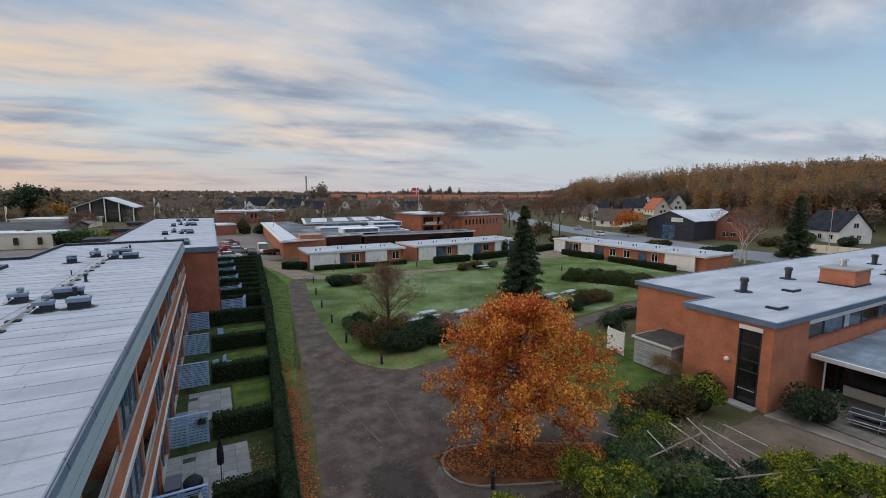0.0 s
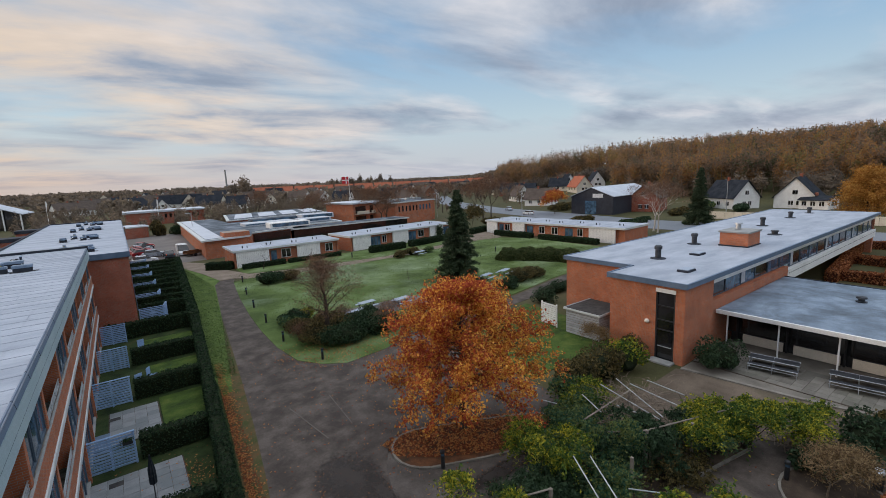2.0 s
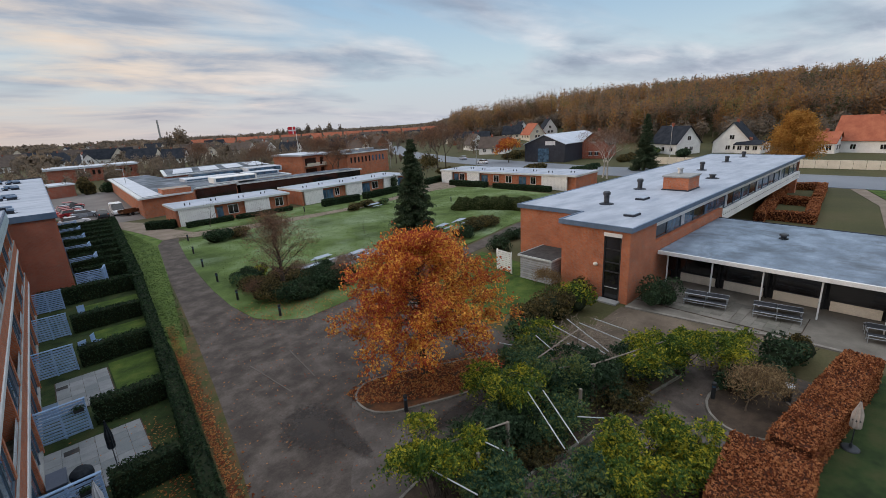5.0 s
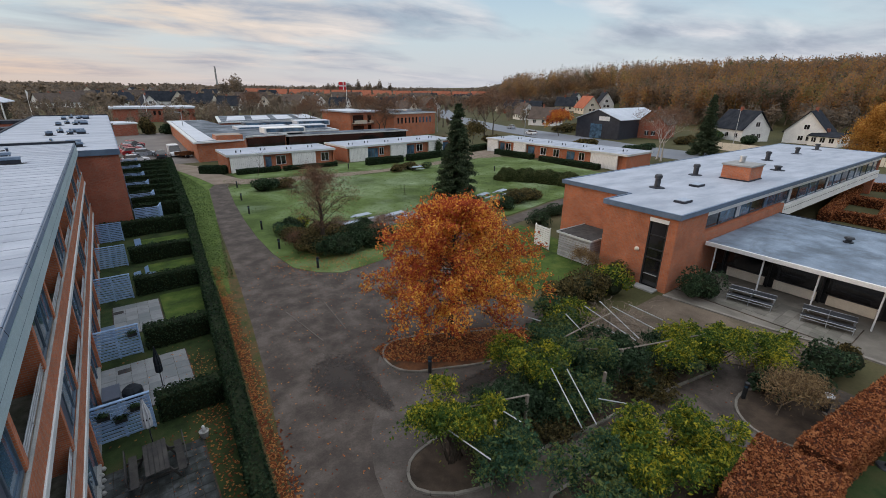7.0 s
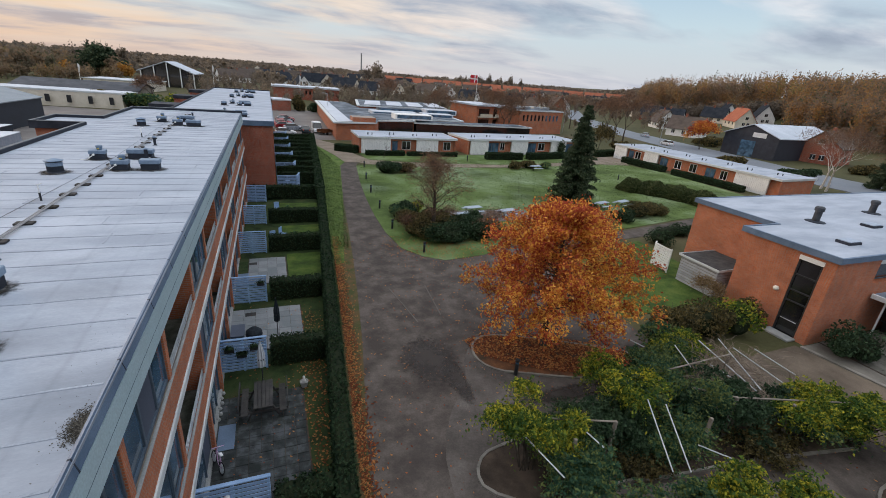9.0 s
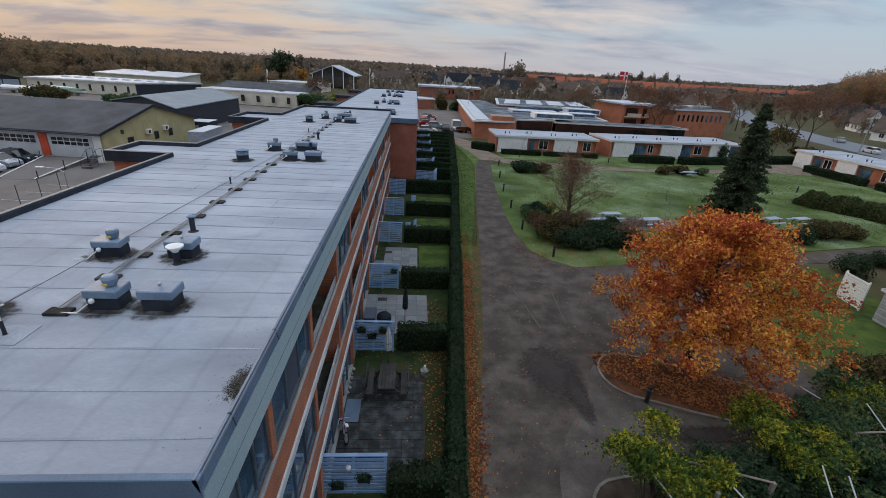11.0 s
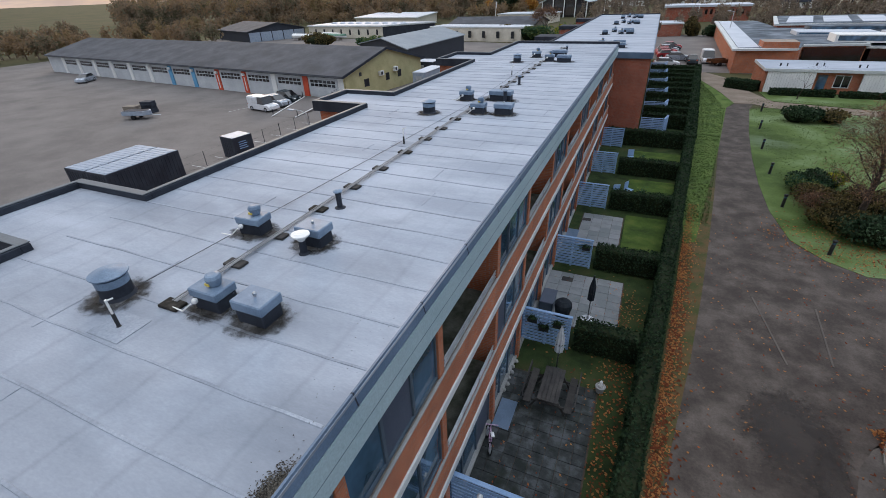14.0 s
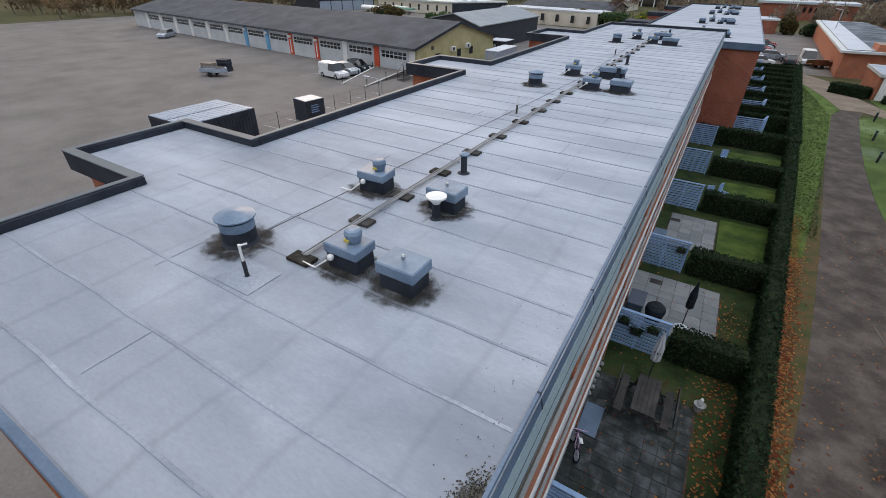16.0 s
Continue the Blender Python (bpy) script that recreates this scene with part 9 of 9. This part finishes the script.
def rounded_hedge(label, line, w, h, seed):
    """A loosely clipped bank with a round back, along a bent line."""
    g = np.random.default_rng(seed)
    t = thing("hedge", label, "hedge", line[0][0], line[0][1], 0.05, 0, "hedges on the lawn")
    q = np.array(line) - np.array(line[0])
    seg = np.linalg.norm(np.diff(q, axis=0), axis=1)
    at = np.concatenate([[0], np.cumsum(seg)])

    def spot(u, a, k):
        x, y = np.interp(u, at, q[:, 0]), np.interp(u, at, q[:, 1])
        e = 0.01
        dx, dy = np.interp(u + e, at, q[:, 0]) - np.interp(u - e, at, q[:, 0]), np.interp(u + e, at, q[:, 1]) - np.interp(u - e, at, q[:, 1])
        n = np.hypot(dx, dy) + 1e-9
        fade = np.clip(np.minimum(u, at[-1] - u) / (w * 0.5), 0.05, 1) ** 0.5
        lump = 1 + 0.10 * np.sin(u * 1.9 + seed) + 0.07 * np.sin(u * 4.3 + a * 2)
        r = k * lump * fade
        return np.stack([x - dy / n * np.cos(a) * w / 2 * r, y + dx / n * np.cos(a) * w / 2 * r, np.maximum(0.02, np.sin(a) ** 0.7 * h * r)], -1)

    n = int(at[-1] * (w + 2 * h) * 95)
    u, a = g.random(n) * at[-1], np.clip(g.random(n), 0.004, 0.996) * math.pi
    part("foliage", cards("foliage", spot(u, a, 1 + g.normal(0, 0.035, n)), 0.15, "bank_green", seed=seed), "bank_green", t)
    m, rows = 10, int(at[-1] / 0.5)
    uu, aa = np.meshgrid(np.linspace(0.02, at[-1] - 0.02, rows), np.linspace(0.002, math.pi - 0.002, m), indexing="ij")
    # filler under the leaves, darkened as the shaded inside of the bank
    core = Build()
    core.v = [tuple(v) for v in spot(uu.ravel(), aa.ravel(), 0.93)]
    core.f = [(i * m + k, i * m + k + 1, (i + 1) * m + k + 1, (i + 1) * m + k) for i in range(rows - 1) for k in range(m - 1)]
    part("inner_growth", core, "bank_shade", t)


MAT["bank_green"] = material("bank_green", [(0.040, 0.058, 0.020), (0.070, 0.095, 0.032), (0.115, 0.130, 0.055)], 0.8, 0.5, 8, 0, island=0.6, thin=0.4)
# bank_green darkened: inner shade as a colour
MAT["bank_shade"] = material("bank_shade", [(0.025, 0.034, 0.012), (0.05, 0.062, 0.022)], 0.95, 1.0, 12, 0.3)
rounded_hedge("long rounded green hedge on the lawn", [(47.6, 50.6), (50.2, 48.4), (52.6, 45.2), (54.0, 41.8), (54.4, 38.6)], 3.2, 1.7, 262)

# climbers on the pergola: loose arching shoots set with small paired leaflets
def climber(x, y, rx, ry, z0, z1, mat, n, seed, label):
    g = np.random.default_rng(seed)
    t = thing("climber", label, "climbing plant", x, y, 0.05, 0, "pergola climbers")
    lumps = 17
    a = g.uniform(0, 6.28, lumps)
    e = np.sqrt(g.random(lumps)) * 1.05
    ctr = np.stack([np.cos(a) * e * rx, np.sin(a) * e * ry, g.normal(0.5, 0.22, lumps).clip(0.1, 0.85) * (z1 - z0) + z0], 1)
    rad = g.uniform(0.16, 0.42, lumps)
    shoots = int(n * 0.23)
    leaf = 11
    i = g.integers(0, lumps, shoots)
    d = g.normal(0, 1, (shoots, 3))
    d[:, 2] = np.abs(d[:, 2]) * 0.9 - 0.25
    d /= np.linalg.norm(d, axis=1, keepdims=True)
    s0 = ctr[i] + d * (rad[i] * g.uniform(0.35, 1.0, shoots))[:, None] * (1.15, 1.15, 0.75)
    length = g.uniform(0.25, 0.6, shoots) * np.where(g.random(shoots) < 0.08, 2.0, 1.0)
    u = (np.arange(leaf) + 0.5) / leaf
    along = s0[:, None, :] + d[:, None, :] * (length[:, None] * u[None])[:, :, None]
    along[:, :, 2] -= (length[:, None] * u[None] ** 2) * g.uniform(0.3, 1.0, (shoots, 1))
    side = np.cross(d, (0, 0, 1.0)) + g.normal(0, 0.1, (shoots, 3))
    sgn = np.where(np.arange(leaf) % 2, 1.0, -1.0)
    along += side[:, None, :] * (sgn * 0.05)[None, :, None]
    p = along.reshape(-1, 3)
    p = p[p[:, 2] > 0.05]
    part("foliage", cards("foliage", p, 0.066, mat, np.tile((0, 0, 1.0), (len(p), 1)), 0.62, aspect=2.1, seed=seed), mat, t)
    b = Build()
    r = random.Random(seed)
    for c in ctr:
        m = Vector((c[0] * 0.35 + r.uniform(-0.2, 0.2), c[1] * 0.35 + r.uniform(-0.2, 0.2), c[2] * 0.55))
        b.tube((r.uniform(-0.3, 0.3) * rx, r.uniform(-0.3, 0.3) * ry, -0.05), tuple(m), 0.028, 0.02, 5, False)
        b.tube(tuple(m), tuple(c), 0.02, 0.008, 5, False)
    tagged(part("woody_growth", b, "bark", t), kind="stuff")


for k, (x, y, rx, ry, z0, z1, m, n, lab) in enumerate((
    (8.3, 10.1, 1.45, 1.0, 1.5, 3.1, "yellow_leaf", 5200, "yellow-green climber over the pergola end"),
    (9.0, 8.3, 1.0, 0.9, 0.6, 2.3, "shrub", 3000, "green climber on the pergola poles"),
    (13.2, 11.2, 1.5, 1.3, 1.2, 3.0, "yellow_leaf", 3800, "yellowing climber over the pergola"),
    (15.4, 10.4, 2.1, 1.6, 0.8, 3.0, "shrub", 6500, "thick green climber over the pergola"),
    (17.0, 9.6, 1.5, 1.2, 0.5, 2.4, "shrub_dark", 4000, "dark green climber under the pergola"),
    (18.9, 13.2, 1.3, 1.0, 0.6, 2.3, "yellow_leaf", 2400, "yellow-green climber by the tree bed"),
    (17.4, 12.6, 1.6, 1.1, 0.4, 2.0, "shrub", 3400, "green climber beside the tree bed"),
    (20.6, 8.1, 1.5, 0.9, 1.2, 2.6, "yellow_leaf", 4200, "yellow climber along the pergola rail"),
    (22.6, 6.9, 1.4, 0.8, 1.2, 2.5, "yellow_leaf", 3600, "yellow climber along the pergola rail"),
    (24.6, 5.2, 1.5, 0.7, 1.0, 2.0, "yellow_leaf", 2200, "yellowing climber near the copper hedge"),
    (13.4, 5.1, 2.0, 1.5, 0.9, 2.7, "yellow_leaf", 7600, "broad yellow-green climber in the lower bed"),
    (10.8, 5.4, 1.6, 1.3, 0.7, 2.4, "shrub", 4200, "green climber in the lower bed"),
    (15.4, 3.9, 1.3, 1.1, 0.6, 2.0, "yellow_leaf", 2800, "yellow-green climber in the lower bed"),
    (10.6, 10.3, 1.3, 0.8, 0.6, 2.3, "shrub_dark", 2600, "dark green climber under the pergola"),
    (12.6, 9.9, 1.3, 0.9, 0.4, 2.0, "shrub_dark", 2600, "dark green climber under the pergola"),
    (15.9, 12.4, 1.6, 1.0, 0.4, 2.2, "shrub", 3200, "green climber beside the tree bed"),
    (18.8, 8.6, 1.6, 0.9, 0.4, 2.1, "shrub_dark", 3000, "dark green climber along the rail"),
    (21.6, 7.6, 1.9, 0.7, 0.4, 1.8, "shrub", 3000, "green climber along the rail"),
    (14.2, 9.0, 1.4, 0.8, 0.3, 1.9, "shrub", 2600, "green climber along the rail"),
    (12.4, 8.9, 1.4, 0.6, 0.1, 0.9, "olive", 1800, "low brown undergrowth in the bed"),
    (18.2, 7.9, 1.6, 0.6, 0.1, 0.9, "olive", 1800, "low brown undergrowth in the bed"),
)):
    climber(x, y, rx, ry, z0, z1, m, n, 300 + k, lab)

# bare shrubs and cut twigs in the beds
for k, (x, y, h) in enumerate(((18.2, 34.0, 2.0), (19.8, 36.0, 2.0), (16.4, 38.4, 1.8), (11.4, 36.4, 1.6))):
    tree(x, y, h, "reddish bare bush in the court bed", "bare_shrub", 90 + k, 4, 4, 0.6, "red_twig", 1800, 0.016, 0.22, trunk_r=0.04, aspect=16)
MAT["beige_leaf"] = material("beige_leaf", [(0.13, 0.085, 0.045), (0.22, 0.15, 0.08), (0.30, 0.21, 0.11)], 0.85, 1.0, 20, 0, island=0.6, thin=0.3)
for k, (x, y, h, s) in enumerate(((21.3, 3.7, 2.3, 0.5), (22.2, 3.0, 1.9, 0.5), (27.8, 19.0, 1.9, 0.5))):
    tree(x, y, h, "bare twiggy shrub with brownish tips", "bare_shrub", 70 + k, 5, 4, 0.55, "beige_leaf", 3600, 0.030, 0.2, trunk_r=0.05, bark="twig_pale", aspect=5)
g2 = random.Random(9)
tw = Build()
for k in range(420):
    p = Vector((g2.gauss(19.6, 1.4), g2.gauss(11.2, 0.8), g2.uniform(0.5, 2.2)))
    d = Vector((g2.gauss(0, 1), g2.gauss(0, 1), g2.gauss(0.1, 0.35))).normalized()
    for s in range(4):
        d = (d + Vector((g2.gauss(0, 0.45), g2.gauss(0, 0.45), g2.gauss(-0.12, 0.25)))).normalized()
        q = p + d * g2.uniform(0.15, 0.4)
        q.z = max(0.12, q.z)
        tw.tube(tuple(p), tuple(q), 0.018 - 0.003 * s, 0.015 - 0.003 * s, 4, False)
        p = q
for k in range(260):
    x, y = g2.uniform(23, 28), g2.gauss(5.4, 0.5)
    a = g2.gauss(0, 0.5)
    L = g2.uniform(0.4, 1.4)
    tw.tube((x, y, 0.15 + abs(g2.gauss(0.3, 0.3))), (x + L * math.cos(a), y + L * math.sin(a), 0.1 + abs(g2.gauss(0.35, 0.3))), 0.022, 0.010, 4, False)
tagged(part("cut_twigs", tw, "twig_pale"), "tangle of bare climber stems round the poles", "twigs", kind="stuff")
sun_umbrella(21.4, 0.15, "cloth_beige", 2.2, 0.2, True, 0, 0.06)
bin_ = thing("litter_bin", "grey lidded bin beside the copper hedge", "bin", 23.4, 2.6, 0.09)
part("drum", Build().lathe([(0.2, 0), (0.24, 0.75)], n=16), "dark_metal", bin_)
part("lid", Build().lathe([(0.26, 0.752), (0.26, 0.8), (0.1, 0.88)], n=16), "steel", bin_)

# grass tufts at the edges of the lawn
n = 40000
q = np.stack([g.uniform(10, 67, n), g.uniform(30, 72, n)], 1)
inside = (q[:, 1] > 33.6 + 0.05 * q[:, 0]) & (q[:, 0] > 10.8 + 0.05 * np.maximum(0, q[:, 1] - 45))
q = q[inside]
tagged(part("grass_blades", cards("grass_blades", np.c_[q, 0.06 + 0.02 * g.random(len(q))], 0.055, "blade", np.tile((0.6, 0.2, 0.5), (len(q), 1)), 0.5, aspect=2.2, seed=9), "blade"), "short grass blades on the lawn", "grass", kind="stuff")
n = 9000
y = g.uniform(33, 86, n)
x = np.interp(y, (24, 34, 47, 58, 75, 86), (3.7, 4.1, 5.1, 5.9, 6.8, 7.0)) + g.random(n) * np.interp(y, (24, 34, 50, 66, 86), (0.7, 1.4, 2.0, 3.0, 0.4))
tagged(part("grass_blades", cards("grass_blades", np.c_[x, y, np.full(n, 0.085)], 0.06, "blade", np.tile((0.6, 0.2, 0.5), (n, 1)), 0.5, aspect=2.2, seed=10), "blade"), "grass blades on the verge", "grass", kind="stuff")


# woods and far trees: crowns of many leaf clumps on plain trunks
def woods(name, label, spots, per, size, mat, seed, trunks=True, wide=0.25):
    g = np.random.default_rng(seed)
    pts, tr = [], Build()
    for x, y, h in spots:
        z = terrain(x, y)
        r = h * g.uniform(wide * 0.8, wide * 1.2)
        p, _ = crown_points(g, per, r, r, h * 0.60, 9, 0.2)
        p += (x, y, z + h * 0.42)
        pts.append(p)
        if trunks:
            tr.tube((x, y, z - 0.5), (x + g.normal(0, 0.3), y, z + h * 0.92), 0.20, 0.05, 4, False)
    ob = tagged(part(name, cards(name, np.concatenate(pts), size, mat, seed=seed), mat), label, "wood", kind="stuff")
    if trunks:
        me = bpy.data.meshes.new("trunks")
        me.from_pydata(tr.v, [], tr.f)
        tagged(part("wood_trunks", me, "twig_pale"), "grey trunks of the woodland trees", "trunks", kind="stuff")
    return ob


MAT["wood_west"] = material("west_wood", [(0.12, 0.115, 0.07), (0.20, 0.155, 0.11), (0.28, 0.19, 0.115), (0.22, 0.175, 0.09)], 0.95, 0.05, 1, 0, island=0.15, thin=0.5)
hs = random.Random(5)
SKYLINE = ((34, 43.5, 45.3, 51, 57.7, 64, 75, 82, 90, 100), (1.2, 1.5, 2.0, 2.9, 3.45, 3.55, 3.6, 3.7, 3.85, 3.9))
spots = []
while len(spots) < 1200:
    az = hs.uniform(43.8, 100)
    d = hs.uniform(205, 350) if az > 47 else hs.uniform(300, 430)
    x, y = d * math.sin(radians(az)), d * math.cos(radians(az))
    if az > 47 and (x - 0.75 * y < 22 + hs.gauss(0, 8) or x < 185 or (az < 57.5 and d < 300)):
        continue
    need = 13.4 + d * math.tan(radians(float(np.interp(az, *SKYLINE)))) - terrain(x, y)
    spots.append((x, y, min(27.0, max(9.0, need * (hs.uniform(0.92, 1.08) if d > 255 else hs.uniform(0.62, 0.9))))))
woods("hill_wood", "brown and orange beech wood on the hillside", spots, 300, 0.56, "wood_forest", 11, True, 0.19)
spots = []
for k in range(260):
    az, d = radians(hs.uniform(40, 96)), hs.uniform(185, 230)
    x, y = d * math.sin(az), d * math.cos(az)
    if x > 178 and x - 0.75 * y > 15 and not 47 < math.degrees(az) < 57.5:
        spots.append((x, y, hs.uniform(5, 11)))
for k in range(150):
    az, d = radians(hs.uniform(43.6, 58.5)), hs.uniform(284, 300)
    spots.append((d * math.sin(az), d * math.cos(az), hs.uniform(6, 11)))
woods("wood_edge", "thin bare trees along the edge of the wood", spots, 150, 0.6, "wood_far", 12)
spots = []
for k in range(2200):
    az, d = radians(hs.uniform(-48, 52)), hs.uniform(340, 1000)
    spots.append((d * math.sin(az), d * math.cos(az), hs.uniform(6, 9) + (d - 330) * 0.006))
woods("far_wood", "low brown woods along the horizon", spots, 42, 2.4, "wood_far", 13, False, 0.6)
spots = []
for k in range(760):
    az, d = radians(hs.uniform(-8, 47)), hs.uniform(135, 340)
    x, y = d * math.sin(az), d * math.cos(az)
    if (8 < x < 100 and y < 168) or (x > 84 and x < 160 and abs(x - 112 - 0.35 * (y - 100)) < 16):
        continue
    spots.append((x, y, hs.uniform(3.5, 8.5)))
woods("suburb_trees", "bare brown garden trees among the houses", spots, 170, 0.34, "wood_far", 14)
spots = []
for k in range(330):
    az, d = radians(hs.uniform(-56, -14)), hs.uniform(262, 420)
    spots.append((d * math.sin(az), d * math.cos(az), hs.uniform(10, 14) + 6.0 * (1 - smooth01(-44, -26, math.degrees(az)))))
woods("west_wood", "dark brown wood beyond the works", spots, 170, 0.9, "wood_west", 15, True, 0.34)
spots = []
for k in range(330):
    az, d = (hs.uniform(-56, -14), hs.uniform(246, 290)) if k < 200 else (hs.uniform(-78, -47), hs.uniform(165, 270))
    spots.append((d * math.sin(radians(az)), d * math.cos(radians(az)), hs.uniform(5, 9)))
woods("west_thicket", "brown thicket between the works and the wood", spots, 200, 0.5, "wood_west", 18, True, 0.42)
spots = [(-76 + hs.gauss(0, 3.5), 281 + hs.gauss(0, 2), hs.uniform(15, 20)) for k in range(6)]
woods("dark_evergreens", "group of dark evergreen trees beyond the works", spots, 2000, 0.9, "conifer", 19, True, 0.46)
spots = [(-64 + hs.gauss(0, 3), 275 + hs.gauss(0, 3), hs.uniform(7, 10)) for k in range(4)] + [(-98 + hs.gauss(0, 5), 268, hs.uniform(6, 9)) for k in range(4)]
woods("golden_thicket", "yellowing garden trees beyond the works", spots, 300, 0.6, "golden", 20, True, 0.4)
spots = [(-96 + hs.gauss(0, 7), 362 + hs.gauss(0, 5), hs.uniform(14, 20)) for k in range(14)]
woods("tree_stand", "stand of bare trees on the skyline", spots, 240, 1.0, "wood_far", 16)
spots = [(91 + hs.gauss(0, 6), 420 + hs.gauss(0, 6), hs.uniform(18, 26)) for k in range(5)] + [(300 + hs.gauss(0, 25), 640 + hs.gauss(0, 20), hs.uniform(16, 24)) for k in range(16)]
woods("tall_trees", "tall bare trees on the skyline", spots, 300, 1.0, "wood_far", 17)
for k, (x, y, rx, ry, h, m) in enumerate(((-30, 136, 7, 3, 4.5, "shrub"), (-20, 131, 4, 3, 5, "yellow_leaf"), (-40, 141, 6, 3, 4, "olive"), (-15, 142, 5, 3, 4, "shrub"), (14, 152, 4, 2.5, 3.0, "shrub_dark"), (8.6, 152, 2.4, 2, 5, "olive"), (55, 92, 3, 1.5, 1.6, "shrub_dark"), (66, 92, 4, 2, 2.2, "olive"), (80, 86, 4, 2, 2.4, "olive"), (98, 56, 7, 2, 2.2, "shrub_dark"), (97, 70, 6, 2, 2.0, "olive"), (150, 62, 6, 3, 3.0, "shrub"), (145, 50, 5, 2.5, 2.6, "shrub_dark"), (128, 60, 6, 2, 2.2, "olive"), (128, 100, 9, 3, 3.2, "olive"), (-90, 120, 8, 3, 4, "olive"), (-70, 118, 6, 3, 3.5, "shrub"))):
    shrub(x, y, rx, ry, h, m, 2200, 0.34, {"olive": "brown thinning bushes far off", "shrub": "green bushes beyond the court", "shrub_dark": "dark evergreen bushes far off", "yellow_leaf": "yellowing bushes beside the works"}[m], 400 + k, group="bushes beyond the court", z=terrain(x, y))

# ---- pieces last: bricks of the near end wall ----
MAT["brick_rest"] = material("brick_rest", [(0.20, 0.06, 0.03), (0.33, 0.10, 0.045), (0.42, 0.15, 0.07)], 0.9, 3.0, 60, 0.4, island=0.5)
r = random.Random(3)
whole = Build().box(0.0, 0.228, -0.055, 0.0, 0.0, 0.055, 0.004).mesh("brick")
count = 0
for c in range(9):
    z = ROOF - 0.375 - (c + 1) * 0.0667
    for k in range(37):
        x = X_BACK + 0.03 + k * 0.24 + (0.12 if c % 2 else 0)
        if x + 0.23 > X_EDGE - 0.23 or count >= 300:
            continue
        b = part("brick", whole, "brick_piece", end_wall)
        b.matrix_basis = pose(x + r.uniform(-0.002, 0.002), Y_END + 0.05 - r.uniform(0, 0.003), z, 0, 0, 0)
        count += 1
rest = Build()
for c in range(9, 124):
    z = ROOF - 0.375 - (c + 1) * 0.0667
    for k in range(37):
        x = X_BACK + 0.03 + k * 0.24 + (0.12 if c % 2 else 0)
        if x + 0.23 < X_EDGE - 0.23:
            rest.box(x, x + 0.228, Y_END - 0.003, Y_END + 0.05, z, z + 0.055)
me = bpy.data.meshes.new("brickwork")
me.from_pydata(rest.v, [], rest.f)
tagged(part("brickwork", me, "brick_rest", end_wall), kind="stuff")
